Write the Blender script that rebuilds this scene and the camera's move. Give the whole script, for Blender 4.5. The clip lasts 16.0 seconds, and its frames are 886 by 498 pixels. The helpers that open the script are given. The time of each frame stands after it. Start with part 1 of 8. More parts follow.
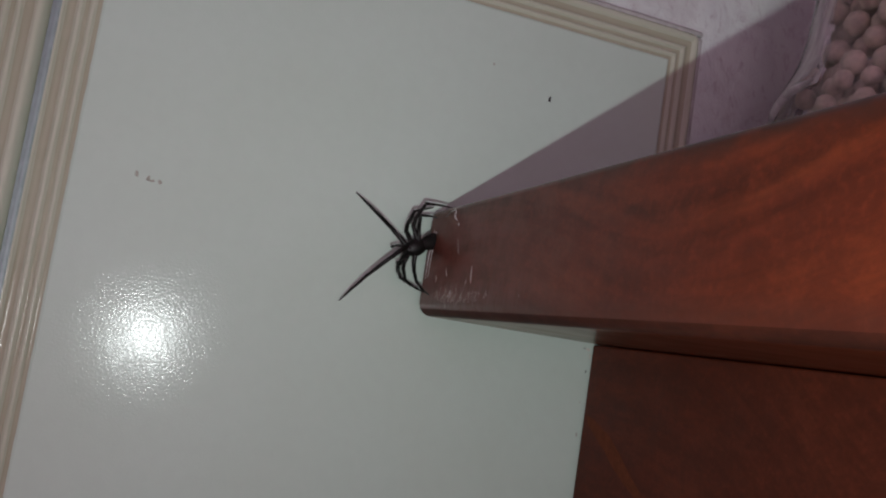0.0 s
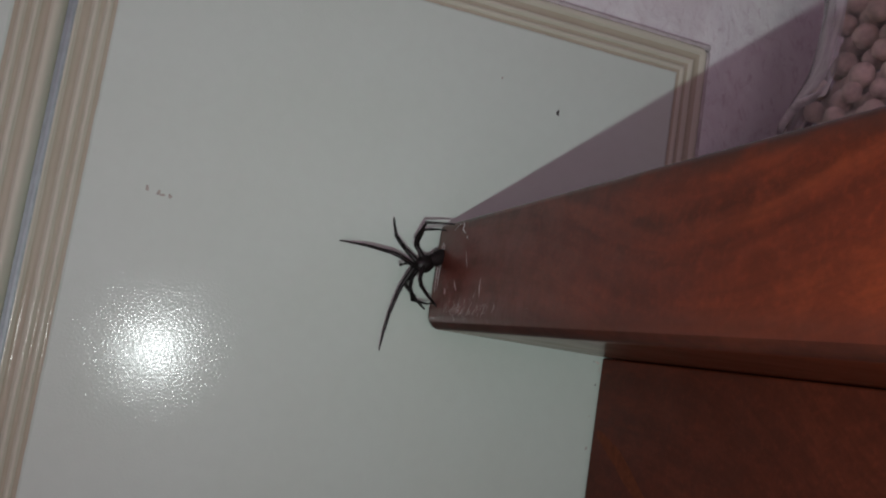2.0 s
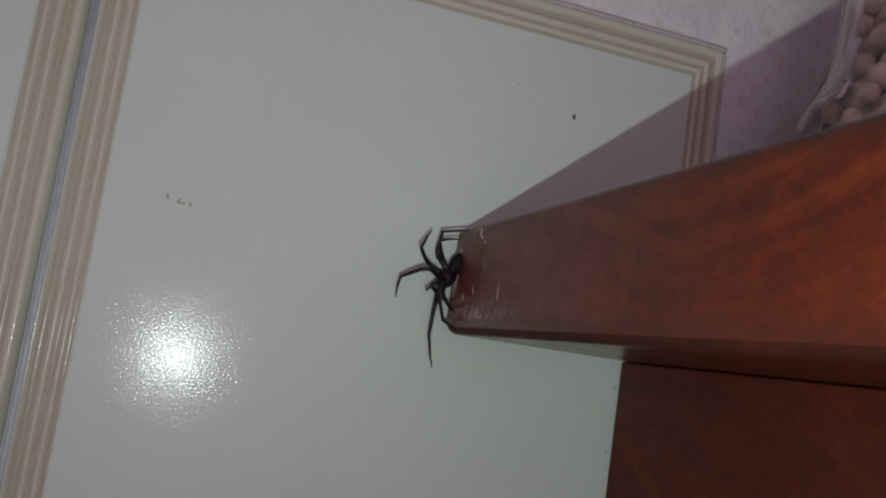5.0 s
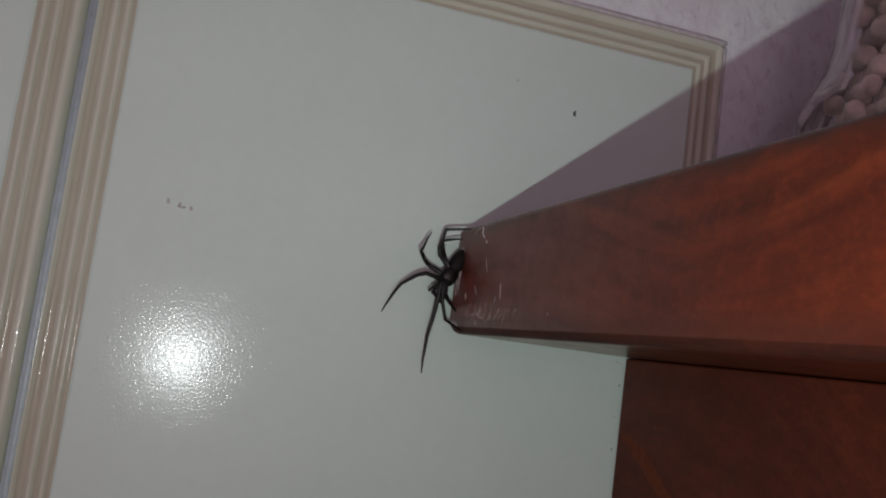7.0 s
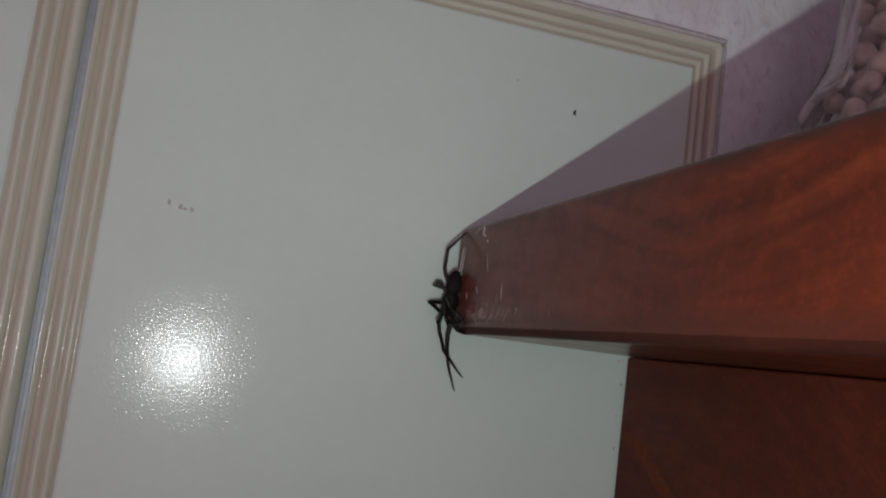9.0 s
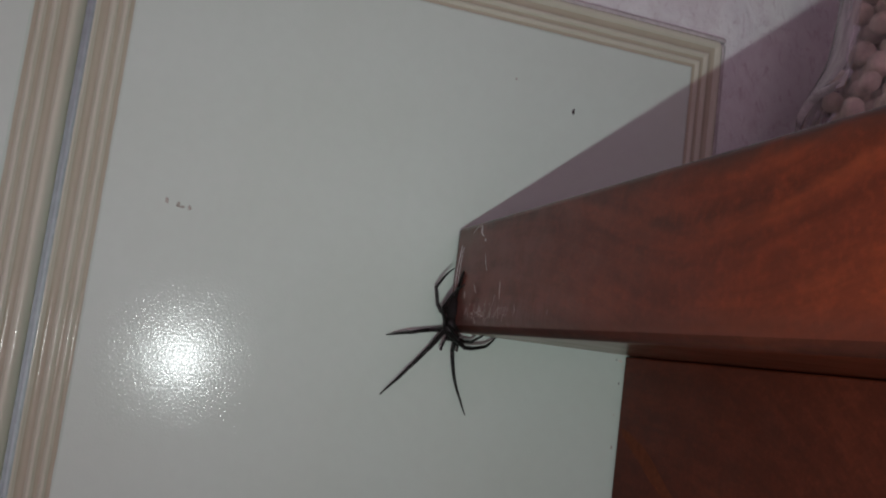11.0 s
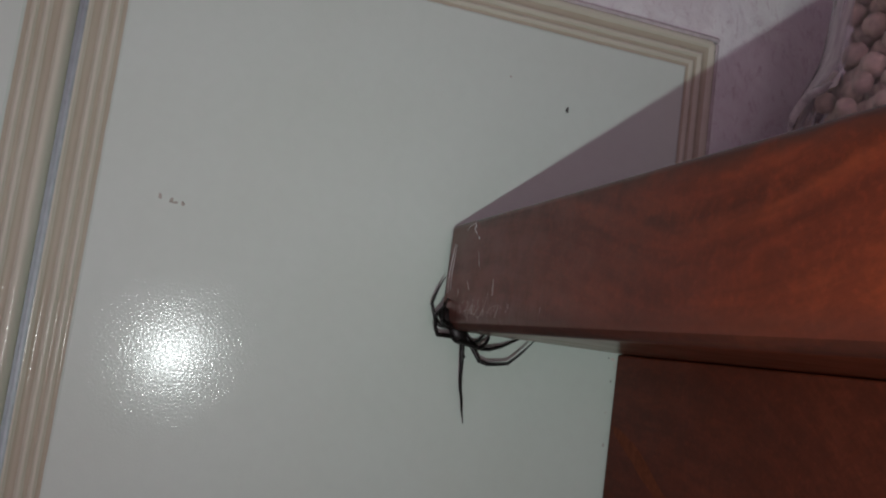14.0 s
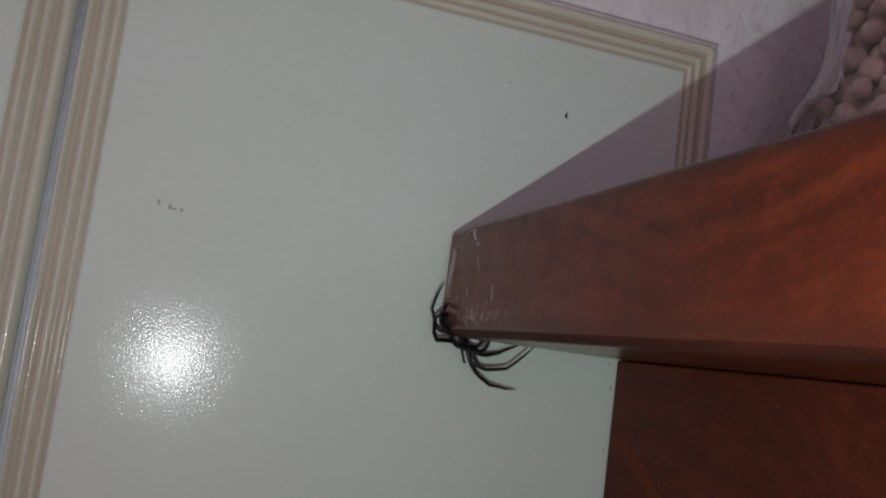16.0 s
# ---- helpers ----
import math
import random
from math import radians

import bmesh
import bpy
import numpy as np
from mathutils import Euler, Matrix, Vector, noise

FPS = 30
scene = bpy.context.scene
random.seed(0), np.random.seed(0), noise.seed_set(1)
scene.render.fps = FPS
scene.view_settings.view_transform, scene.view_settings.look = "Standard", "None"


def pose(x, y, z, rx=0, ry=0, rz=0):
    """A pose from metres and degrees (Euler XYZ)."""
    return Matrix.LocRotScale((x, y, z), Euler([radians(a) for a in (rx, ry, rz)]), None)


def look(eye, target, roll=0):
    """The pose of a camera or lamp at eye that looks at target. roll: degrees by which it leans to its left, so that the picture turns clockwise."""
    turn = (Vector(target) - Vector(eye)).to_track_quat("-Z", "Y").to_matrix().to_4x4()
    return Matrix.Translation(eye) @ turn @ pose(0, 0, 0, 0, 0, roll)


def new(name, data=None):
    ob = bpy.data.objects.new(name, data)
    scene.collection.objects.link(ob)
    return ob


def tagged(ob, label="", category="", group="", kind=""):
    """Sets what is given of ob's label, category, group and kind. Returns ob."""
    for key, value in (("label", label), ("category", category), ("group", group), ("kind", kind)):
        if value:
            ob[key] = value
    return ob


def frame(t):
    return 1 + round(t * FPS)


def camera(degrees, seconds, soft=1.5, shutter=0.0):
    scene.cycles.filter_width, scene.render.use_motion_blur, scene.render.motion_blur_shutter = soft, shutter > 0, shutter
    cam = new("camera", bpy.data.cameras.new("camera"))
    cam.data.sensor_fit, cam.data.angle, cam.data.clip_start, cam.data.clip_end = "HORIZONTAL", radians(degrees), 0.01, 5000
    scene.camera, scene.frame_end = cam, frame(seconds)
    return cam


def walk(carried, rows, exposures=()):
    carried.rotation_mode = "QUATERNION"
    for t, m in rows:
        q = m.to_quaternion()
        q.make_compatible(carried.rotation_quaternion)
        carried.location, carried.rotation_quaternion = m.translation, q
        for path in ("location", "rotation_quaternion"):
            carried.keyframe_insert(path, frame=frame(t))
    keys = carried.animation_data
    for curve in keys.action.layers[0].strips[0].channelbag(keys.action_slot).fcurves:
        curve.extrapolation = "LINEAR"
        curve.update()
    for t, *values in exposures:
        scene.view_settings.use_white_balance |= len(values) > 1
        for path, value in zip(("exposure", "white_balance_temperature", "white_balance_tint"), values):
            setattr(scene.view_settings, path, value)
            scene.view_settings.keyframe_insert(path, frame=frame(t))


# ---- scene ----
cam = camera(54.0, 16.0, soft=2.1)
walk(cam, [
    (0, pose(-0.00034, -0.26883, -0.00150, 96.053, -8.828, -19.712)),
    (0.5, pose(-0.00039, -0.26962, -0.00097, 96.200, -8.947, -19.514)),
    (1, pose(-0.00047, -0.26883, -0.00155, 96.521, -8.895, -19.571)),
    (1.5, pose(0.00012, -0.26937, -0.00122, 96.650, -8.897, -19.326)),
    (2, pose(0.00003, -0.26944, -0.00160, 96.844, -8.800, -19.020)),
    (2.5, pose(0.00013, -0.26957, -0.00112, 96.847, -8.742, -18.763)),
    (3, pose(0.00016, -0.26959, -0.00117, 96.798, -8.911, -18.782)),
    (3.5, pose(-0.00024, -0.26982, -0.00137, 96.826, -8.877, -18.745)),
    (4, pose(-0.00059, -0.27051, -0.00162, 96.989, -8.868, -18.304)),
    (6.5, pose(0.00006, -0.26990, -0.00044, 96.771, -7.799, -17.404)),
    (7, pose(-0.00000, -0.27000, -0.00000, 96.601, -7.501, -17.456)),
    (7.5, pose(-0.00005, -0.27013, -0.00048, 96.709, -7.332, -17.516)),
    (8, pose(0.00009, -0.27006, -0.00041, 96.644, -7.337, -17.478)),
    (8.5, pose(-0.00011, -0.27003, -0.00028, 96.578, -7.238, -17.507)),
    (9, pose(0.00007, -0.27000, -0.00039, 96.661, -7.163, -17.346)),
    (11.5, pose(0.00017, -0.26958, -0.00011, 96.478, -7.418, -17.621)),
    (12, pose(0.00081, -0.26913, 0.00012, 96.272, -7.530, -17.896)),
    (12.5, pose(0.00045, -0.26939, 0.00026, 96.225, -7.603, -18.101)),
    (13, pose(-0.00007, -0.26978, -0.00011, 96.265, -7.695, -18.230)),
    (13.5, pose(0.00020, -0.26974, -0.00018, 96.377, -7.603, -18.105)),
    (14, pose(-0.00027, -0.26989, -0.00030, 96.464, -7.574, -18.034)),
    (14.5, pose(-0.00006, -0.26998, -0.00017, 96.570, -7.563, -17.871)),
    (15, pose(0.00000, -0.26965, -0.00052, 96.887, -7.420, -17.894)),
    (15.5, pose(0.00015, -0.26947, -0.00005, 96.751, -7.374, -17.984)),
    (16, pose(0.00026, -0.26966, -0.00011, 96.830, -7.483, -17.993)),
], exposures=[(0.0, 0.06), (1.5, 0.02), (4.0, 0.0), (16.0, 0.0)])

# World, the phone's own light and an added fill lamp
world = bpy.data.worlds.new("world")
scene.world = world
world.use_nodes = True
world.node_tree.nodes["Background"].inputs[0].default_value = (0.30, 0.22, 0.26, 1)
world.node_tree.nodes["Background"].inputs[1].default_value = 0.02


def lamp(name, kind, place, target, watts, colour, size):
    data = bpy.data.lights.new(name, kind)
    data.energy, data.color = watts, colour
    if kind == "AREA":
        data.shape, data.size = "DISK", size
    else:
        data.shadow_soft_size = size
    ob = new(name, data)
    ob.matrix_world = look(place, target)
    return ob


FLASH = (0.0090, -0.272, -0.0245)
lamp("phone_light", "AREA", FLASH, (0.14, 0.0, 0.25), 0.298, (0.925, 1.0, 0.99), 0.0019)
# Unseen fill lamp, added to bounce ambient light off the wall behind the camera
lamp("fill_light", "AREA", (-0.25, -1.20, 0.05), (-0.35, -2.2, -0.05), 31.5, (1.0, 0.900, 0.875), 0.5)


# Materials
def material(name):
    m = bpy.data.materials.new(name)
    m.use_nodes = True
    return m, m.node_tree.nodes, m.node_tree.links, m.node_tree.nodes["Principled BSDF"]


def coords(nodes, links, scale=(1, 1, 1)):
    tc, mp = nodes.new("ShaderNodeTexCoord"), nodes.new("ShaderNodeMapping")
    mp.inputs["Scale"].default_value = scale
    links.new(tc.outputs["Object"], mp.inputs["Vector"])
    return mp.outputs["Vector"]


def noise_tex(nodes, links, vec, scale, detail=4, rough=0.55, distortion=0.0):
    n = nodes.new("ShaderNodeTexNoise")
    n.inputs["Scale"].default_value, n.inputs["Detail"].default_value = scale, detail
    n.inputs["Roughness"].default_value, n.inputs["Distortion"].default_value = rough, distortion
    links.new(vec, n.inputs["Vector"])
    return n.outputs["Fac"]


def ramp(nodes, links, fac, stops):
    r = nodes.new("ShaderNodeValToRGB")
    el = r.color_ramp.elements
    while len(el) < len(stops):
        el.new(0.5)
    for e, (p, c) in zip(el, stops):
        e.position, e.color = p, (*c, 1) if len(c) == 3 else c
    links.new(fac, r.inputs["Fac"])
    return r.outputs["Color"]


def mix(nodes, links, fac, a, b, mode="MIX"):
    n = nodes.new("ShaderNodeMix")
    n.data_type, n.blend_type = "RGBA", mode
    for sock, v in ((n.inputs[0], fac), (n.inputs[6], a), (n.inputs[7], b)):
        if isinstance(v, (int, float)):
            sock.default_value = v
        elif isinstance(v, tuple):
            sock.default_value = (*v, 1)
        else:
            links.new(v, sock)
    return n.outputs[2]


def bump(nodes, links, bsdf, height, strength, distance):
    b = nodes.new("ShaderNodeBump")
    b.inputs["Strength"].default_value, b.inputs["Distance"].default_value = strength, distance
    links.new(height, b.inputs["Height"])
    links.new(b.outputs["Normal"], bsdf.inputs["Normal"])
    return b


def glaze(name, base, stain):
    """Glazed ceramic: slightly rippled gloss over a faintly uneven colour."""
    m, nodes, links, bsdf = material(name)
    vec = coords(nodes, links)
    cloud = noise_tex(nodes, links, vec, 18, 5)
    fine = noise_tex(nodes, links, vec, 240, 3)
    col = mix(nodes, links, ramp(nodes, links, cloud, [(0.40, (0, 0, 0)), (0.75, (1, 1, 1))]), base, stain)
    col = mix(nodes, links, ramp(nodes, links, fine, [(0.35, (0.10, 0.10, 0.10)), (0.62, (0, 0, 0))]), col, tuple(c * 0.8 for c in base))
    links.new(col, bsdf.inputs["Base Color"])
    bsdf.inputs["Roughness"].default_value = 0.14
    bsdf.inputs["Specular IOR Level"].default_value = 0.12
    bsdf.inputs["Coat Weight"].default_value = 0.20
    bsdf.inputs["Coat Roughness"].default_value = 0.085
    ripple = noise_tex(nodes, links, vec, 1220, 2, 0.6)
    coat = bump(nodes, links, bsdf, ripple, 0.245, 0.0003)
    links.new(coat.outputs["Normal"], bsdf.inputs["Coat Normal"])
    bump(nodes, links, bsdf, ripple, 0.12, 0.0003)
    return m


def plaster(name, base):
    m, nodes, links, bsdf = material(name)
    vec = coords(nodes, links)
    trowel = coords(nodes, links, (1.0, 1.0, 0.75))
    big, fine = noise_tex(nodes, links, trowel, 62, 5, 0.6, 0.8), noise_tex(nodes, links, vec, 210, 4, 0.6)
    stain = noise_tex(nodes, links, trowel, 26, 4, 0.6, 0.5)
    col = mix(nodes, links, ramp(nodes, links, stain, [(0.35, (0, 0, 0)), (0.7, (1, 1, 1))]), base, tuple(c * f for c, f in zip(base, (0.82, 0.80, 0.84))))
    col = mix(nodes, links, ramp(nodes, links, big, [(0.34, (0.55,) * 3), (0.52, (0, 0, 0))]), col, tuple(c * f for c, f in zip(base, (0.70, 0.64, 0.68))))
    # Dark spots in the colour stand in for shading of the rough relief
    dark_spots = noise_tex(nodes, links, coords(nodes, links, (1.0, 1.0, 0.55)), 330, 5, 0.7, 0.6)
    col = mix(nodes, links, ramp(nodes, links, dark_spots, [(0.30, (0.65,) * 3), (0.47, (0, 0, 0))]), col, tuple(c * f for c, f in zip(base, (0.60, 0.52, 0.57))))
    links.new(col, bsdf.inputs["Base Color"])
    bsdf.inputs["Roughness"].default_value = 0.85
    bump(nodes, links, bsdf, mix(nodes, links, 0.22, big, fine), 0.8, 0.0024)
    return m


def sums(nodes, links, op, a, b):
    n = nodes.new("ShaderNodeMath")
    n.operation = op
    for sock, v in zip(n.inputs, (a, b)):
        if isinstance(v, (int, float)):
            sock.default_value = v
        else:
            links.new(v, sock)
    return n.outputs[0]


def grain_space(nodes, links, bow):
    """Coordinates across the growth rings, which bow downwards in one long arch along the board."""
    place = nodes.new("ShaderNodeSeparateXYZ")
    links.new(coords(nodes, links), place.inputs[0])
    x, y, z = place.outputs
    along = sums(nodes, links, "ADD", y, 0.143)
    fall = sums(nodes, links, "EXPONENT", sums(nodes, links, "MULTIPLY", sums(nodes, links, "MULTIPLY", along, along), -400.0), 0)
    ring = sums(nodes, links, "ADD", sums(nodes, links, "SUBTRACT", z, 1.1), sums(nodes, links, "MULTIPLY", sums(nodes, links, "SUBTRACT", fall, 1.0), bow))
    join = nodes.new("ShaderNodeCombineXYZ")
    for sock, v in zip(join.inputs, (sums(nodes, links, "MULTIPLY", x, 0.9), sums(nodes, links, "MULTIPLY", y, 0.10), ring)):
        links.new(v, sock)
    return join.outputs[0], ring, y


def wood(name, dark, mid, light, gloss, shine, ior=1.25, end_sheen=0.0, bow=0.017, vein=0.0, edge_dark=0.0):
    """Varnished hardwood: arched figure along the board, blotches, pores, fine speckle and a pale sheen painted towards
    the wall end.
    """
    m, nodes, links, bsdf = material(name)
    vec, ring, along = grain_space(nodes, links, bow)
    plain_vec = coords(nodes, links)
    soft_vec = coords(nodes, links, (1, 0.6, 1))
    figure = noise_tex(nodes, links, vec, 75, 5, 0.6, 0.5)
    band = noise_tex(nodes, links, vec, 190, 4, 0.6, 0.5)
    grain = noise_tex(nodes, links, vec, 560, 4, 0.65, 0.4)
    blotch = noise_tex(nodes, links, soft_vec, 46, 5, 0.62, 0.6)
    speckle = noise_tex(nodes, links, plain_vec, 620, 3, 0.6)
    mottle = noise_tex(nodes, links, soft_vec, 210, 5, 0.7, 0.4)
    col = ramp(nodes, links, figure, [(0.24, dark), (0.50, mid), (0.78, light)])
    col = mix(nodes, links, ramp(nodes, links, band, [(0.36, (0.30,) * 3), (0.52, (0, 0, 0))]), col, tuple(c * 0.8 for c in dark))
    col = mix(nodes, links, ramp(nodes, links, grain, [(0.36, (0.28,) * 3), (0.56, (0, 0, 0))]), col, tuple(c * 0.6 for c in dark))
    col = mix(nodes, links, ramp(nodes, links, blotch, [(0.36, (0.38,) * 3), (0.62, (0, 0, 0))]), col, tuple(c * 0.85 for c in dark))
    if vein:
        wander = sums(nodes, links, "ADD", ring, sums(nodes, links, "MULTIPLY", sums(nodes, links, "SUBTRACT", noise_tex(nodes, links, soft_vec, 40, 4), 0.5), 0.006))
        line = ramp(nodes, links, sums(nodes, links, "MULTIPLY", wander, 20.0), [(0.38, (0, 0, 0)), (0.42, (0.6,) * 3), (0.455, (0, 0, 0)), (0.50, (0.05,) * 3), (0.545, (1, 1, 1)), (0.575, (0.55,) * 3), (0.62, (0, 0, 0))])
        broken = ramp(nodes, links, mottle, [(0.30, (1, 1, 1)), (0.70, (0.35,) * 3)])
        col = mix(nodes, links, sums(nodes, links, "MULTIPLY", sums(nodes, links, "MULTIPLY", line, broken), vein), col, tuple(c * 0.5 for c in dark))
    col = mix(nodes, links, ramp(nodes, links, speckle, [(0.48, (0, 0, 0)), (0.72, (0.34,) * 3)]), col, tuple(c * 1.5 for c in mid))
    col = mix(nodes, links, ramp(nodes, links, mottle, [(0.40, (0.46,) * 3), (0.60, (0, 0, 0))]), col, tuple(c * 0.7 for c in dark))
    if edge_dark:
        # Dark patches in the colour along the top rim
        high = nodes.new("ShaderNodeSeparateXYZ")
        links.new(plain_vec, high.inputs[0])
        rim = nodes.new("ShaderNodeMapRange")
        for socket, v in zip(rim.inputs[1:5], (1.1340, 1.1376, 0.0, edge_dark)):
            socket.default_value = v
        links.new(high.outputs["Z"], rim.inputs[0])
        spread = ramp(nodes, links, noise_tex(nodes, links, soft_vec, 55, 5, 0.65), [(0.36, (0, 0, 0)), (0.58, (1, 1, 1))])
        col = mix(nodes, links, sums(nodes, links, "MULTIPLY", rim.outputs[0], spread), col, (0.030, 0.013, 0.010))
        near, top = nodes.new("ShaderNodeMapRange"), nodes.new("ShaderNodeMapRange")
        for node, out, stops in ((near, "Y", (-0.036, -0.014, 0.0, 1.0)), (top, "Z", (1.1255, 1.1345, 0.0, 1.0))):
            for socket, v in zip(node.inputs[1:5], stops):
                socket.default_value = v
            links.new(high.outputs[out], node.inputs[0])
        bare = sums(nodes, links, "MULTIPLY", sums(nodes, links, "MULTIPLY", near.outputs[0], top.outputs[0]), ramp(nodes, links, mottle, [(0.35, (0.35,) * 3), (0.60, (1, 1, 1))]))
        rubbed = (0.125, 0.068, 0.048)
        # Pale scratches along the lower edge, with the edge's sheen put into the colour
        scratch = noise_tex(nodes, links, coords(nodes, links, (1.0, 1.0, 0.16)), 620, 3, 0.6)
        low, end = nodes.new("ShaderNodeMapRange"), nodes.new("ShaderNodeMapRange")
        for node, out, stops in ((low, "Z", (1.1185, 1.1110, 0.0, 1.0)), (end, "Y", (-0.115, -0.030, 0.0, 1.0))):
            node.interpolation_type = "SMOOTHSTEP"
            for socket, v in zip(node.inputs[1:5], stops):
                socket.default_value = v
            links.new(high.outputs[out], node.inputs[0])
        scuff_sheen = sums(nodes, links, "MULTIPLY", sums(nodes, links, "MULTIPLY", low.outputs[0], end.outputs[0]), ramp(nodes, links, scratch, [(0.36, (0.12,) * 3), (0.66, (0.62,) * 3)]))
        # Colour darkens above the lower edge, carrying on its painted shade
        foot = nodes.new("ShaderNodeMapRange")
        for socket, v in zip(foot.inputs[1:5], (1.1126, 1.1092, 0.0, edge_dark * 0.6)):
            socket.default_value = v
        links.new(high.outputs["Z"], foot.inputs[0])
    # Greyer, paler colour towards the wall end, standing in for reflected tile light
    if end_sheen:
        reach = nodes.new("ShaderNodeMapRange")
        for socket, v in zip(reach.inputs[1:5], (-0.150, -0.010, 0.0, end_sheen)):
            socket.default_value = v
        links.new(along, reach.inputs[0])
        patchy = ramp(nodes, links, mix(nodes, links, 0.5, noise_tex(nodes, links, plain_vec, 110, 6, 0.7), noise_tex(nodes, links, vec, 170, 5, 0.65)), [(0.42, (0.10,) * 3), (0.57, (1, 1, 1))])
        col = mix(nodes, links, sums(nodes, links, "MULTIPLY", reach.outputs[0], patchy), col, (0.176, 0.0590, 0.0470))
    if edge_dark:
        col = mix(nodes, links, bare, col, rubbed)
        col = mix(nodes, links, scuff_sheen, col, (0.180, 0.104, 0.095))
        col = mix(nodes, links, sums(nodes, links, "MULTIPLY", foot.outputs[0], ramp(nodes, links, mottle, [(0.35, (0.5,) * 3), (0.60, (1, 1, 1))])), col, (0.040, 0.0145, 0.0105))
    links.new(col, bsdf.inputs["Base Color"])
    rough = ramp(nodes, links, noise_tex(nodes, links, plain_vec, 60, 4), [(0.3, (gloss,) * 3), (0.8, (gloss + 0.12,) * 3)])
    links.new(rough, bsdf.inputs["Roughness"])
    bsdf.inputs["Specular IOR Level"].default_value = 0.12
    bsdf.inputs["Coat Weight"].default_value, bsdf.inputs["Coat IOR"].default_value = shine, ior
    bsdf.inputs["Coat Roughness"].default_value = 0.18
    bump(nodes, links, bsdf, mix(nodes, links, 0.5, grain, speckle), 0.06, 0.0003)
    return m


def plain(name, colour, rough, vary=0.25, scale=400, metal=0.0, spec=0.5):
    m, nodes, links, bsdf = material(name)
    vec = coords(nodes, links)
    n = noise_tex(nodes, links, vec, scale, 4)
    links.new(mix(nodes, links, ramp(nodes, links, n, [(0.35, (0, 0, 0)), (0.7, (1, 1, 1))]), colour, tuple(c * (1 - vary) for c in colour)), bsdf.inputs["Base Color"])
    bsdf.inputs["Roughness"].default_value, bsdf.inputs["Metallic"].default_value = rough, metal
    bsdf.inputs["Specular IOR Level"].default_value = spec
    bump(nodes, links, bsdf, n, 0.3, 0.0002)
    return m


CREAM = glaze("cream_glaze", (0.500, 0.614, 0.543), (0.482, 0.590, 0.512))
RIDGE = glaze("ridge_glaze", (0.495, 0.525, 0.420), (0.450, 0.472, 0.362))
BROWN = glaze("tan_groove_glaze", (0.382, 0.382, 0.288), (0.338, 0.322, 0.236))
PLASTER = plaster("lilac_white_plaster", (0.715, 0.795, 0.755))
ROOM = plaster("room_plaster", (0.55, 0.42, 0.52))
FLOOR = plain("floor_cement", (0.28, 0.24, 0.22), 0.5, scale=40)
TOPWOOD = wood("red_brown_varnished_wood", (0.069, 0.0124, 0.0056), (0.116, 0.0194, 0.0073), (0.170, 0.033, 0.0102), 0.38, 0.48, end_sheen=0.70, vein=0.95, edge_dark=0.85)
# Underside copy of the wood: its shade is put into the colour
UNDERWOOD = wood("glossy_shaded_underside_wood", (0.046, 0.0090, 0.0045), (0.078, 0.0160, 0.0065), (0.115, 0.026, 0.0090), 0.30, 0.48, 1.50, bow=0.0)
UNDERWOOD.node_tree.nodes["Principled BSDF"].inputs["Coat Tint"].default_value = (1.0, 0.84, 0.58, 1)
# Edge copy of the wood, darkened in colour to hold the rounding's shade
SHADEWOOD = wood("shaded_edge_wood", (0.030, 0.0085, 0.0052), (0.054, 0.0125, 0.0066), (0.082, 0.0190, 0.0085), 0.60, 0.0, end_sheen=0.12)
SIDEWOOD = wood("dark_brown_varnished_wood", (0.076, 0.0166, 0.0082), (0.108, 0.0224, 0.0106), (0.150, 0.0330, 0.0144), 0.45, 0.10, bow=0.05)
SPIDER = plain("spider_dark_brown", (0.0085, 0.0076, 0.0068), 0.40, 0.5, 900, spec=0.22)
ABDOMEN = plain("spider_abdomen_brown", (0.010, 0.0075, 0.007), 0.7, 0.5, 700, spec=0.15)
SILK = plain("silk_white", (0.66, 0.64, 0.63), 0.6, 0.3)
SCUFF = plain("bare_scuffed_wood", (0.40, 0.33, 0.31), 0.6, 0.3, 900)
JOINT_STRIP = plain("bluish_white_strip", (0.405, 0.520, 0.515), 0.5, 0.15, 300)
DIRT = plain("dark_speck", (0.02, 0.017, 0.015), 0.7, 0.4, 900)
SMUDGE = plain("grey_smudge", (0.38, 0.385, 0.325), 0.7, 0.3, 900)
DUST = plain("pale_dust", (0.62, 0.58, 0.50), 0.9, 0.3, 900)
EDGE_STRIP = plain("grey_edge_strip", (0.46, 0.465, 0.455), 0.9, 0.25, 260)
STREAK = plain("lighter_streak_wood", (0.150, 0.043, 0.0205), 0.7, 0.3, 400, spec=0.08)
BEAD = plain("pinkish_beige_bead", (0.79, 0.695, 0.57), 0.6, 0.3, 260)


def film_material(name, thin, thick, scale, low=0.38, high=0.72):
    m, nodes, links, bsdf = material(name)
    out = nodes["Material Output"]
    clear = nodes.new("ShaderNodeBsdfTransparent")
    clear.inputs[0].default_value = (0.96, 0.95, 0.96, 1)
    bsdf.inputs["Base Color"].default_value = (0.85, 0.84, 0.84, 1)
    bsdf.inputs["Roughness"].default_value = 0.18
    vec = coords(nodes, links)
    bump(nodes, links, bsdf, noise_tex(nodes, links, vec, 90, 4), 0.6, 0.002)
    share = ramp(nodes, links, noise_tex(nodes, links, coords(nodes, links, scale), 55, 3), [(low, (thin,) * 3), (high, (thick,) * 3)])
    blend = nodes.new("ShaderNodeMixShader")
    links.new(share, blend.inputs[0])
    links.new(clear.outputs[0], blend.inputs[1])
    links.new(bsdf.outputs[0], blend.inputs[2])
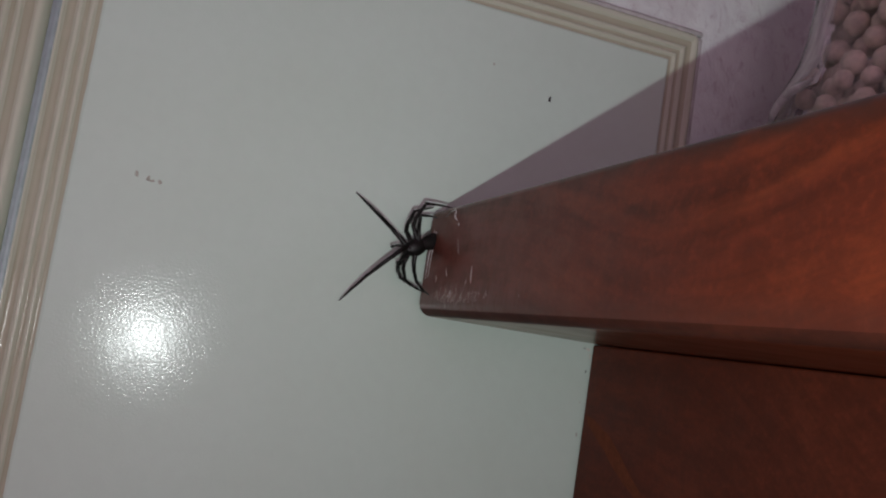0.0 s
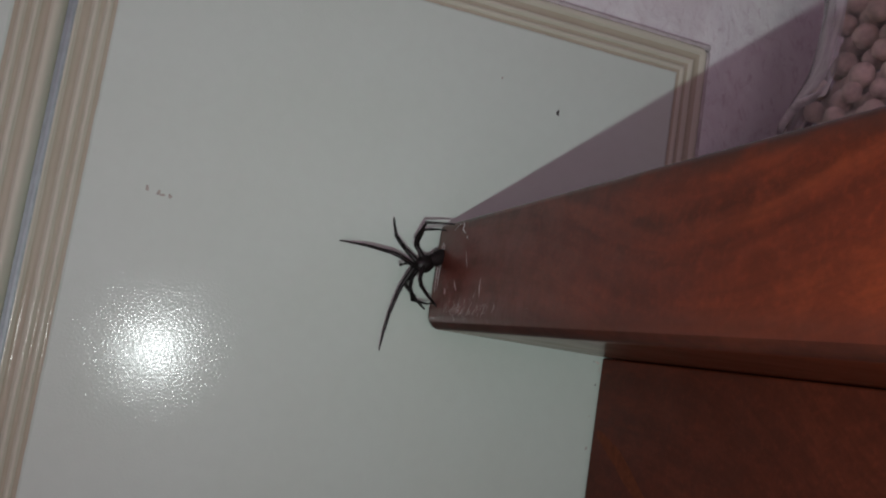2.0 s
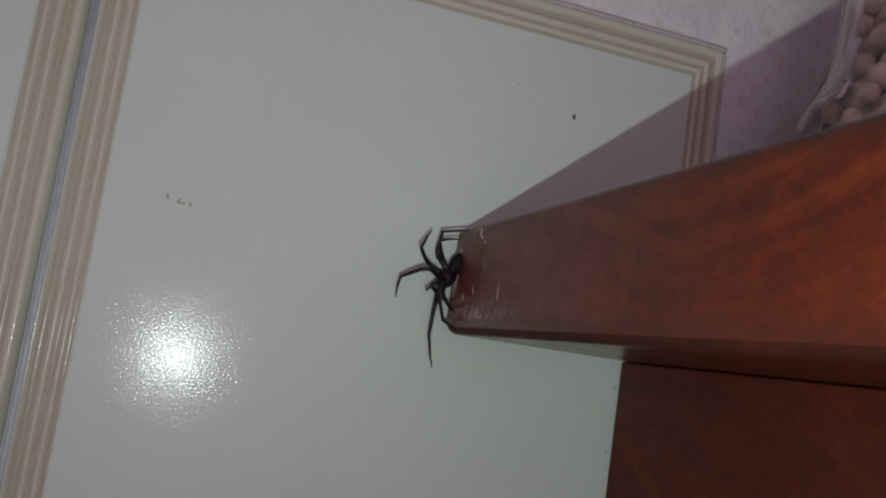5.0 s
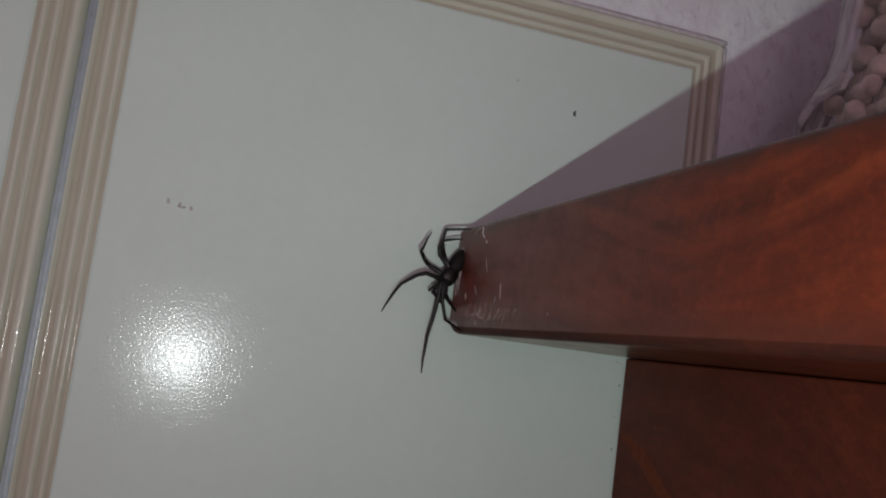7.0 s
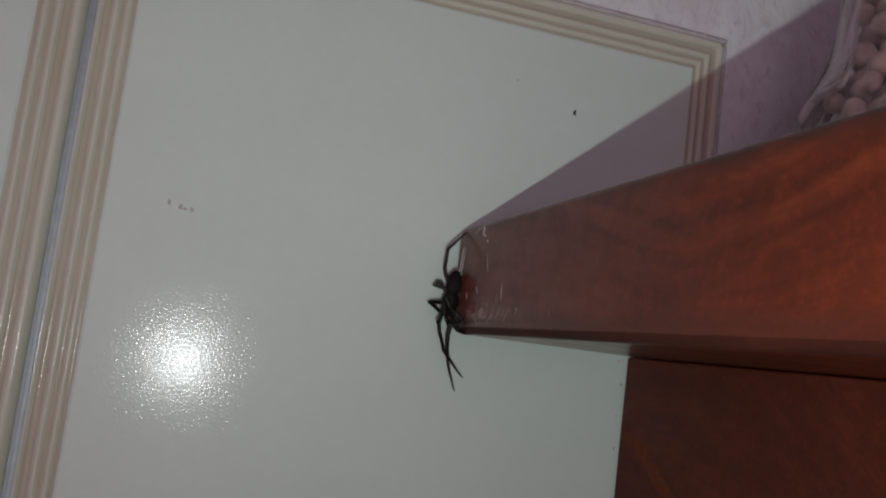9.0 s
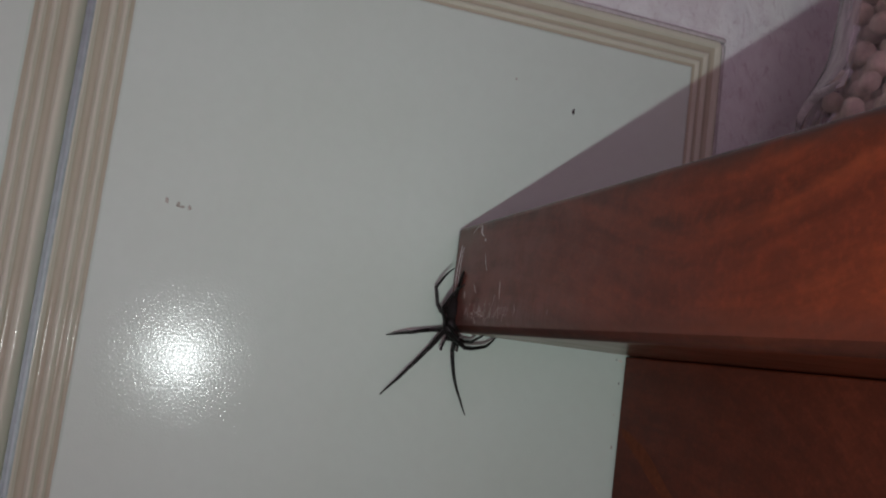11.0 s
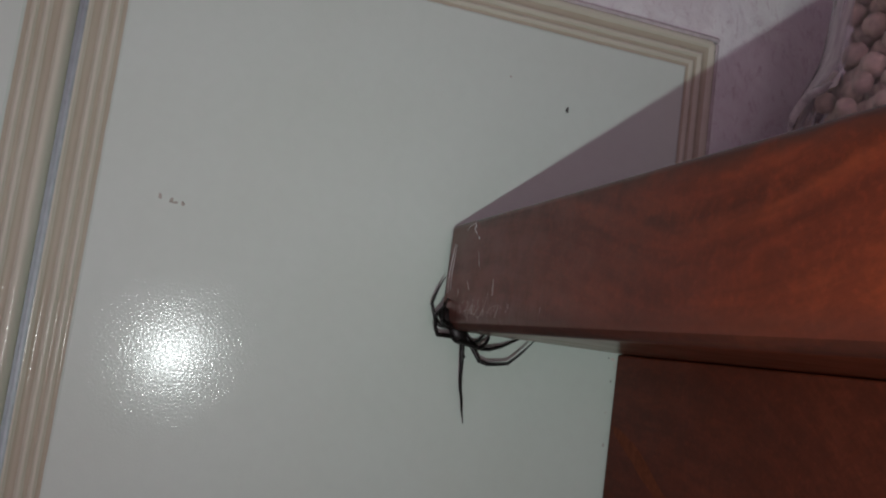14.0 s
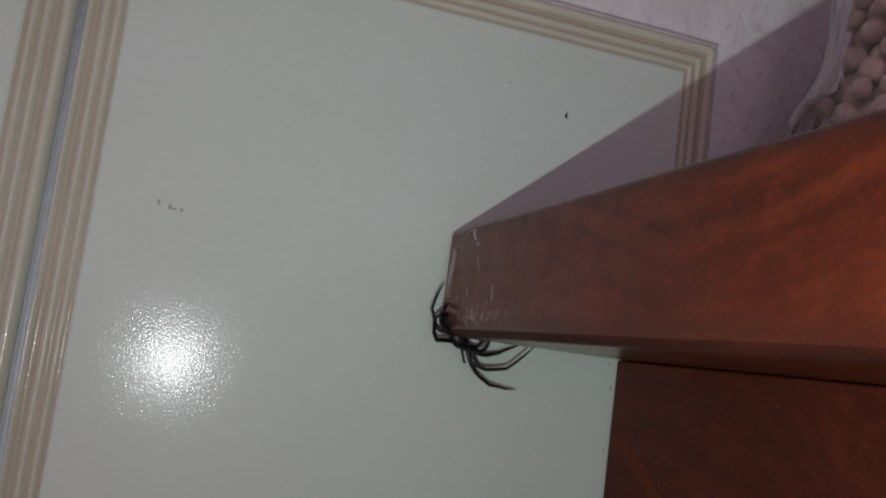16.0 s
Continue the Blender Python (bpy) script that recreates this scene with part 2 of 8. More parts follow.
    shine, rim, gloss = nodes.new("ShaderNodeMixShader"), nodes.new("ShaderNodeFresnel"), nodes.new("ShaderNodeBsdfGlossy")
    rim.inputs["IOR"].default_value = 1.05
    gloss.inputs["Roughness"].default_value = 0.16
    links.new(rim.outputs[0], shine.inputs[0])
    links.new(blend.outputs[0], shine.inputs[1])
    links.new(gloss.outputs[0], shine.inputs[2])
    links.new(shine.outputs[0], out.inputs[0])
    return m


FILM = film_material("clear_plastic_film", 0.03, 0.14, (1, 1, 1))
MILKY = film_material("milky_rim_film", 0.12, 0.66, (2.2, 2.2, 0.40), 0.34, 0.66)
CREASE = film_material("white_plastic_crease", 0.35, 0.85, (2.0, 2.0, 2.0), 0.35, 0.65)


# Mesh helpers
def mesh_object(name, bm, materials, smooth=False):
    me = bpy.data.meshes.new(name)
    bm.normal_update()
    bm.to_mesh(me)
    bm.free()
    for m in materials if isinstance(materials, (list, tuple)) else [materials]:
        me.materials.append(m)
    if smooth:
        for p in me.polygons:
            p.use_smooth = True
    return new(name, me)


def part(name, bm, mats, parent, label="", smooth=False):
    ob = mesh_object(name, bm, mats, smooth)
    ob.parent = parent
    if label:
        tagged(ob, label)
    return ob


def box(bm, lo, hi):
    return bmesh.ops.create_cube(bm, size=1, matrix=Matrix.LocRotScale(
        [(a + b) / 2 for a, b in zip(lo, hi)], None, [b - a for a, b in zip(lo, hi)]))["verts"]


def rounded_box(lo, hi, radius, segments=4, keep=lambda e: True):
    bm = bmesh.new()
    box(bm, lo, hi)
    bmesh.ops.bevel(bm, geom=[e for e in bm.edges if keep(e)], offset=radius, segments=segments, profile=0.5, affect="EDGES")
    return bm


# The wall and its tiles
wall = mesh_object("wall_north", rounded_box((-1.4, 0.006, -1.1), (1.6, 0.12, 1.4), 0.001, 1), PLASTER)
tagged(wall, "rough lilac-white plastered wall behind the tiles", "wall", kind="structure")

EDGE_PROFILE = (  # inset from the tile's edge, height over the face, glaze of the strip that follows
    (-0.9, -6.2, 1), (-0.9, -4.6, 1), (-0.4, -2.7, 1), (0.3, -1.3, 1), (1.0, -0.4, 1), (1.7, 0.1, 1), (2.7, 0.05, 1), (3.2, -0.25, 1),
    (3.6, -0.9, 2), (6.0, -0.9, 1), (6.4, -0.25, 1), (6.8, 0.1, 1), (7.6, 0.1, 1), (8.0, -0.25, 1), (8.3, -0.7, 2),
    (9.6, -0.7, 1), (9.9, -0.25, 1), (10.2, 0.1, 1), (11.0, 0.1, 1), (11.3, -0.2, 1), (11.6, -0.55, 2), (12.9, -0.55, 0), (13.4, 0.0, 0), (13.9, 0.0, 0))


def tile(x0, z0, x1, z1):
    """A tile with a moulded border, slightly uneven along its length, whose corners are a little rounded."""
    bm = bmesh.new()
    rings, along = [], 60
    for n, (inset, high, _) in enumerate(EDGE_PROFILE):
        d, y, ring = inset / 1000, -high / 1000, []
        r = max(0.0002, 0.0034 - d)
        corners = []
        for cx, cz, start in ((x1 - d - r, z0 + d + r, -90), (x1 - d - r, z1 - d - r, 0), (x0 + d + r, z1 - d - r, 90), (x0 + d + r, z0 + d + r, 180)):
            corners.append([(cx + r * math.cos(radians(start + 22.5 * k)), cz + r * math.sin(radians(start + 22.5 * k))) for k in range(5)])
        for corner, follow in zip(corners, corners[1:] + corners[:1]):
            ring += corner
            (ax, az), (bx, bz) = corner[-1], follow[0]
            ring += [(ax + (bx - ax) * k / along, az + (bz - az) * k / along) for k in range(1, along)]
        waver = 0.00016 if 3 < n < len(EDGE_PROFILE) - 1 else 0.0
        verts = []
        for x, z in ring:
            e = noise.noise(Vector((x * 260, z * 260, n * 0.35))) * waver
            side = abs(x - (x0 + x1) / 2) / (x1 - x0) > abs(z - (z0 + z1) / 2) / (z1 - z0)
            verts.append(bm.verts.new((x + (e if side else 0), y, z + (0 if side else e))))
        rings.append(verts)
    count = len(rings[0])
    for a, b, (_, _, glaze_no) in zip(rings, rings[1:], EDGE_PROFILE):
        for i in range(count):
            f = bm.faces.new((a[i], a[(i + 1) % count], b[(i + 1) % count], b[i]))
            f.material_index = glaze_no
            f.smooth = True
    bm.faces.new(rings[-1])
    bm.faces.new(rings[0][::-1])
    return part("tile", bm, [CREAM, RIDGE, BROWN], wall)


TILE_L, TILE_R, TILE_TOP, TILE_BOTTOM = -0.0372, 0.1790, 0.1256, -0.1840
tile(TILE_L, TILE_BOTTOM, TILE_R, TILE_TOP)
tile(TILE_L - 0.2174, TILE_BOTTOM, TILE_L - 0.0011, TILE_TOP)

# Bluish white strip laid over the joint between the tiles
bm = bmesh.new()
box(bm, (TILE_L - 0.0002, -0.0001, TILE_BOTTOM), (TILE_L + 0.0031, 0.0058, TILE_TOP - 0.001))
bmesh.ops.bevel(bm, geom=[e for e in bm.edges if abs(e.verts[0].co.z - e.verts[1].co.z) > 0.1], offset=0.0008, segments=3, affect="EDGES")
part("joint_line", bm, JOINT_STRIP, wall, "pale bluish white strip along the joint between the tiles", True)

# Grey strips just outside the tile's top and right edges
for lo, hi in (((TILE_L - 0.2177, 0.0014, TILE_TOP - 0.0005), (TILE_R + 0.0016, 0.0058, TILE_TOP + 0.0018)),
               ((TILE_R - 0.0005, 0.0016, TILE_BOTTOM), (TILE_R + 0.0017, 0.0058, TILE_TOP - 0.0006))):
    part("edge_line", rounded_box(lo, hi, 0.0012, 5), EDGE_STRIP, wall, "grey strip along the tile's outer edge")

# The rest of the room, behind the camera
for name, lo, hi, mat, label in (
        ("wall_south", (-1.4, -2.3, -1.1), (1.6, -2.2, 1.4), ROOM, "plain pale lilac wall"),
        ("wall_west", (-1.5, -2.3, -1.1), (-1.4, 0.12, 1.4), ROOM, "plain pale lilac side wall"),
        ("wall_east", (1.6, -2.3, -1.1), (1.7, 0.12, 1.4), ROOM, "plain pale lilac side wall"),
        ("floor", (-1.5, -2.3, -1.2), (1.7, 0.12, -1.1), FLOOR, "smooth brown-grey cement floor"),
        ("ceiling", (-1.5, -2.3, 1.4), (1.7, 0.12, 1.5), ROOM, "plain pale ceiling")):
    tagged(mesh_object(name, rounded_box(lo, hi, 0.001, 1), mat), label, name.split("_")[0], kind="structure")


# The wooden cabinet
TOP_X, TOP_LOW, TOP_HIGH, TOP_END = 0.0840, 0.0055, 0.0390, -0.0045
PANEL_X = 0.1503


def wooden_cabinet():
    thing = tagged(new("wooden_cabinet"), "red-brown varnished wooden cabinet with a thick overhanging top", "cabinet")
    thing.location = (PANEL_X, 0, -1.1)
    off = Matrix.Translation(-thing.location)
    bm = rounded_box((TOP_X, -0.52, TOP_LOW), (0.72, TOP_END, TOP_HIGH), 0.0042, 6,
                     lambda e: all(v.co.z < TOP_LOW + 0.001 and v.co.x < TOP_X + 0.001 for v in e.verts))
    bmesh.ops.bevel(bm, geom=[e for e in bm.edges if e.calc_face_angle(0) > 1.0], offset=0.0018, segments=4, profile=0.5, affect="EDGES")
    bmesh.ops.transform(bm, matrix=off, verts=bm.verts)
    bm.normal_update()
    # Painted shade: darker copies go on faces turned down or to the wall
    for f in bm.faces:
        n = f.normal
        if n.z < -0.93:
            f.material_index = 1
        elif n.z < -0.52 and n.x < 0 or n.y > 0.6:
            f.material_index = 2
    top = part("top", bm, [TOPWOOD, UNDERWOOD, SHADEWOOD], thing, "thick red-brown varnished top with rounded scuffed edges, painted darker below", True)
    even = top.modifiers.new("even_normals", "WEIGHTED_NORMAL")
    even.keep_sharp, even.weight = False, 100
    for x in (PANEL_X, 0.64):
        bm = rounded_box((x, -0.50, -1.1), (x + 0.018, -0.0012, TOP_LOW - 0.0003), 0.0006, 2)
        bmesh.ops.transform(bm, matrix=off, verts=bm.verts)
        part("side_panel", bm, SIDEWOOD, thing, "dark brown varnished side panel")
    bm = rounded_box((PANEL_X + 0.0185, -0.02, -1.05), (0.6395, -0.012, TOP_LOW - 0.0006), 0.0008, 2)
    bmesh.ops.transform(bm, matrix=off, verts=bm.verts)
    part("back_panel", bm, SIDEWOOD, thing)
    return thing


cabinet = wooden_cabinet()


# The bag of beads on the cabinet
def bead_bag():
    thing = tagged(new("bead_bag"), "clear plastic bag of pinkish beige beads resting on the cabinet top", "bag")
    thing.location = (0.2455, -0.0645, TOP_HIGH + 0.0005)
    rng = random.Random(4)
    # Its unseen top is made taller to keep fill light off the wall
    girth, tall = 0.0545, 0.215

    def reach(u, h):
        """Radius of the bag at the angle u and height h: it sags outwards below."""
        swell = 1.0 + 0.19 / (1 + math.exp((h - 0.061) / 0.006)) - 0.6 * max(0.0, h - 0.06)
        crease = 0.018 * math.sin(7 * u + 20 * h) + 0.012 * math.sin(11 * u - 45 * h)
        return girth * (swell + crease) * (0.97 if math.sin(u) > 0.6 else 1.0)

    bm = bmesh.new()
    rows, cols = 40, 72
    grid = []
    for r in range(rows + 1):
        h = tall * r / rows
        close = 1.0 if r < rows - 3 else (1.0, 0.86, 0.6, 0.05)[r - rows + 3]
        ring = []
        for c in range(cols):
            u = math.tau * c / cols
            q = close * (reach(u, h) + rng.uniform(-0.0004, 0.0004))
            ring.append(bm.verts.new((q * math.cos(u), min(q * math.sin(u), 0.0638), h)))
        grid.append(ring)
    for r in range(rows):
        for c in range(cols):
            bm.faces.new((grid[r][c], grid[r][(c + 1) % cols], grid[r + 1][(c + 1) % cols], grid[r + 1][c]))
    bm.faces.new(grid[0][::-1])
    part("film", bm, FILM, thing, "crinkled clear plastic film", True)
    # Milky sheets, placed to the camera's silhouette, paint in the film's pale rim
    for out, low, first, last, sway in ((0.0003, 0.052, 126, 161, 4.0), (0.0008, 0.055, 124, 171, 4.0), (0.0013, 0.060, 128, 154, 2.0)):
        bm = bmesh.new()
        cols, rows, grid = 10, 36, []
        for r in range(rows + 1):
            h = low + (tall - 0.008 - low) * r / rows
            ring = []
            for c in range(cols + 1):
                u = radians(first + (last - first) * c / cols + sway * math.sin(h * 75 + first) * c / cols)
                q = reach(u, h) + out + 0.0006 * math.sin(math.pi * c / cols) * (1 + 0.4 * math.sin(h * 260))
                ring.append(bm.verts.new((q * math.cos(u), q * math.sin(u), h)))
            grid.append(ring)
        for r in range(rows):
            for c in range(cols):
                bm.faces.new((grid[r][c], grid[r][c + 1], grid[r + 1][c + 1], grid[r + 1][c]))
        part("sheet", bm, MILKY, thing, "milky plastic sheet standing in for the film's pale rim", True)
    bm = bmesh.new()
    cols, rows, grid = 30, 6, []
    for c in range(cols + 1):
        s = c / cols
        u = radians(131 + 40 * s)
        h = 0.0400 + 0.0175 * math.sin(1.45 * s) + 0.0006 * math.sin(19 * s)
        wide = 0.0042 * (0.25 + math.sin(math.pi * (0.12 + 0.8 * s)))
        grid.append([bm.verts.new(((reach(u, h) + 0.0006 + 0.0016 * math.sin(math.pi * r / rows)) * math.cos(u),
                                   (reach(u, h) + 0.0006 + 0.0016 * math.sin(math.pi * r / rows)) * math.sin(u), h + wide * (r / rows - 0.5))) for r in range(rows + 1)])
    for c in range(cols):
        for r in range(rows):
            bm.faces.new((grid[c][r], grid[c + 1][r], grid[c + 1][r + 1], grid[c][r + 1]))
    part("crease", bm, CREASE, thing, "white creased fold round the bag's lower bulge", True)
    bm = bmesh.new()
    bmesh.ops.create_icosphere(bm, subdivisions=3, radius=0.0045)
    for v in bm.verts:
        v.co *= 1 + 0.07 * noise.noise(v.co * 190)
    first = part("bead", bm, BEAD, thing, smooth=True)
    seats, step = [], 0.0087
    for k in range(18):
        h = 0.0052 + k * step * 0.84
        for i in range(-8, 9):
            for j in range(-8, 9):
                x = (i + 0.5 * (k % 2) + 0.5 * (j % 2)) * step + rng.uniform(-1, 1) * 0.0012
                y = j * step * 0.87 + (k % 3) * 0.0024 + rng.uniform(-1, 1) * 0.0012
                u, rad = math.atan2(y, x), math.hypot(x, y)
                room = reach(u, h) - 0.0049
                if room - 0.024 < rad < room + 0.0006 and y < 0.057 and 0.034 < h < 0.140:
                    seats.append((x * 0.97 - y * 0.26, x, y, h + rng.uniform(-1, 1) * 0.0010))
    seats.sort()
    for n, (_, x, y, h) in enumerate(seats[:299]):
        ob = first if n == 0 else first.copy()
        if n:
            scene.collection.objects.link(ob)
        ob.location = (x, y, h)
        ob.rotation_euler = (rng.uniform(0, 6), rng.uniform(0, 6), rng.uniform(0, 6))
        s = rng.uniform(0.80, 0.94) * (0.84 if h < 0.060 else 1.0)
        ob.scale = (s, s, s * rng.uniform(0.88, 1.0))
    return thing


bead_bag()


# Small marks on the tile and on the wood
def blot(name, mat, pieces, label, category, seed):
    """Small irregular raised spots on the wall's face: (x, z, half width, half height, turn)."""
    rng = random.Random(seed)
    bm = bmesh.new()
    for x, z, w, h, turn in pieces:
        ring = []
        for i in range(12):
            u = math.tau * i / 12
            r = rng.uniform(0.7, 1.15)
            p = Matrix.Rotation(radians(turn), 2) @ Vector((w * r * math.cos(u), h * r * math.sin(u)))
            ring.append((x + p.x, z + p.y))
        low = [bm.verts.new((px, -0.00002, pz)) for px, pz in ring]
        high = [bm.verts.new((x + (px - x) * 0.8, -0.00010, z + (pz - z) * 0.8)) for px, pz in ring]
        for i in range(12):
            bm.faces.new((low[i], low[(i + 1) % 12], high[(i + 1) % 12], high[i]))
        bm.faces.new(high)
    return tagged(mesh_object(name, bm, mat), label, category)


blot("speck", DIRT, [(0.1212, 0.0863, 0.0006, 0.0010, 10), (0.1214, 0.0872, 0.0003, 0.0005, 0)], "tiny dark dirt speck stuck on the cream tile", "dirt", 1)
blot("speck", SMUDGE, [(0.0990, 0.0935, 0.0004, 0.0005, 0)], "faint grey dirt speck on the cream tile", "dirt", 2)
blot("smudge", SMUDGE, [(-0.0062, 0.0330, 0.0006, 0.0010, 10), (-0.0028, 0.0323, 0.0005, 0.0010, -20), (-0.0016, 0.0318, 0.0009, 0.0004, 10),
                        (0.0006, 0.0318, 0.0006, 0.0008, 0)], "three small greyish smudges on the cream tile", "stain", 3)
blot("speck", SMUDGE, [(0.1492, -0.0260, 0.0004, 0.0006, 0), (0.1488, -0.0150, 0.0003, 0.0003, 0)], "small grey dirt specks beside the cabinet panel", "dirt", 5)
blot("crumb", DIRT, [(0.1478, 0.0036, 0.0003, 0.0002, 0), (0.1495, -0.0042, 0.0002, 0.0006, 5)],
     "dark dirt crumbs in the corner under the cabinet top", "dirt", 8)
blot("dust", DUST, [(0.1493, 0.0034, 0.0009, 0.0004, -20), (0.1503, 0.0012, 0.0002, 0.0010, 0)], "pale dust in the corner under the cabinet top", "dust", 6)


def strand(bm, points, radius, sides=5):
    """A thin tube through the points."""
    rings = []
    for i, p in enumerate(points):
        q = points[min(i + 1, len(points) - 1)] - points[max(i - 1, 0)]
        turn = q.to_track_quat("Z", "Y").to_matrix()
        r = radius * (0.55 if i in (0, len(points) - 1) else 1)
        rings.append([bm.verts.new(p + turn @ Vector((r * math.cos(math.tau * k / sides), r * math.sin(math.tau * k / sides), 0))) for k in range(sides)])
    for a, b in zip(rings, rings[1:]):
        for k in range(sides):
            bm.faces.new((a[k], a[(k + 1) % sides], b[(k + 1) % sides], b[k]))
    bm.faces.new(rings[0][::-1])
    bm.faces.new(rings[-1])


def on_face(y, z, out=0.0001):
    return Vector((TOP_X - out, y, z))


def web_shreds():
    bm = bmesh.new()
    strand(bm, [on_face(-0.0270, 0.0378), on_face(-0.0290, 0.0366, 0.0005), on_face(-0.0286, 0.0354, 0.0006), on_face(-0.0296, 0.0345, 0.0004), on_face(-0.0302, 0.0340)], 0.00014)
    strand(bm, [on_face(-0.0316, 0.0332), on_face(-0.0324, 0.0326, 0.0003), on_face(-0.0322, 0.0322)], 0.00016)
    strand(bm, [on_face(-0.0275, 0.0374), on_face(-0.0240, 0.0372, 0.0003), on_face(-0.0200, 0.0360)], 0.00009)
    strand(bm, [on_face(-0.0108, 0.0325, 0.0002), on_face(-0.0096, 0.0285, 0.0002), on_face(-0.0088, 0.0230, 0.0003), on_face(-0.0086, 0.0170, 0.0001)], 0.00013)
    strand(bm, [on_face(-0.0124, 0.0320), on_face(-0.0114, 0.0270, 0.0002), on_face(-0.0108, 0.0215, 0.0002), on_face(-0.0110, 0.0175)], 0.00010)
    strand(bm, [on_face(-0.0330, 0.0285), on_face(-0.0345, 0.0255, 0.0002), on_face(-0.0358, 0.0235)], 0.00004)
    return tagged(mesh_object("web_shred", bm, SILK, True), "torn white spider silk stuck to the cabinet's corner", "spider silk")


web_shreds()


def scuffs():
    rng = random.Random(11)
    bm = bmesh.new()
    for n in range(95):
        y = -0.018 - abs(rng.gauss(0, 0.016)) - rng.uniform(0, 0.012)
        z = 0.0112 + rng.gauss(0, 0.0011)
        tall = rng.uniform(0.0004, 0.0013) * (1.8 if n % 9 == 0 else 0.9)
        lean = rng.uniform(-0.0001, 0.0006)
        strand(bm, [on_face(y, z + tall, 0), on_face(y + lean, z + tall * 0.2, 0.00005), on_face(y + lean * 1.3, z - tall * 0.4, 0)], rng.uniform(0.00002, 0.00006), 4)
    strand(bm, [on_face(-0.0475, 0.0200, 0), on_face(-0.0478, 0.0172, 0.00005), on_face(-0.0482, 0.0152, 0)], 0.00013)
    strand(bm, [on_face(-0.0260, 0.0200, 0), on_face(-0.0275, 0.0182, 0.00005), on_face(-0.0285, 0.0172, 0)], 0.00013)
    strand(bm, [on_face(-0.0180, 0.0180, 0), on_face(-0.0190, 0.0165, 0.00005), on_face(-0.0186, 0.0158, 0)], 0.00016)
    return part("scuff", bm, SCUFF, cabinet)


scuff = scuffs()
scuff.location = -cabinet.location
tagged(scuff, "fine pale scratches near the worn lower edge", kind="stuff")


def panel_streak():
    """A long lighter streak running down the side panel."""
    rng = random.Random(21)
    bm = bmesh.new()
    left, right = [], []
    for i in range(15):
        s = i / 14
        wide = 0.0042 * math.sin(math.pi * min(1.0, 0.1 + s * 0.85)) * rng.uniform(0.8, 1.15)
        y, z = -0.0040 - 0.044 * s, -0.0200 - 0.0215 * s + 0.0008 * math.sin(5 * s)
        left.append(bm.verts.new((PANEL_X - 0.00008, y - wide * 0.45, z - wide)))
        right.append(bm.verts.new((PANEL_X - 0.00008, y + wide * 0.45, z + wide)))
    for i in range(14):
        bm.faces.new((left[i], left[i + 1], right[i + 1], right[i]))
    return part("panel_streak", bm, STREAK, cabinet, "lighter streak on the panel")


pale_mark = panel_streak()
pale_mark.location = -cabinet.location


# The spider
def bulb(bm, centre, radii, rings=12, cols=16, tilt=0.0, wobble=0.0):
    m = Matrix.LocRotScale(centre, Euler((0, tilt, 0)), radii)
    made = bmesh.ops.create_uvsphere(bm, u_segments=cols, v_segments=rings, radius=1, matrix=m)["verts"]
    for v in made:
        v.co += wobble * noise.noise_vector(v.co * 900)
    return made


def limb(length, r0, r1, swell=1.15, hairs=26, seed=0):
    """A tapered leg joint along +Z with rounded ends and short bristles."""
    rng = random.Random(seed)
    bm = bmesh.new()
    rings, sides, steps = [], 10, 9
    for i in range(steps + 1):
        s = i / steps
        r = (r0 + (r1 - r0) * s) * (1 + (swell - 1) * math.sin(math.pi * s))
        bow = 0.02 * length * math.sin(math.pi * s)
        rings.append([bm.verts.new((bow + r * math.cos(math.tau * k / sides), r * math.sin(math.tau * k / sides), s * length)) for k in range(sides)])
    for a, b in zip(rings, rings[1:]):
        for k in range(sides):
            bm.faces.new((a[k], a[(k + 1) % sides], b[(k + 1) % sides], b[k]))
    for z, r in ((0, r0), (length, r1)):
        bmesh.ops.create_uvsphere(bm, u_segments=10, v_segments=6, radius=r * 1.06, matrix=Matrix.Translation((0, 0, z)))
    for _ in range(hairs):
        s, u = rng.uniform(0.05, 0.97), rng.uniform(0, math.tau)
        r = (r0 + (r1 - r0) * s) * 0.95
        p = Vector((r * math.cos(u), r * math.sin(u), s * length))
        q = p + Vector((math.cos(u), math.sin(u), 1.3)) * r0 * rng.uniform(0.5, 1.0)
        e = Vector((-math.sin(u), math.cos(u), 0)) * 0.00003
        w = [bm.verts.new(v) for v in (p - e, p + e, q)]
        bm.faces.new(w)
    return bm


spider = tagged(new("spider"), "dark brown long-legged spider clinging to the cabinet's corner", "spider")


def spider_body():
    """Head towards +X, back towards -Y; the root lies at the middle of the head part."""
    bm = bmesh.new()
    bulb(bm, (-0.0002, 0, 0), (0.0036, 0.0018, 0.0028), wobble=0.0001)
    bulb(bm, (0.0020, -0.0002, 0), (0.0016, 0.0013, 0.0016))
    part("cephalothorax", bm, SPIDER, spider, smooth=True)
    bm = bmesh.new()
    bulb(bm, (-0.0058, 0.0000, 0), (0.0043, 0.0022, 0.0025), 14, 20, wobble=0.0002)
    bulb(bm, (-0.0096, 0.0002, 0.0004), (0.0007, 0.0003, 0.0003))
    bulb(bm, (-0.0096, 0.0002, -0.0004), (0.0007, 0.0003, 0.0003))
    part("abdomen", bm, ABDOMEN, spider, "rounded dark brown abdomen", True)
    for side in (1, -1):
        bm = bmesh.new()
        bulb(bm, (0.0034, 0.0006, 0.0005 * side), (0.0010, 0.0008, 0.0005))
        part("chelicera", bm, SPIDER, spider, smooth=True)
        bm = bmesh.new()
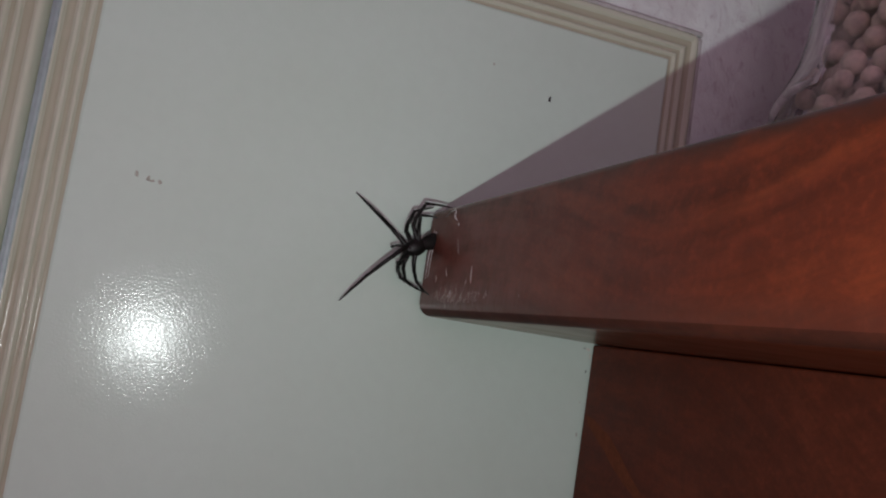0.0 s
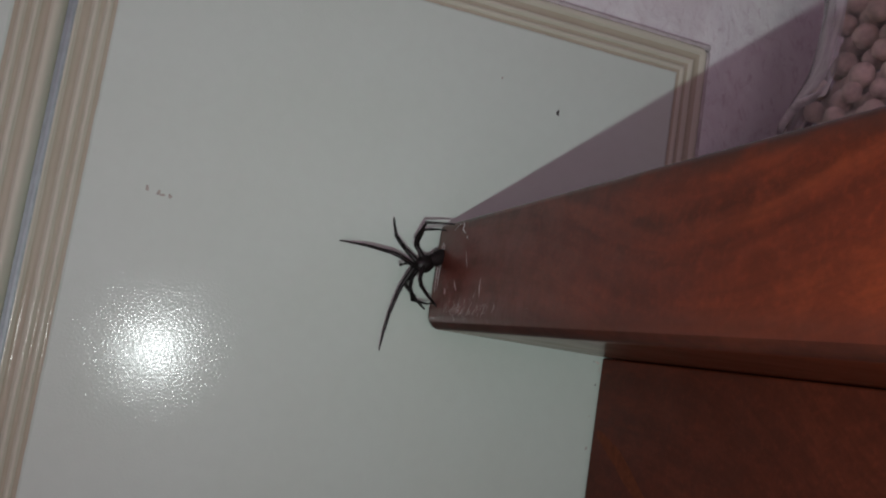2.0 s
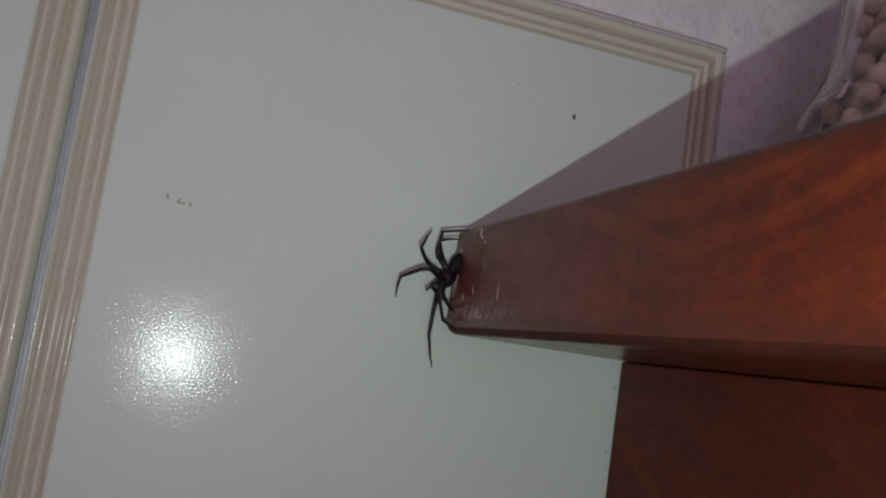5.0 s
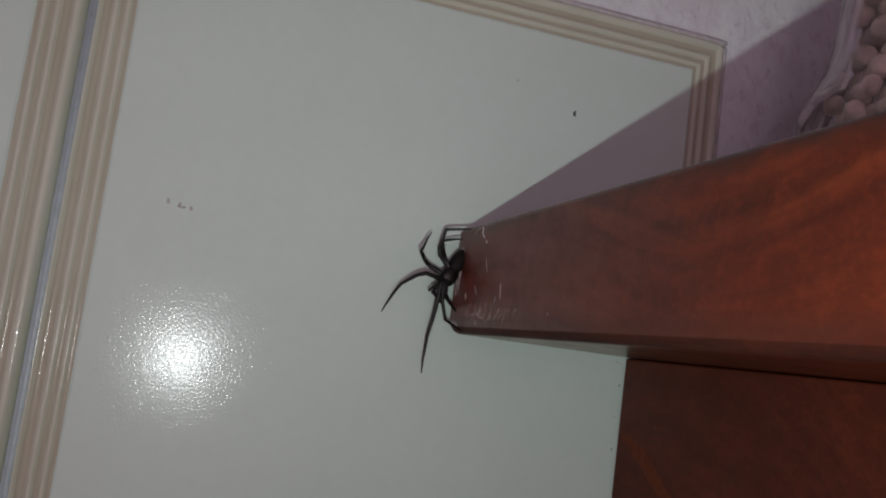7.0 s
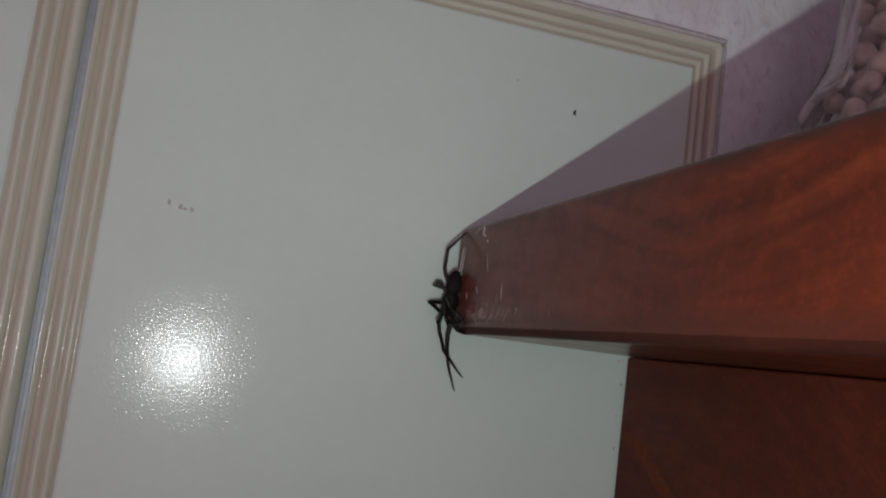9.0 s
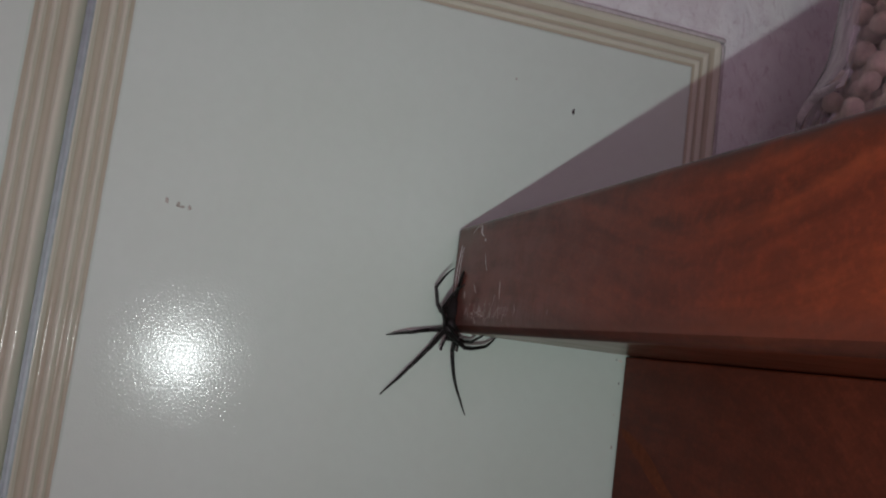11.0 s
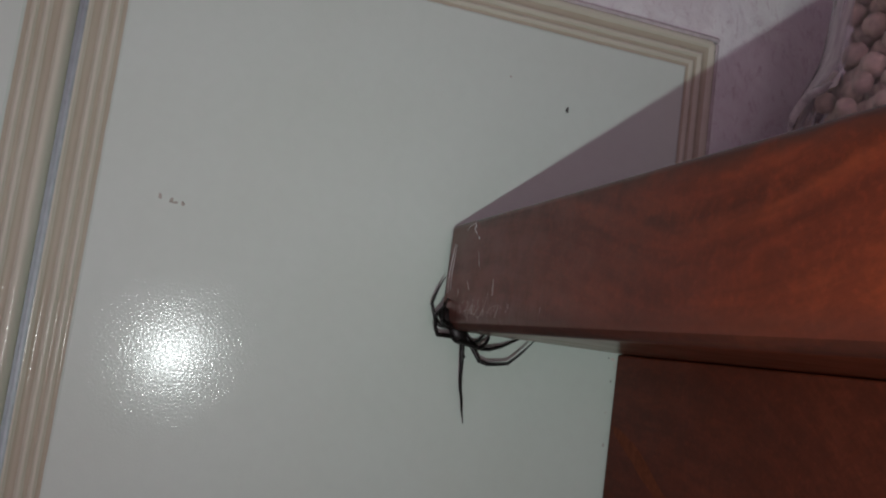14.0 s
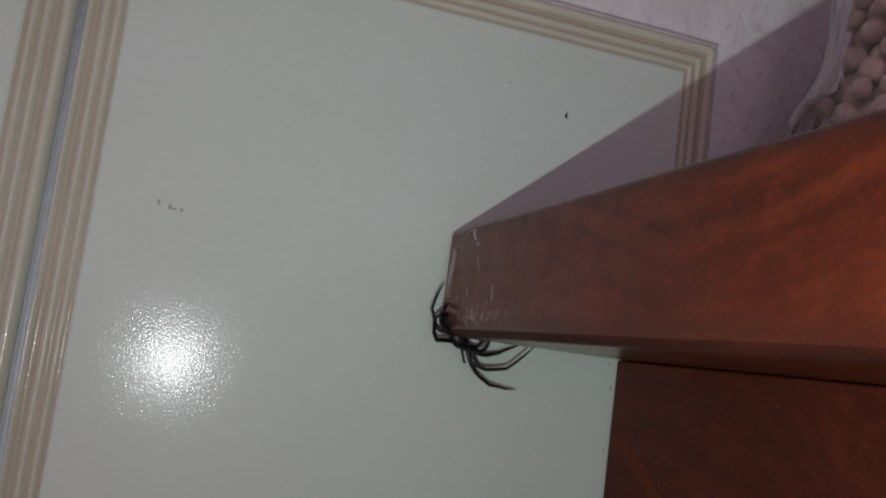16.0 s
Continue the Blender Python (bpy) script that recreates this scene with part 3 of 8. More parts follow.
        pts = [Vector(p) for p in ((0.0022, 0.0002, 0.0010 * side), (0.0038, -0.0006, 0.0018 * side), (0.0056, -0.0004, 0.0025 * side), (0.0068, 0.0006, 0.0026 * side))]
        strand(bm, pts, 0.00042, 8)
        bulb(bm, pts[-1], (0.0006, 0.0004, 0.0005))
        part("pedipalp", bm, SPIDER, spider, smooth=True)


spider_body()

LONG, SHORT, BACK = 0.03026, 0.02425, 0.02716


def spider_leg(length, thick, seed):
    """Five rigid joints; each is keyed on its own in the spider's space."""
    joints = []
    for name, share, r0, r1 in (("femur", 0.30, 0.62, 0.56), ("patella", 0.09, 0.57, 0.54), ("tibia", 0.22, 0.53, 0.44),
                                ("metatarsus", 0.23, 0.42, 0.30), ("tarsus", 0.16, 0.29, 0.13)):
        bm = limb(length * share, r0 * thick / 1000, r1 * thick / 1000, 1.15 if name == "femur" else 1.04, 8 if name == "patella" else 22, seed)
        joints.append(part(name, bm, SPIDER, spider, smooth=True))
    return joints


leg_a, leg_b, leg_c, leg_d = (spider_leg(LONG, 1.14, n) for n in range(4))
leg_e, leg_f, leg_h = (spider_leg(SHORT, 1.08, n) for n in range(4, 7))
leg_g = spider_leg(BACK, 1.12, 7)


# What moves
def motions():
    walk(spider, [
        (0, pose(0.07825, -0.01100, 0.02591, 180, 29, 180)), (0.5, pose(0.07798, -0.01100, 0.02639, 180, 24, 180)),
        (1, pose(0.07787, -0.01100, 0.02637, 180, 25, 180)), (1.5, pose(0.07797, -0.01100, 0.02566, 180, 28, 180)),
        (2, pose(0.07839, -0.01100, 0.02476, 180, 32, 180)), (2.5, pose(0.07959, -0.01100, 0.02494, 180, 44, 180)),
        (3, pose(0.08046, -0.01100, 0.02334, 180, 57, 180)), (3.5, pose(0.08036, -0.01100, 0.02301, 180, 54, 180)),
        (4, pose(0.08052, -0.01100, 0.02255, 180, 55, 180)), (4.5, pose(0.08050, -0.01100, 0.02249, 180, 57, 180)),
        (5, pose(0.08047, -0.01100, 0.02243, 180, 59, 180)), (5.5, pose(0.08044, -0.01100, 0.02237, 180, 60, 180)),
        (6, pose(0.08041, -0.01100, 0.02231, 180, 62, 180)), (6.5, pose(0.08038, -0.01100, 0.02224, 180, 63, 180)),
        (7, pose(0.08018, -0.01100, 0.02270, 180, 63, 180)), (7.5, pose(0.08052, -0.01100, 0.01955, 180, 69, 180)),
        (8, pose(0.08095, -0.01100, 0.01723, 180, 77, 180)), (8.5, pose(0.08120, -0.01100, 0.01531, 180, 82, 180)),
        (9, pose(0.08139, -0.01100, 0.01481, 180, 85, 180)), (9.5, pose(0.08199, -0.01100, 0.01225, 180, 86, 180)),
        (10, pose(0.08250, -0.01100, 0.01040, 180, 88, 180)), (10.5, pose(0.08301, -0.01100, 0.00854, 180, 90, 180)),
        (11, pose(0.08352, -0.01100, 0.00669, 0, 88, 0)), (11.5, pose(0.08358, -0.01100, 0.00548, 0, 85, 0)),
        (12, pose(0.08503, -0.01100, 0.00591, 0, 71, 0)), (12.5, pose(0.08573, -0.01100, 0.00636, 0, 69, 0)),
        (13, pose(0.08632, -0.01100, 0.00624, 0, 63, 0)), (13.5, pose(0.08748, -0.01100, 0.00603, 0, 54, 0)),
        (14, pose(0.08861, -0.01100, 0.00444, 0, 46, 0)), (14.5, pose(0.08843, -0.01100, 0.00442, 0, 49, 0)),
        (15, pose(0.08863, -0.01100, 0.00454, 0, 47, 0)), (15.5, pose(0.08884, -0.01100, 0.00466, 0, 47, 0)),
        (16, pose(0.08900, -0.01100, 0.00498, 0, 47, 0)),
    ])
    walk(leg_a[0], [
        (0, pose(0.00140, -0.00020, 0.00160, -159, 6, -88)), (0.5, pose(0.00140, -0.00020, 0.00160, -153, 7, -87)),
        (1, pose(0.00140, -0.00020, 0.00160, -154, 5, -88)), (1.5, pose(0.00140, -0.00020, 0.00160, -155, 34, -74)),
        (1.75, pose(0.00140, -0.00020, 0.00160, -150, 14, -87)), (2, pose(0.00140, -0.00020, 0.00160, -141, -6, -101)),
        (2.25, pose(0.00139, -0.00020, 0.00159, -139, -17, -107)), (2.5, pose(0.00140, -0.00020, 0.00160, -136, -28, -114)),
        (3, pose(0.00140, -0.00020, 0.00160, -160, -28, -105)), (3.5, pose(0.00140, -0.00020, 0.00160, -162, -24, -104)),
        (4, pose(0.00140, -0.00020, 0.00160, -167, -21, -103)), (4.5, pose(0.00140, -0.00020, 0.00160, -168, -21, -102)),
        (5, pose(0.00140, -0.00020, 0.00160, -170, -21, -102)), (5.5, pose(0.00140, -0.00020, 0.00160, -172, -21, -101)),
        (6, pose(0.00140, -0.00020, 0.00160, -174, -21, -100)), (6.5, pose(0.00140, -0.00020, 0.00160, -176, -21, -100)),
        (7, pose(0.00140, -0.00020, 0.00160, -164, -9, -98)), (7.5, pose(0.00140, -0.00020, 0.00160, -155, -4, -95)),
        (8, pose(0.00140, -0.00020, 0.00160, -150, -10, -96)), (8.5, pose(0.00140, -0.00020, 0.00160, -141, -13, -97)),
        (8.75, pose(0.00140, -0.00020, 0.00160, -116, -9, -92)), (9, pose(0.00140, -0.00020, 0.00160, -90, -8, -85)),
        (9.2, pose(0.00140, -0.00020, 0.00160, -66, -5, -85)), (9.5, pose(0.00140, -0.00020, 0.00160, -63, -13, -65)),
        (10, pose(0.00140, -0.00020, 0.00160, -68, -15, -58)), (10.5, pose(0.00140, -0.00020, 0.00160, -74, -16, -50)),
        (11, pose(0.00140, -0.00020, 0.00160, -80, -16, -44)), (11.25, pose(0.00140, -0.00020, 0.00160, -76, -9, -72)),
        (11.5, pose(0.00140, -0.00020, 0.00160, -75, -2, -99)), (11.75, pose(0.00139, -0.00020, 0.00159, -72, -2, -103)),
        (12, pose(0.00140, -0.00020, 0.00160, -68, -2, -107)), (12.2, pose(0.00140, -0.00020, 0.00160, -115, -2, -94)),
        (12.5, pose(0.00140, -0.00020, 0.00160, -66, -2, -108)), (13, pose(0.00140, -0.00020, 0.00160, -78, -4, -105)),
        (13.5, pose(0.00140, -0.00020, 0.00160, -94, -7, -102)), (14, pose(0.00140, -0.00020, 0.00160, -100, -8, -100)),
        (14.5, pose(0.00140, -0.00020, 0.00160, -100, -8, -100)), (15, pose(0.00140, -0.00020, 0.00160, -102, -8, -100)),
        (15.5, pose(0.00140, -0.00020, 0.00160, -103, -8, -99)), (16, pose(0.00140, -0.00020, 0.00160, -103, -8, -99)),
    ])
    walk(leg_a[1], [
        (0, pose(0.00457, 0.00077, -0.00685, -152, -10, -95)), (0.5, pose(0.00553, 0.00094, -0.00640, -149, 6, -86)),
        (1, pose(0.00541, 0.00073, -0.00649, -151, -4, -92)), (1.5, pose(0.00378, 0.00531, -0.00521, -140, -11, -97)),
        (1.75, pose(0.00580, 0.00188, -0.00607, -138, -4, -90)), (2, pose(0.00688, -0.00199, -0.00542, -135, 3, -83)),
        (2.25, pose(0.00645, -0.00390, -0.00498, -126, 8, -79)), (2.5, pose(0.00593, -0.00560, -0.00413, -117, 13, -74)),
        (3, pose(0.00342, -0.00491, -0.00589, -137, 12, -82)), (3.5, pose(0.00328, -0.00423, -0.00632, -134, 14, -79)),
        (4, pose(0.00273, -0.00381, -0.00662, -134, 7, -86)), (4.5, pose(0.00250, -0.00374, -0.00669, -135, 11, -83)),
        (5, pose(0.00226, -0.00368, -0.00674, -137, 14, -81)), (5.5, pose(0.00204, -0.00360, -0.00679, -139, 16, -80)),
        (6, pose(0.00179, -0.00354, -0.00683, -140, 18, -78)), (6.5, pose(0.00155, -0.00348, -0.00686, -142, 20, -77)),
        (7, pose(0.00376, -0.00196, -0.00699, -133, 24, -74)), (7.5, pose(0.00518, -0.00108, -0.00661, -127, 24, -78)),
        (8, pose(0.00573, -0.00202, -0.00617, -121, 21, -87)), (8.5, pose(0.00680, -0.00254, -0.00531, -103, 24, -82)),
        (8.75, pose(0.00956, -0.00110, -0.00227, -90, 25, -76)), (9, pose(0.01045, 0.00057, 0.00165, -77, 25, -69)),
        (9.2, pose(0.00965, 0.00079, 0.00526, -51, 22, -62)), (9.5, pose(0.00832, 0.00408, 0.00564, -55, 24, -66)),
        (10, pose(0.00809, 0.00501, 0.00485, -63, 27, -72)), (10.5, pose(0.00768, 0.00591, 0.00400, -72, 30, -78)),
        (11, pose(0.00732, 0.00651, 0.00315, -81, 30, -81)), (11.25, pose(0.00965, 0.00289, 0.00380, -71, 31, -84)),
        (11.5, pose(0.01010, -0.00143, 0.00389, -61, 32, -87)), (11.75, pose(0.00982, -0.00199, 0.00445, -47, 30, -87)),
        (12, pose(0.00949, -0.00248, 0.00504, -34, 27, -88)), (12.2, pose(0.00957, -0.00096, -0.00228, -95, 29, -92)),
        (12.5, pose(0.00929, -0.00267, 0.00534, -42, 28, -90)), (13, pose(0.01001, -0.00240, 0.00348, -45, 28, -92)),
        (13.5, pose(0.01026, -0.00209, 0.00095, -56, 27, -97)), (14, pose(0.01014, -0.00203, -0.00002, -58, 19, -89)),
        (14.5, pose(0.01017, -0.00200, 0.00007, -54, 22, -92)), (15, pose(0.01010, -0.00197, -0.00030, -57, 23, -94)),
        (15.5, pose(0.01008, -0.00186, -0.00050, -56, 20, -89)), (16, pose(0.01008, -0.00185, -0.00049, -56, 20, -89)),
    ])
    walk(leg_a[2], [
        (0, pose(0.00581, 0.00023, -0.00921, -146, -18, -102)), (0.5, pose(0.00690, 0.00128, -0.00873, -148, 9, -85)),
        (1, pose(0.00671, 0.00054, -0.00888, -151, -7, -94)), (1.5, pose(0.00547, 0.00469, -0.00726, -131, -25, -108)),
        (1.75, pose(0.00761, 0.00174, -0.00809, -132, -8, -87)), (2, pose(0.00876, -0.00165, -0.00735, -127, 10, -66)),
        (2.25, pose(0.00855, -0.00325, -0.00658, -116, 17, -60)), (2.5, pose(0.00820, -0.00468, -0.00532, -103, 23, -54)),
        (3, pose(0.00520, -0.00422, -0.00784, -122, 26, -67)), (3.5, pose(0.00511, -0.00342, -0.00817, -117, 26, -64)),
        (4, pose(0.00469, -0.00345, -0.00849, -117, 21, -76)), (4.5, pose(0.00436, -0.00313, -0.00858, -117, 24, -71)),
        (5, pose(0.00403, -0.00291, -0.00866, -118, 26, -68)), (5.5, pose(0.00370, -0.00272, -0.00876, -119, 28, -66)),
        (6, pose(0.00337, -0.00254, -0.00882, -120, 30, -64)), (6.5, pose(0.00302, -0.00239, -0.00888, -122, 32, -63)),
        (7, pose(0.00546, -0.00068, -0.00869, -109, 35, -56)), (7.5, pose(0.00719, 0.00000, -0.00809, -105, 36, -64)),
        (8, pose(0.00803, -0.00141, -0.00748, -99, 39, -71)), (8.5, pose(0.00940, -0.00194, -0.00586, -76, 41, -57)),
        (8.75, pose(0.01220, -0.00043, -0.00227, -69, 40, -51)), (9, pose(0.01302, 0.00127, 0.00220, -62, 39, -46)),
        (9.2, pose(0.01182, 0.00121, 0.00685, -34, 31, -37)), (9.5, pose(0.01062, 0.00443, 0.00705, -37, 44, -54)),
        (10, pose(0.01057, 0.00525, 0.00595, -46, 52, -65)), (10.5, pose(0.01029, 0.00605, 0.00474, -60, 59, -80)),
        (11, pose(0.01001, 0.00673, 0.00351, -76, 60, -92)), (11.25, pose(0.01225, 0.00272, 0.00457, -53, 55, -75)),
        (11.5, pose(0.01251, -0.00200, 0.00502, -36, 48, -63)), (11.75, pose(0.01186, -0.00280, 0.00605, -17, 36, -59)),
        (12, pose(0.01106, -0.00344, 0.00705, -2, 24, -60)), (12.2, pose(0.01229, -0.00096, -0.00247, -71, 40, -73)),
        (12.5, pose(0.01111, -0.00361, 0.00714, -11, 30, -61)), (13, pose(0.01189, -0.00336, 0.00519, -9, 29, -63)),
        (13.5, pose(0.01240, -0.00306, 0.00232, -18, 34, -69)), (14, pose(0.01248, -0.00245, 0.00133, -29, 23, -66)),
        (14.5, pose(0.01235, -0.00266, 0.00156, -22, 26, -67)), (15, pose(0.01233, -0.00274, 0.00106, -23, 29, -69)),
        (15.5, pose(0.01235, -0.00231, 0.00093, -26, 23, -66)), (16, pose(0.01235, -0.00231, 0.00093, -26, 23, -66)),
    ])
    walk(leg_a[3], [
        (0, pose(0.00913, -0.00223, -0.01444, -163, 44, -78)), (0.5, pose(0.01036, 0.00252, -0.01429, -154, 35, -78)),
        (1, pose(0.00986, -0.00042, -0.01466, -168, 36, -78)), (1.5, pose(0.00966, 0.00132, -0.01118, -157, 44, -78)),
        (1.75, pose(0.01258, 0.00140, -0.01251, -146, 47, -78)), (2, pose(0.01336, 0.00112, -0.01128, -135, 50, -77)),
        (2.25, pose(0.01336, 0.00044, -0.00934, -90, 68, -24)), (2.5, pose(0.01311, -0.00041, -0.00674, -30, 55, 40)),
        (3, pose(0.00978, -0.00058, -0.01102, -9, 67, 55)), (3.5, pose(0.00986, 0.00033, -0.01092, -13, 65, 51)),
        (4, pose(0.01020, -0.00095, -0.01127, -12, 67, 52)), (4.5, pose(0.00954, -0.00001, -0.01137, -9, 68, 55)),
        (5, pose(0.00894, 0.00059, -0.01150, -6, 69, 58)), (5.5, pose(0.00837, 0.00108, -0.01162, -0, 68, 62)),
        (6, pose(0.00780, 0.00148, -0.01173, 5, 67, 65)), (6.5, pose(0.00723, 0.00184, -0.01183, 10, 65, 68)),
        (7, pose(0.01000, 0.00385, -0.01047, 69, 80, 105)), (7.5, pose(0.01255, 0.00370, -0.00947, 104, 77, 114)),
        (8, pose(0.01404, 0.00135, -0.00830, 58, 74, 80)), (8.5, pose(0.01538, 0.00075, -0.00468, 23, 56, 50)),
        (8.75, pose(0.01801, 0.00227, -0.00045, 20, 58, 52)), (9, pose(0.01861, 0.00394, 0.00466, 17, 59, 55)),
        (9.2, pose(0.01631, 0.00247, 0.01160, 15, 35, 44)), (9.5, pose(0.01602, 0.00376, 0.01088, 20, 35, 43)),
        (10, pose(0.01645, 0.00393, 0.00878, 26, 42, 48)), (10.5, pose(0.01647, 0.00425, 0.00645, 35, 48, 53)),
        (11, pose(0.01640, 0.00504, 0.00432, 49, 53, 61)), (11.25, pose(0.01825, 0.00093, 0.00685, 44, 44, 46)),
        (11.5, pose(0.01779, -0.00378, 0.00866, 42, 35, 34)), (11.75, pose(0.01548, -0.00505, 0.01118, 14, 11, 19)),
        (12, pose(0.01260, -0.00569, 0.01312, -8, -16, 17)), (12.2, pose(0.01872, -0.00049, -0.00082, 15, 63, 24)),
        (12.5, pose(0.01378, -0.00588, 0.01280, 7, 0, 17)), (13, pose(0.01424, -0.00576, 0.01094, 9, -10, 14)),
        (13.5, pose(0.01557, -0.00561, 0.00759, 17, -10, 12)), (14, pose(0.01635, -0.00318, 0.00669, 14, -6, 11)),
        (14.5, pose(0.01566, -0.00414, 0.00714, 14, -9, 11)), (15, pose(0.01583, -0.00454, 0.00643, 15, -8, 10)),
        (15.5, pose(0.01596, -0.00322, 0.00645, 15, -5, 11)), (16, pose(0.01596, -0.00325, 0.00645, 15, -5, 11)),
    ])
    walk(leg_a[4], [
        (0, pose(0.01019, 0.00269, -0.01925, -170, 55, -82)), (0.5, pose(0.01268, 0.00661, -0.01942, -160, 46, -80)),
        (1, pose(0.01041, 0.00379, -0.02018, -175, 48, -80)), (1.5, pose(0.01135, 0.00623, -0.01583, -165, 52, -83)),
        (1.75, pose(0.01545, 0.00636, -0.01647, -155, 56, -83)), (2, pose(0.01734, 0.00588, -0.01444, -143, 60, -83)),
        (2.25, pose(0.01626, 0.00676, -0.00933, -69, 78, 1)), (2.5, pose(0.01469, 0.00544, -0.00331, -13, 55, 64)),
        (3, pose(0.01257, 0.00520, -0.00832, 14, 60, 83)), (3.5, pose(0.01250, 0.00608, -0.00802, 9, 59, 79)),
        (4, pose(0.01288, 0.00491, -0.00865, 10, 62, 82)), (4.5, pose(0.01228, 0.00585, -0.00880, 13, 62, 85)),
        (5, pose(0.01174, 0.00644, -0.00899, 17, 62, 88)), (5.5, pose(0.01135, 0.00681, -0.00903, 21, 60, 89)),
        (6, pose(0.01105, 0.00698, -0.00898, 24, 57, 90)), (6.5, pose(0.01073, 0.00714, -0.00899, 27, 55, 91)),
        (7, pose(0.01565, 0.00790, -0.01002, 73, 63, 108)), (7.5, pose(0.01939, 0.00498, -0.00983, 92, 61, 97)),
        (8, pose(0.02051, 0.00371, -0.00728, 66, 58, 88)), (8.5, pose(0.02085, 0.00311, -0.00109, 35, 45, 67)),
        (8.75, pose(0.02327, 0.00520, 0.00305, 33, 49, 72)), (9, pose(0.02359, 0.00741, 0.00805, 31, 52, 76)),
        (9.2, pose(0.02032, 0.00393, 0.01710, 19, 27, 61)), (9.5, pose(0.02045, 0.00460, 0.01619, 23, 29, 62)),
        (10, pose(0.02155, 0.00496, 0.01341, 30, 35, 66)), (10.5, pose(0.02224, 0.00523, 0.01023, 41, 39, 70)),
        (11, pose(0.02278, 0.00563, 0.00704, 54, 41, 75)), (11.25, pose(0.02415, 0.00010, 0.01044, 49, 32, 59)),
        (11.5, pose(0.02286, -0.00597, 0.01290, 47, 21, 46)), (11.75, pose(0.01725, -0.00622, 0.01780, 12, 5, 34)),
        (12, pose(0.01050, -0.00526, 0.01974, -22, -15, 36)), (12.2, pose(0.02490, 0.00030, 0.00228, 23, 51, 39)),
        (12.5, pose(0.01403, -0.00666, 0.01972, -2, -5, 34)), (13, pose(0.01330, -0.00707, 0.01771, -2, -17, 34)),
        (13.5, pose(0.01492, -0.00786, 0.01414, 8, -20, 32)), (14, pose(0.01596, -0.00494, 0.01342, 8, -17, 30)),
        (14.5, pose(0.01494, -0.00602, 0.01381, 7, -19, 30)), (15, pose(0.01526, -0.00648, 0.01310, 8, -18, 30)),
        (15.5, pose(0.01569, -0.00508, 0.01316, 10, -16, 31)), (16, pose(0.01570, -0.00512, 0.01315, 10, -16, 30)),
    ])
    walk(leg_b[0], [
        (0, pose(0.00140, -0.00020, -0.00160, -78, 5, -111)), (0.5, pose(0.00140, -0.00020, -0.00160, -78, 6, -109)),
        (1, pose(0.00140, -0.00020, -0.00160, -67, -1, -89)), (1.5, pose(0.00140, -0.00020, -0.00160, -70, 3, -98)),
        (2, pose(0.00140, -0.00020, -0.00160, -56, -5, -83)), (2.25, pose(0.00139, -0.00020, -0.00159, -50, -3, -84)),
        (2.5, pose(0.00140, -0.00020, -0.00160, -45, -1, -86)), (3, pose(0.00140, -0.00020, -0.00160, -60, -0, -86)),
        (3.5, pose(0.00140, -0.00020, -0.00160, -57, -0, -86)), (4, pose(0.00140, -0.00020, -0.00160, -60, -0, -85)),
        (4.5, pose(0.00140, -0.00020, -0.00160, -58, -5, -78)), (5, pose(0.00140, -0.00020, -0.00160, -58, -7, -72)),
        (5.5, pose(0.00140, -0.00020, -0.00160, -59, -9, -69)), (6, pose(0.00140, -0.00020, -0.00160, -59, -10, -65)),
        (6.5, pose(0.00140, -0.00020, -0.00160, -60, -11, -63)), (7, pose(0.00140, -0.00020, -0.00160, -67, 1, -86)),
        (7.25, pose(0.00140, -0.00020, -0.00160, -60, -4, -75)), (7.5, pose(0.00140, -0.00020, -0.00160, -54, -9, -65)),
        (7.7, pose(0.00140, -0.00020, -0.00160, -81, 10, -103)), (8, pose(0.00140, -0.00020, -0.00160, -56, 10, -90)),
        (8.25, pose(0.00140, -0.00020, -0.00160, -49, 10, -91)), (8.5, pose(0.00140, -0.00020, -0.00160, -42, 11, -91)),
        (9, pose(0.00140, -0.00020, -0.00160, -57, 23, -108)), (9.5, pose(0.00140, -0.00020, -0.00160, -58, 29, -120)),
        (10, pose(0.00140, -0.00020, -0.00160, -59, 30, -124)), (10.5, pose(0.00140, -0.00020, -0.00160, -59, 30, -128)),
        (11, pose(0.00140, -0.00020, -0.00160, -59, 30, -131)), (11.5, pose(0.00140, -0.00020, -0.00160, -54, 24, -126)),
        (12, pose(0.00140, -0.00020, -0.00160, -61, 14, -126)), (12.5, pose(0.00140, -0.00020, -0.00160, -52, 10, -122)),
        (13, pose(0.00140, -0.00020, -0.00160, -57, 7, -124)), (13.5, pose(0.00140, -0.00020, -0.00160, -78, 9, -144)),
        (14, pose(0.00140, -0.00020, -0.00160, -77, 4, -153)), (14.5, pose(0.00140, -0.00020, -0.00160, -69, 6, -152)),
        (15, pose(0.00140, -0.00020, -0.00160, -74, 5, -154)), (15.5, pose(0.00140, -0.00020, -0.00160, -75, 5, -152)),
        (16, pose(0.00140, -0.00020, -0.00160, -75, 5, -152)),
    ])
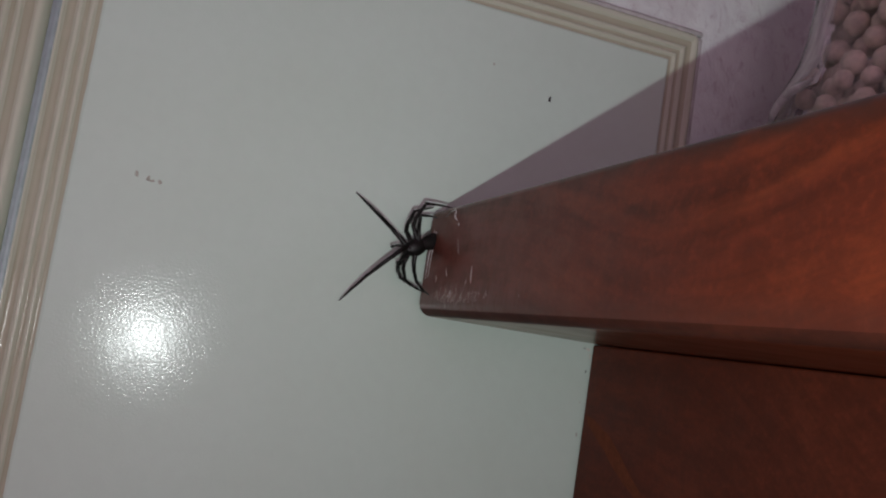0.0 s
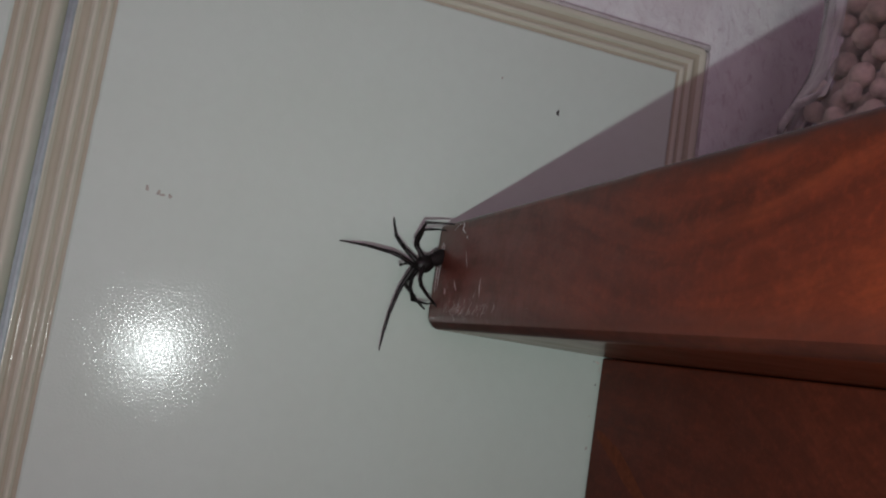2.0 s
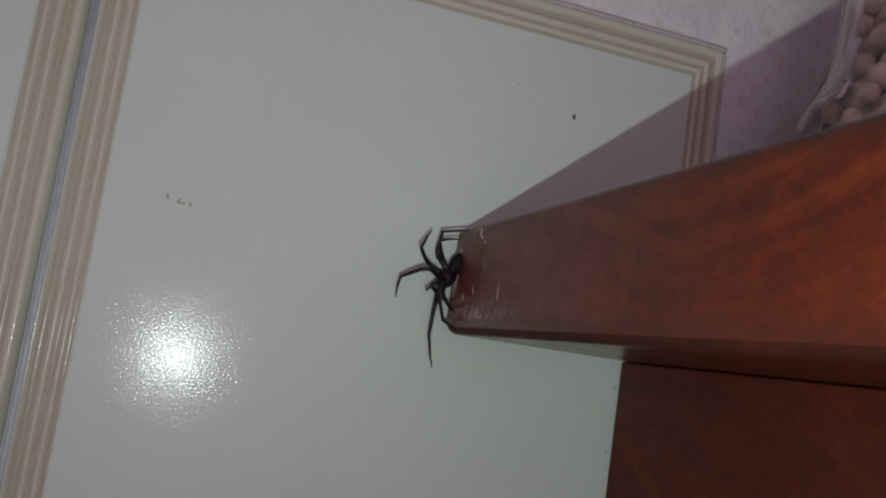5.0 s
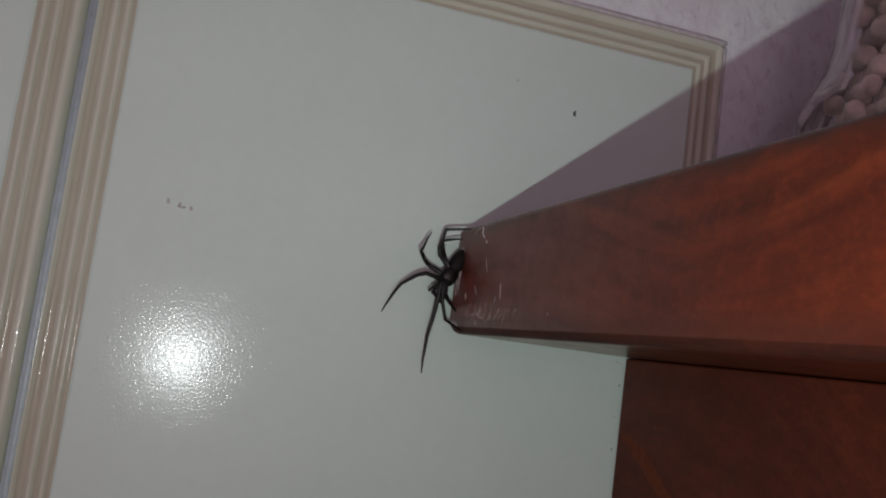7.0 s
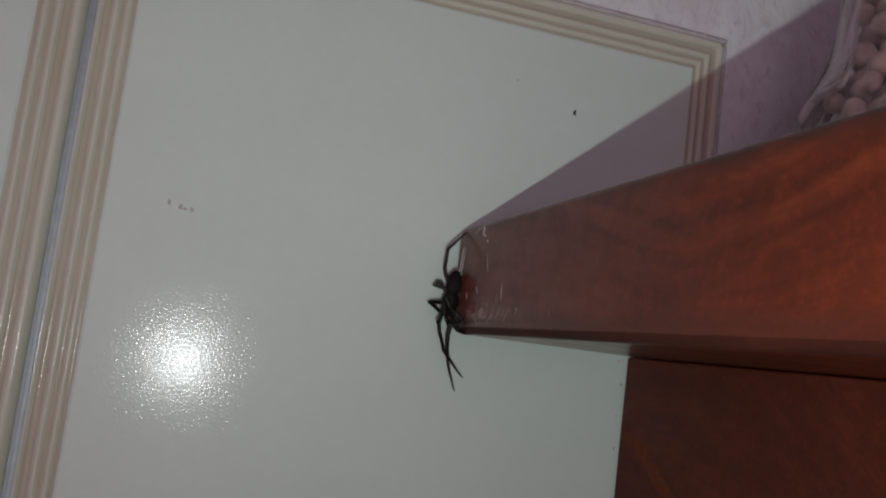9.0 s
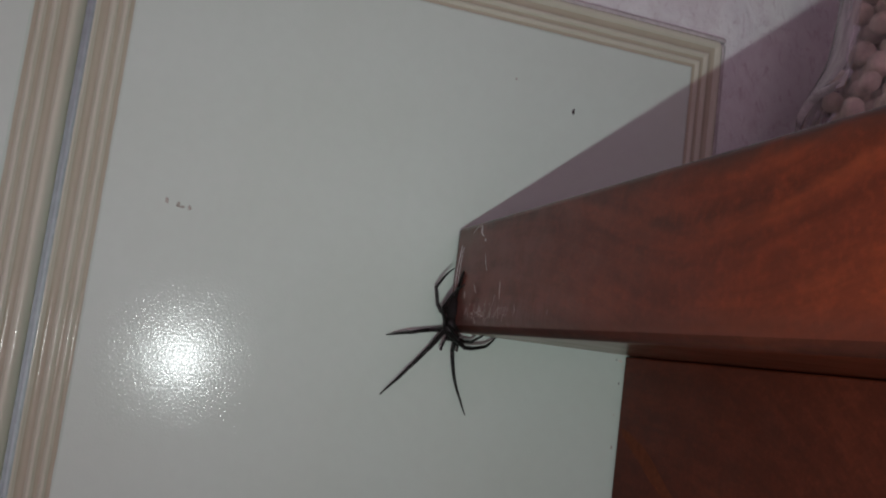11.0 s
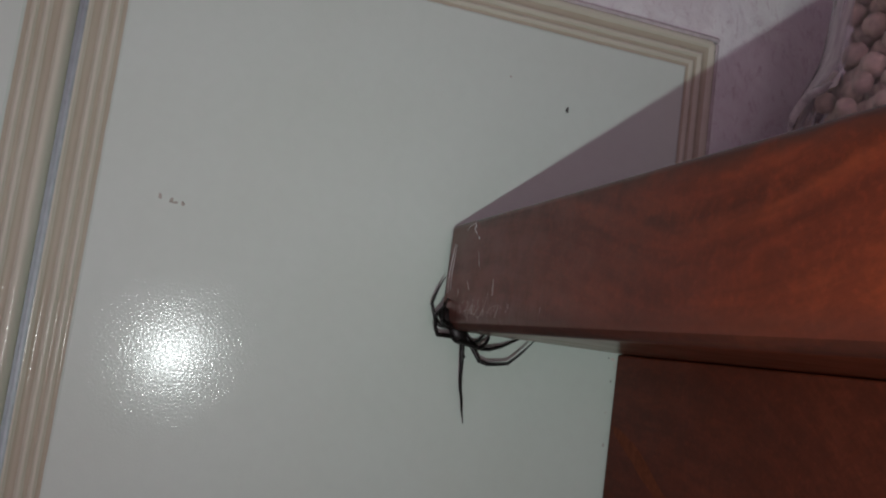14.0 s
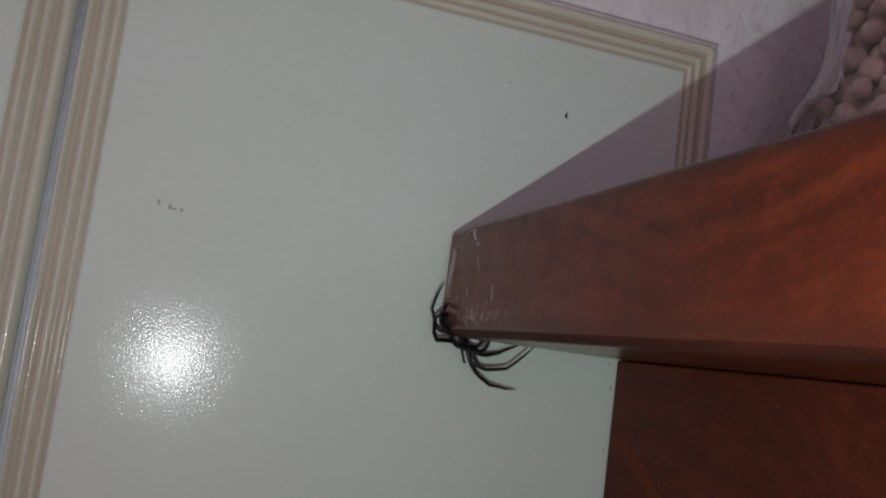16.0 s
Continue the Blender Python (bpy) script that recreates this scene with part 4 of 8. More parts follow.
    walk(leg_b[1], [
        (0, pose(0.00967, -0.00345, 0.00027, -73, -3, -82)), (0.5, pose(0.00972, -0.00335, 0.00024, -76, 0, -93)),
        (1, pose(0.00973, -0.00005, 0.00200, -59, -5, -81)), (1.5, pose(0.00986, -0.00152, 0.00143, -66, -0, -89)),
        (2, pose(0.00878, 0.00124, 0.00349, -50, -3, -84)), (2.25, pose(0.00833, 0.00079, 0.00418, -45, -1, -86)),
        (2.5, pose(0.00782, 0.00031, 0.00480, -39, 2, -87)), (3, pose(0.00924, 0.00041, 0.00294, -57, 2, -87)),
        (3.5, pose(0.00898, 0.00035, 0.00336, -57, 1, -86)), (4, pose(0.00920, 0.00044, 0.00301, -59, 1, -86)),
        (4.5, pose(0.00888, 0.00184, 0.00313, -60, -1, -82)), (5, pose(0.00859, 0.00272, 0.00312, -61, -2, -80)),
        (5.5, pose(0.00836, 0.00332, 0.00305, -62, -3, -78)), (6, pose(0.00816, 0.00379, 0.00296, -63, -3, -76)),
        (6.5, pose(0.00798, 0.00418, 0.00286, -64, -4, -75)), (7, pose(0.00973, 0.00032, 0.00196, -70, 1, -86)),
        (7.25, pose(0.00892, 0.00208, 0.00295, -60, -0, -83)), (7.5, pose(0.00765, 0.00367, 0.00372, -50, -1, -81)),
        (7.7, pose(0.01008, -0.00250, -0.00025, -76, 8, -96)), (8, pose(0.00896, -0.00107, 0.00335, -54, 8, -93)),
        (8.25, pose(0.00828, -0.00133, 0.00422, -41, 5, -90)), (8.5, pose(0.00750, -0.00156, 0.00499, -28, 1, -87)),
        (9, pose(0.00807, -0.00442, 0.00290, -17, -25, -75)), (9.5, pose(0.00689, -0.00609, 0.00260, -13, -26, -74)),
        (10, pose(0.00651, -0.00649, 0.00250, -10, -22, -74)), (10.5, pose(0.00612, -0.00682, 0.00243, -8, -18, -74)),
        (11, pose(0.00574, -0.00710, 0.00240, -6, -13, -74)), (11.5, pose(0.00602, -0.00629, 0.00330, -7, -18, -73)),
        (12, pose(0.00716, -0.00575, 0.00270, -15, -18, -68)), (12.5, pose(0.00695, -0.00479, 0.00393, -30, -27, -63)),
        (13, pose(0.00737, -0.00495, 0.00332, -41, -33, -52)), (13.5, pose(0.00634, -0.00758, 0.00027, -38, -27, -49)),
        (14, pose(0.00532, -0.00812, 0.00049, -43, -21, -47)), (14.5, pose(0.00514, -0.00782, 0.00161, -41, -24, -46)),
        (15, pose(0.00502, -0.00813, 0.00093, -41, -22, -46)), (15.5, pose(0.00529, -0.00805, 0.00078, -41, -22, -46)),
        (16, pose(0.00530, -0.00805, 0.00078, -41, -22, -46)),
    ])
    walk(leg_b[2], [
        (0, pose(0.01224, -0.00305, 0.00107, -71, -10, -64)), (0.5, pose(0.01235, -0.00349, 0.00091, -74, -7, -79)),
        (1, pose(0.01202, 0.00044, 0.00340, -52, -8, -76)), (1.5, pose(0.01235, -0.00147, 0.00253, -63, -3, -82)),
        (2, pose(0.01085, 0.00155, 0.00523, -45, -1, -85)), (2.25, pose(0.01023, 0.00096, 0.00612, -38, 2, -87)),
        (2.5, pose(0.00955, 0.00033, 0.00690, -32, 4, -89)), (3, pose(0.01152, 0.00050, 0.00442, -53, 3, -88)),
        (3.5, pose(0.01127, 0.00046, 0.00484, -55, 1, -85)), (4, pose(0.01154, 0.00058, 0.00439, -57, 0, -84)),
        (4.5, pose(0.01120, 0.00219, 0.00450, -58, 0, -84)), (5, pose(0.01091, 0.00321, 0.00445, -60, 0, -83)),
        (5.5, pose(0.01069, 0.00390, 0.00434, -62, 0, -83)), (6, pose(0.01050, 0.00444, 0.00420, -64, 0, -83)),
        (6.5, pose(0.01033, 0.00490, 0.00405, -65, 1, -83)), (7, pose(0.01229, 0.00048, 0.00288, -72, 2, -86)),
        (7.25, pose(0.01126, 0.00236, 0.00431, -59, 3, -88)), (7.5, pose(0.00971, 0.00405, 0.00547, -46, 4, -89)),
        (7.7, pose(0.01270, -0.00284, 0.00041, -72, 4, -89)), (8, pose(0.01116, -0.00141, 0.00492, -51, 7, -94)),
        (8.25, pose(0.01006, -0.00150, 0.00627, -31, 0, -88)), (8.5, pose(0.00876, -0.00154, 0.00740, -12, -8, -85)),
        (9, pose(0.00853, -0.00314, 0.00526, -3, -42, -78)), (9.5, pose(0.00716, -0.00479, 0.00498, -3, -43, -77)),
        (10, pose(0.00670, -0.00537, 0.00498, -3, -40, -76)), (10.5, pose(0.00627, -0.00593, 0.00500, -2, -37, -75)),
        (11, pose(0.00584, -0.00643, 0.00504, -1, -33, -73)), (11.5, pose(0.00609, -0.00541, 0.00588, -2, -38, -71)),
        (12, pose(0.00752, -0.00475, 0.00520, -13, -36, -61)), (12.5, pose(0.00765, -0.00322, 0.00605, -30, -45, -54)),
        (13, pose(0.00813, -0.00298, 0.00504, -44, -48, -42)), (13.5, pose(0.00696, -0.00576, 0.00220, -43, -40, -38)),
        (14, pose(0.00618, -0.00633, 0.00236, -50, -33, -35)), (14.5, pose(0.00586, -0.00600, 0.00351, -49, -36, -35)),
        (15, pose(0.00575, -0.00633, 0.00284, -49, -34, -35)), (15.5, pose(0.00605, -0.00625, 0.00267, -49, -34, -35)),
        (16, pose(0.00606, -0.00624, 0.00267, -49, -34, -35)),
    ])
    walk(leg_b[3], [
        (0, pose(0.01771, 0.00009, 0.00322, -67, -12, -64)), (0.5, pose(0.01858, -0.00208, 0.00279, -68, -13, -68)),
        (1, pose(0.01694, 0.00233, 0.00747, -45, -4, -82)), (1.5, pose(0.01819, -0.00052, 0.00558, -58, -2, -83)),
        (2, pose(0.01551, 0.00205, 0.00996, -40, 1, -86)), (2.25, pose(0.01436, 0.00103, 0.01135, -27, 5, -89)),
        (2.5, pose(0.01307, -0.00004, 0.01254, -15, 9, -91)), (3, pose(0.01684, 0.00051, 0.00843, -43, 1, -88)),
        (3.5, pose(0.01671, 0.00089, 0.00865, -41, -12, -77)), (4, pose(0.01709, 0.00109, 0.00804, -40, -14, -74)),
        (4.5, pose(0.01684, 0.00279, 0.00799, -42, -13, -74)), (5, pose(0.01665, 0.00386, 0.00777, -43, -12, -75)),
        (5.5, pose(0.01652, 0.00457, 0.00748, -45, -11, -75)), (6, pose(0.01642, 0.00513, 0.00715, -47, -10, -76)),
        (6.5, pose(0.01634, 0.00560, 0.00681, -48, -9, -76)), (7, pose(0.01863, 0.00083, 0.00491, -66, 0, -90)),
        (7.25, pose(0.01699, 0.00242, 0.00770, -42, -9, -77)), (7.5, pose(0.01453, 0.00382, 0.01006, -18, -21, -68)),
        (7.7, pose(0.01901, -0.00294, 0.00252, -69, 2, -85)), (8, pose(0.01627, -0.00228, 0.00910, -39, 6, -81)),
        (8.25, pose(0.01351, -0.00141, 0.01196, -14, -6, -75)), (8.5, pose(0.01008, -0.00052, 0.01385, 10, -20, -74)),
        (9, pose(0.00803, 0.00130, 0.01019, -8, -45, -72)), (9.5, pose(0.00652, -0.00026, 0.00981, -5, -46, -71)),
        (10, pose(0.00595, -0.00115, 0.01007, -4, -48, -69)), (10.5, pose(0.00541, -0.00204, 0.01034, -2, -51, -67)),
        (11, pose(0.00492, -0.00294, 0.01064, -0, -52, -64)), (11.5, pose(0.00499, -0.00151, 0.01116, -1, -54, -61)),
        (12, pose(0.00697, -0.00066, 0.01043, -29, -51, -44)), (12.5, pose(0.00793, 0.00200, 0.01017, -24, -44, -46)),
        (13, pose(0.00851, 0.00284, 0.00825, -24, -37, -44)), (13.5, pose(0.00728, -0.00028, 0.00596, -52, -40, -30)),
        (14, pose(0.00722, -0.00083, 0.00596, -55, -33, -27)), (14.5, pose(0.00668, -0.00044, 0.00707, -55, -35, -28)),
        (15, pose(0.00659, -0.00079, 0.00644, -56, -34, -27)), (15.5, pose(0.00690, -0.00070, 0.00625, -57, -34, -27)),
        (16, pose(0.00690, -0.00070, 0.00626, -57, -34, -27)),
    ])
    walk(leg_b[4], [
        (0, pose(0.02316, 0.00346, 0.00592, -65, -13, -64)), (0.5, pose(0.02436, 0.00085, 0.00534, -66, -15, -65)),
        (1, pose(0.02179, 0.00338, 0.01235, -43, -1, -84)), (1.5, pose(0.02403, 0.00038, 0.00926, -56, -1, -83)),
        (2, pose(0.01994, 0.00222, 0.01533, -37, 2, -87)), (2.25, pose(0.01758, 0.00053, 0.01750, -23, 7, -90)),
        (2.5, pose(0.01491, -0.00115, 0.01916, -8, 11, -92)), (3, pose(0.02157, 0.00058, 0.01354, -38, 0, -88)),
        (3.5, pose(0.02094, 0.00300, 0.01376, -35, -19, -75)), (4, pose(0.02106, 0.00359, 0.01317, -33, -22, -72)),
        (4.5, pose(0.02099, 0.00520, 0.01304, -34, -21, -72)), (5, pose(0.02099, 0.00614, 0.01271, -36, -19, -73)),
        (5.5, pose(0.02105, 0.00673, 0.01230, -38, -17, -73)), (6, pose(0.02114, 0.00717, 0.01185, -40, -15, -74)),
        (6.5, pose(0.02124, 0.00751, 0.01137, -41, -14, -75)), (7, pose(0.02501, 0.00079, 0.00769, -63, -0, -92)),
        (7.25, pose(0.02134, 0.00420, 0.01283, -37, -13, -76)), (7.5, pose(0.01569, 0.00687, 0.01621, -12, -30, -67)),
        (7.7, pose(0.02548, -0.00253, 0.00504, -67, -3, -84)), (8, pose(0.02065, -0.00216, 0.01451, -34, 2, -77)),
        (8.25, pose(0.01495, -0.00023, 0.01867, -8, -11, -72)), (8.5, pose(0.00821, 0.00140, 0.02027, 18, -26, -72)),
        (9, pose(0.00746, 0.00628, 0.01503, -8, -46, -72)), (9.5, pose(0.00552, 0.00463, 0.01467, -5, -46, -71)),
        (10, pose(0.00449, 0.00384, 0.01470, -3, -49, -69)), (10.5, pose(0.00349, 0.00298, 0.01477, -1, -52, -67)),
        (11, pose(0.00252, 0.00203, 0.01488, 1, -55, -64)), (11.5, pose(0.00238, 0.00345, 0.01529, -1, -56, -60)),
        (12, pose(0.00589, 0.00505, 0.01426, -31, -53, -42)), (12.5, pose(0.00689, 0.00710, 0.01479, -22, -44, -46)),
        (13, pose(0.00778, 0.00753, 0.01334, -22, -36, -45)), (13.5, pose(0.00768, 0.00586, 0.00922, -53, -40, -29)),
        (14, pose(0.00784, 0.00523, 0.00933, -55, -33, -26)), (14.5, pose(0.00733, 0.00566, 0.01036, -55, -35, -28)),
        (15, pose(0.00726, 0.00536, 0.00963, -57, -34, -26)), (15.5, pose(0.00758, 0.00545, 0.00944, -57, -34, -26)),
        (16, pose(0.00759, 0.00545, 0.00945, -57, -34, -26)),
    ])
    walk(leg_c[0], [
        (0, pose(0.00060, -0.00020, 0.00180, 171, 34, -95)), (0.5, pose(0.00060, -0.00020, 0.00180, -179, 36, -92)),
        (1, pose(0.00060, -0.00020, 0.00180, -177, 36, -93)), (1.5, pose(0.00060, -0.00020, 0.00180, -167, 7, -98)),
        (1.75, pose(0.00060, -0.00020, 0.00180, -165, 9, -98)), (2, pose(0.00060, -0.00020, 0.00180, -163, 11, -98)),
        (2.5, pose(0.00060, -0.00020, 0.00180, -166, 13, -99)), (3, pose(0.00060, -0.00020, 0.00180, -180, 11, -102)),
        (3.5, pose(0.00060, -0.00020, 0.00180, 171, 27, -102)), (4, pose(0.00060, -0.00020, 0.00180, 179, 10, -101)),
        (4.5, pose(0.00060, -0.00020, 0.00180, 177, 9, -101)), (5, pose(0.00060, -0.00020, 0.00180, 175, 9, -101)),
        (5.5, pose(0.00060, -0.00020, 0.00180, 174, 8, -102)), (6, pose(0.00060, -0.00020, 0.00180, 172, 8, -102)),
        (6.5, pose(0.00060, -0.00020, 0.00180, 170, 8, -102)), (7, pose(0.00060, -0.00020, 0.00180, 177, 11, -102)),
        (7.25, pose(0.00060, -0.00020, 0.00180, -179, -6, -102)), (7.5, pose(0.00060, -0.00020, 0.00180, -174, -23, -103)),
        (8, pose(0.00060, -0.00020, 0.00180, 179, -31, -99)), (8.167, pose(0.00060, -0.00020, 0.00180, 167, -7, -101)),
        (8.333, pose(0.00060, -0.00020, 0.00180, 154, 16, -110)), (8.5, pose(0.00060, -0.00020, 0.00180, 134, 36, -126)),
        (9, pose(0.00060, -0.00020, 0.00180, 143, 42, -138)), (9.5, pose(0.00060, -0.00020, 0.00180, 144, 40, -138)),
        (10, pose(0.00060, -0.00020, 0.00180, 149, 37, -137)), (10.167, pose(0.00060, -0.00020, 0.00180, 151, 36, -137)),
        (10.333, pose(0.00060, -0.00020, 0.00180, 152, 34, -137)), (10.5, pose(0.00060, -0.00020, 0.00180, 154, 33, -136)),
        (11, pose(0.00060, -0.00020, 0.00180, 162, 27, -135)), (11.25, pose(0.00060, -0.00020, 0.00180, -179, 7, -132)),
        (11.5, pose(0.00060, -0.00020, 0.00180, -161, -12, -135)), (11.75, pose(0.00060, -0.00020, 0.00179, 179, 21, -130)),
        (12, pose(0.00060, -0.00020, 0.00180, 150, 52, -146)), (12.2, pose(0.00060, -0.00020, 0.00180, 125, -19, -84)),
        (12.333, pose(0.00060, -0.00020, 0.00180, 124, 66, -173)), (12.5, pose(0.00060, -0.00020, 0.00180, 100, 69, 163)),
        (13, pose(0.00060, -0.00020, 0.00180, 105, 63, 166)), (13.5, pose(0.00060, -0.00020, 0.00180, 110, 55, 169)),
        (13.7, pose(0.00060, -0.00020, 0.00180, -8, 126, -13)), (13.833, pose(0.00060, -0.00020, 0.00180, 152, 50, 170)),
        (14, pose(0.00060, -0.00020, 0.00180, 173, 47, 170)), (14.5, pose(0.00060, -0.00020, 0.00180, 171, 52, 169)),
        (15, pose(0.00060, -0.00020, 0.00180, 162, 57, 167)), (15.5, pose(0.00060, -0.00020, 0.00180, 170, 62, 164)),
        (16, pose(0.00060, -0.00020, 0.00180, 169, 66, 162)),
    ])
    walk(leg_c[1], [
        (0, pose(-0.00041, 0.00493, -0.00562, 155, -37, -74)), (0.5, pose(0.00093, 0.00514, -0.00553, 156, -48, -72)),
        (1, pose(0.00138, 0.00513, -0.00551, 154, -37, -78)), (1.5, pose(0.00281, 0.00057, -0.00697, -179, -40, -75)),
        (1.75, pose(0.00314, 0.00079, -0.00686, -175, -43, -73)), (2, pose(0.00346, 0.00101, -0.00673, -170, -45, -72)),
        (2.5, pose(0.00312, 0.00140, -0.00678, 176, -48, -61)), (3, pose(0.00100, 0.00143, -0.00712, 161, -30, -55)),
        (3.5, pose(0.00003, 0.00411, -0.00617, 162, -28, -58)), (4, pose(0.00071, 0.00134, -0.00715, 161, -29, -56)),
        (4.5, pose(0.00044, 0.00133, -0.00715, 159, -28, -56)), (5, pose(0.00016, 0.00132, -0.00714, 157, -27, -55)),
        (5.5, pose(-0.00012, 0.00131, -0.00712, 156, -27, -54)), (6, pose(-0.00041, 0.00130, -0.00710, 154, -26, -54)),
        (6.5, pose(-0.00069, 0.00129, -0.00706, 153, -25, -53)), (7, pose(0.00050, 0.00156, -0.00711, 154, -30, -51)),
        (7.25, pose(0.00060, -0.00121, -0.00723, 161, -32, -47)), (7.5, pose(0.00074, -0.00388, -0.00650, 169, -35, -44)),
        (8, pose(-0.00030, -0.00480, -0.00597, 161, -33, -39)), (8.167, pose(-0.00159, -0.00083, -0.00699, 161, -38, -36)),
        (8.333, pose(-0.00239, 0.00327, -0.00604, 161, -44, -32)), (8.5, pose(-0.00245, 0.00662, -0.00335, 161, -50, -27)),
        (9, pose(0.00046, 0.00710, -0.00359, 144, -45, -27)), (9.5, pose(0.00050, 0.00698, -0.00375, 145, -43, -28)),
        (10, pose(0.00084, 0.00646, -0.00436, 156, -35, -32)), (10.167, pose(0.00094, 0.00622, -0.00461, 158, -32, -33)),
        (10.333, pose(0.00103, 0.00598, -0.00484, 161, -29, -34)), (10.5, pose(0.00112, 0.00572, -0.00507, 164, -26, -34)),
        (11, pose(0.00134, 0.00452, -0.00592, 170, -19, -35)), (11.25, pose(0.00148, 0.00059, -0.00720, 168, -20, -35)),
        (11.5, pose(0.00143, -0.00349, -0.00662, 167, -21, -34)), (11.75, pose(0.00257, 0.00239, -0.00669, 169, -29, -29)),
        (12, pose(0.00324, 0.00704, -0.00301, 170, -36, -24)), (12.2, pose(-0.00656, -0.00273, -0.00317, 175, -3, -29)),
        (12.333, pose(0.00429, 0.00783, -0.00026, 158, -45, -19)), (12.5, pose(0.00472, 0.00787, 0.00120, 150, -49, -16)),
        (13, pose(0.00480, 0.00778, 0.00075, 141, -44, -14)), (13.5, pose(0.00482, 0.00763, -0.00004, 147, -31, -16)),
        (13.7, pose(0.00801, -0.00055, -0.00343, -175, -73, -3)), (13.833, pose(0.00738, 0.00288, -0.00339, 175, -44, -7)),
        (14, pose(0.00731, -0.00022, -0.00431, -168, -51, -8)), (14.5, pose(0.00781, -0.00016, -0.00372, -160, -57, -10)),
        (15, pose(0.00831, 0.00093, -0.00286, -154, -66, -19)), (15.5, pose(0.00865, -0.00086, -0.00235, -138, -76, -39)),
        (16, pose(0.00890, -0.00108, -0.00177, -107, -80, -71)),
    ])
    walk(leg_c[2], [
        (0, pose(-0.00113, 0.00319, -0.00759, 135, -48, -53)), (0.5, pose(0.00048, 0.00303, -0.00719, 128, -57, -46)),
        (1, pose(0.00049, 0.00345, -0.00745, 133, -49, -60)), (1.5, pose(0.00329, -0.00111, -0.00906, 156, -52, -52)),
        (1.75, pose(0.00389, -0.00090, -0.00886, 156, -56, -46)), (2, pose(0.00449, -0.00067, -0.00862, 155, -59, -40)),
        (2.5, pose(0.00395, -0.00045, -0.00860, 135, -54, -23)), (3, pose(0.00098, -0.00014, -0.00935, 136, -33, -32)),
        (3.5, pose(-0.00003, 0.00264, -0.00847, 138, -34, -33)), (4, pose(0.00065, -0.00020, -0.00940, 138, -33, -33)),
        (4.5, pose(0.00031, -0.00021, -0.00939, 136, -32, -33)), (5, pose(-0.00003, -0.00023, -0.00937, 135, -30, -32)),
        (5.5, pose(-0.00037, -0.00024, -0.00935, 134, -29, -31)), (6, pose(-0.00072, -0.00026, -0.00931, 133, -28, -31)),
        (6.5, pose(-0.00107, -0.00028, -0.00926, 132, -27, -30)), (7, pose(0.00035, -0.00013, -0.00924, 130, -30, -27)),
        (7.25, pose(0.00090, -0.00281, -0.00941, 141, -33, -20)), (7.5, pose(0.00147, -0.00532, -0.00869, 152, -36, -14)),
        (8, pose(0.00020, -0.00637, -0.00814, 149, -30, -11)), (8.167, pose(-0.00079, -0.00248, -0.00901, 161, -61, 10)),
        (8.333, pose(-0.00132, 0.00159, -0.00789, 38, -84, 162)), (8.5, pose(-0.00111, 0.00493, -0.00501, 20, -52, -151)),
        (9, pose(0.00111, 0.00495, -0.00514, 6, -34, -143)), (9.5, pose(0.00114, 0.00489, -0.00537, 35, -49, -149)),
        (10, pose(0.00143, 0.00476, -0.00640, 103, -65, 150)), (10.167, pose(0.00151, 0.00465, -0.00676, 146, -39, 93)),
        (10.333, pose(0.00158, 0.00454, -0.00709, 150, -4, 70)), (10.5, pose(0.00164, 0.00443, -0.00741, 140, 31, 46)),
        (11, pose(0.00176, 0.00363, -0.00846, 150, 26, 52)), (11.25, pose(0.00192, -0.00037, -0.00971, 155, 20, 57)),
        (11.5, pose(0.00187, -0.00453, -0.00910, 158, 13, 60)), (11.75, pose(0.00343, 0.00130, -0.00903, 148, 22, 60)),
        (12, pose(0.00451, 0.00598, -0.00517, 137, 30, 59)), (12.2, pose(-0.00655, -0.00299, -0.00588, 134, 9, 109)),
        (12.333, pose(0.00562, 0.00627, -0.00205, 64, 30, 65)), (12.5, pose(0.00606, 0.00609, -0.00036, 27, 32, 68)),
        (13, pose(0.00579, 0.00576, -0.00078, 22, 40, 76)), (13.5, pose(0.00553, 0.00586, -0.00199, 39, 50, 92)),
        (13.7, pose(0.01061, -0.00045, -0.00424, 94, 56, 99)), (13.833, pose(0.00923, 0.00241, -0.00533, 109, 54, 131)),
        (14, pose(0.00945, 0.00007, -0.00597, 140, 46, 146)), (14.5, pose(0.01008, 0.00040, -0.00511, 127, 49, 142)),
        (15, pose(0.01082, 0.00136, -0.00384, 111, 57, 119)), (15.5, pose(0.01132, -0.00070, -0.00284, 79, 58, 91)),
        (16, pose(0.01162, -0.00097, -0.00191, 61, 55, 76)),
    ])
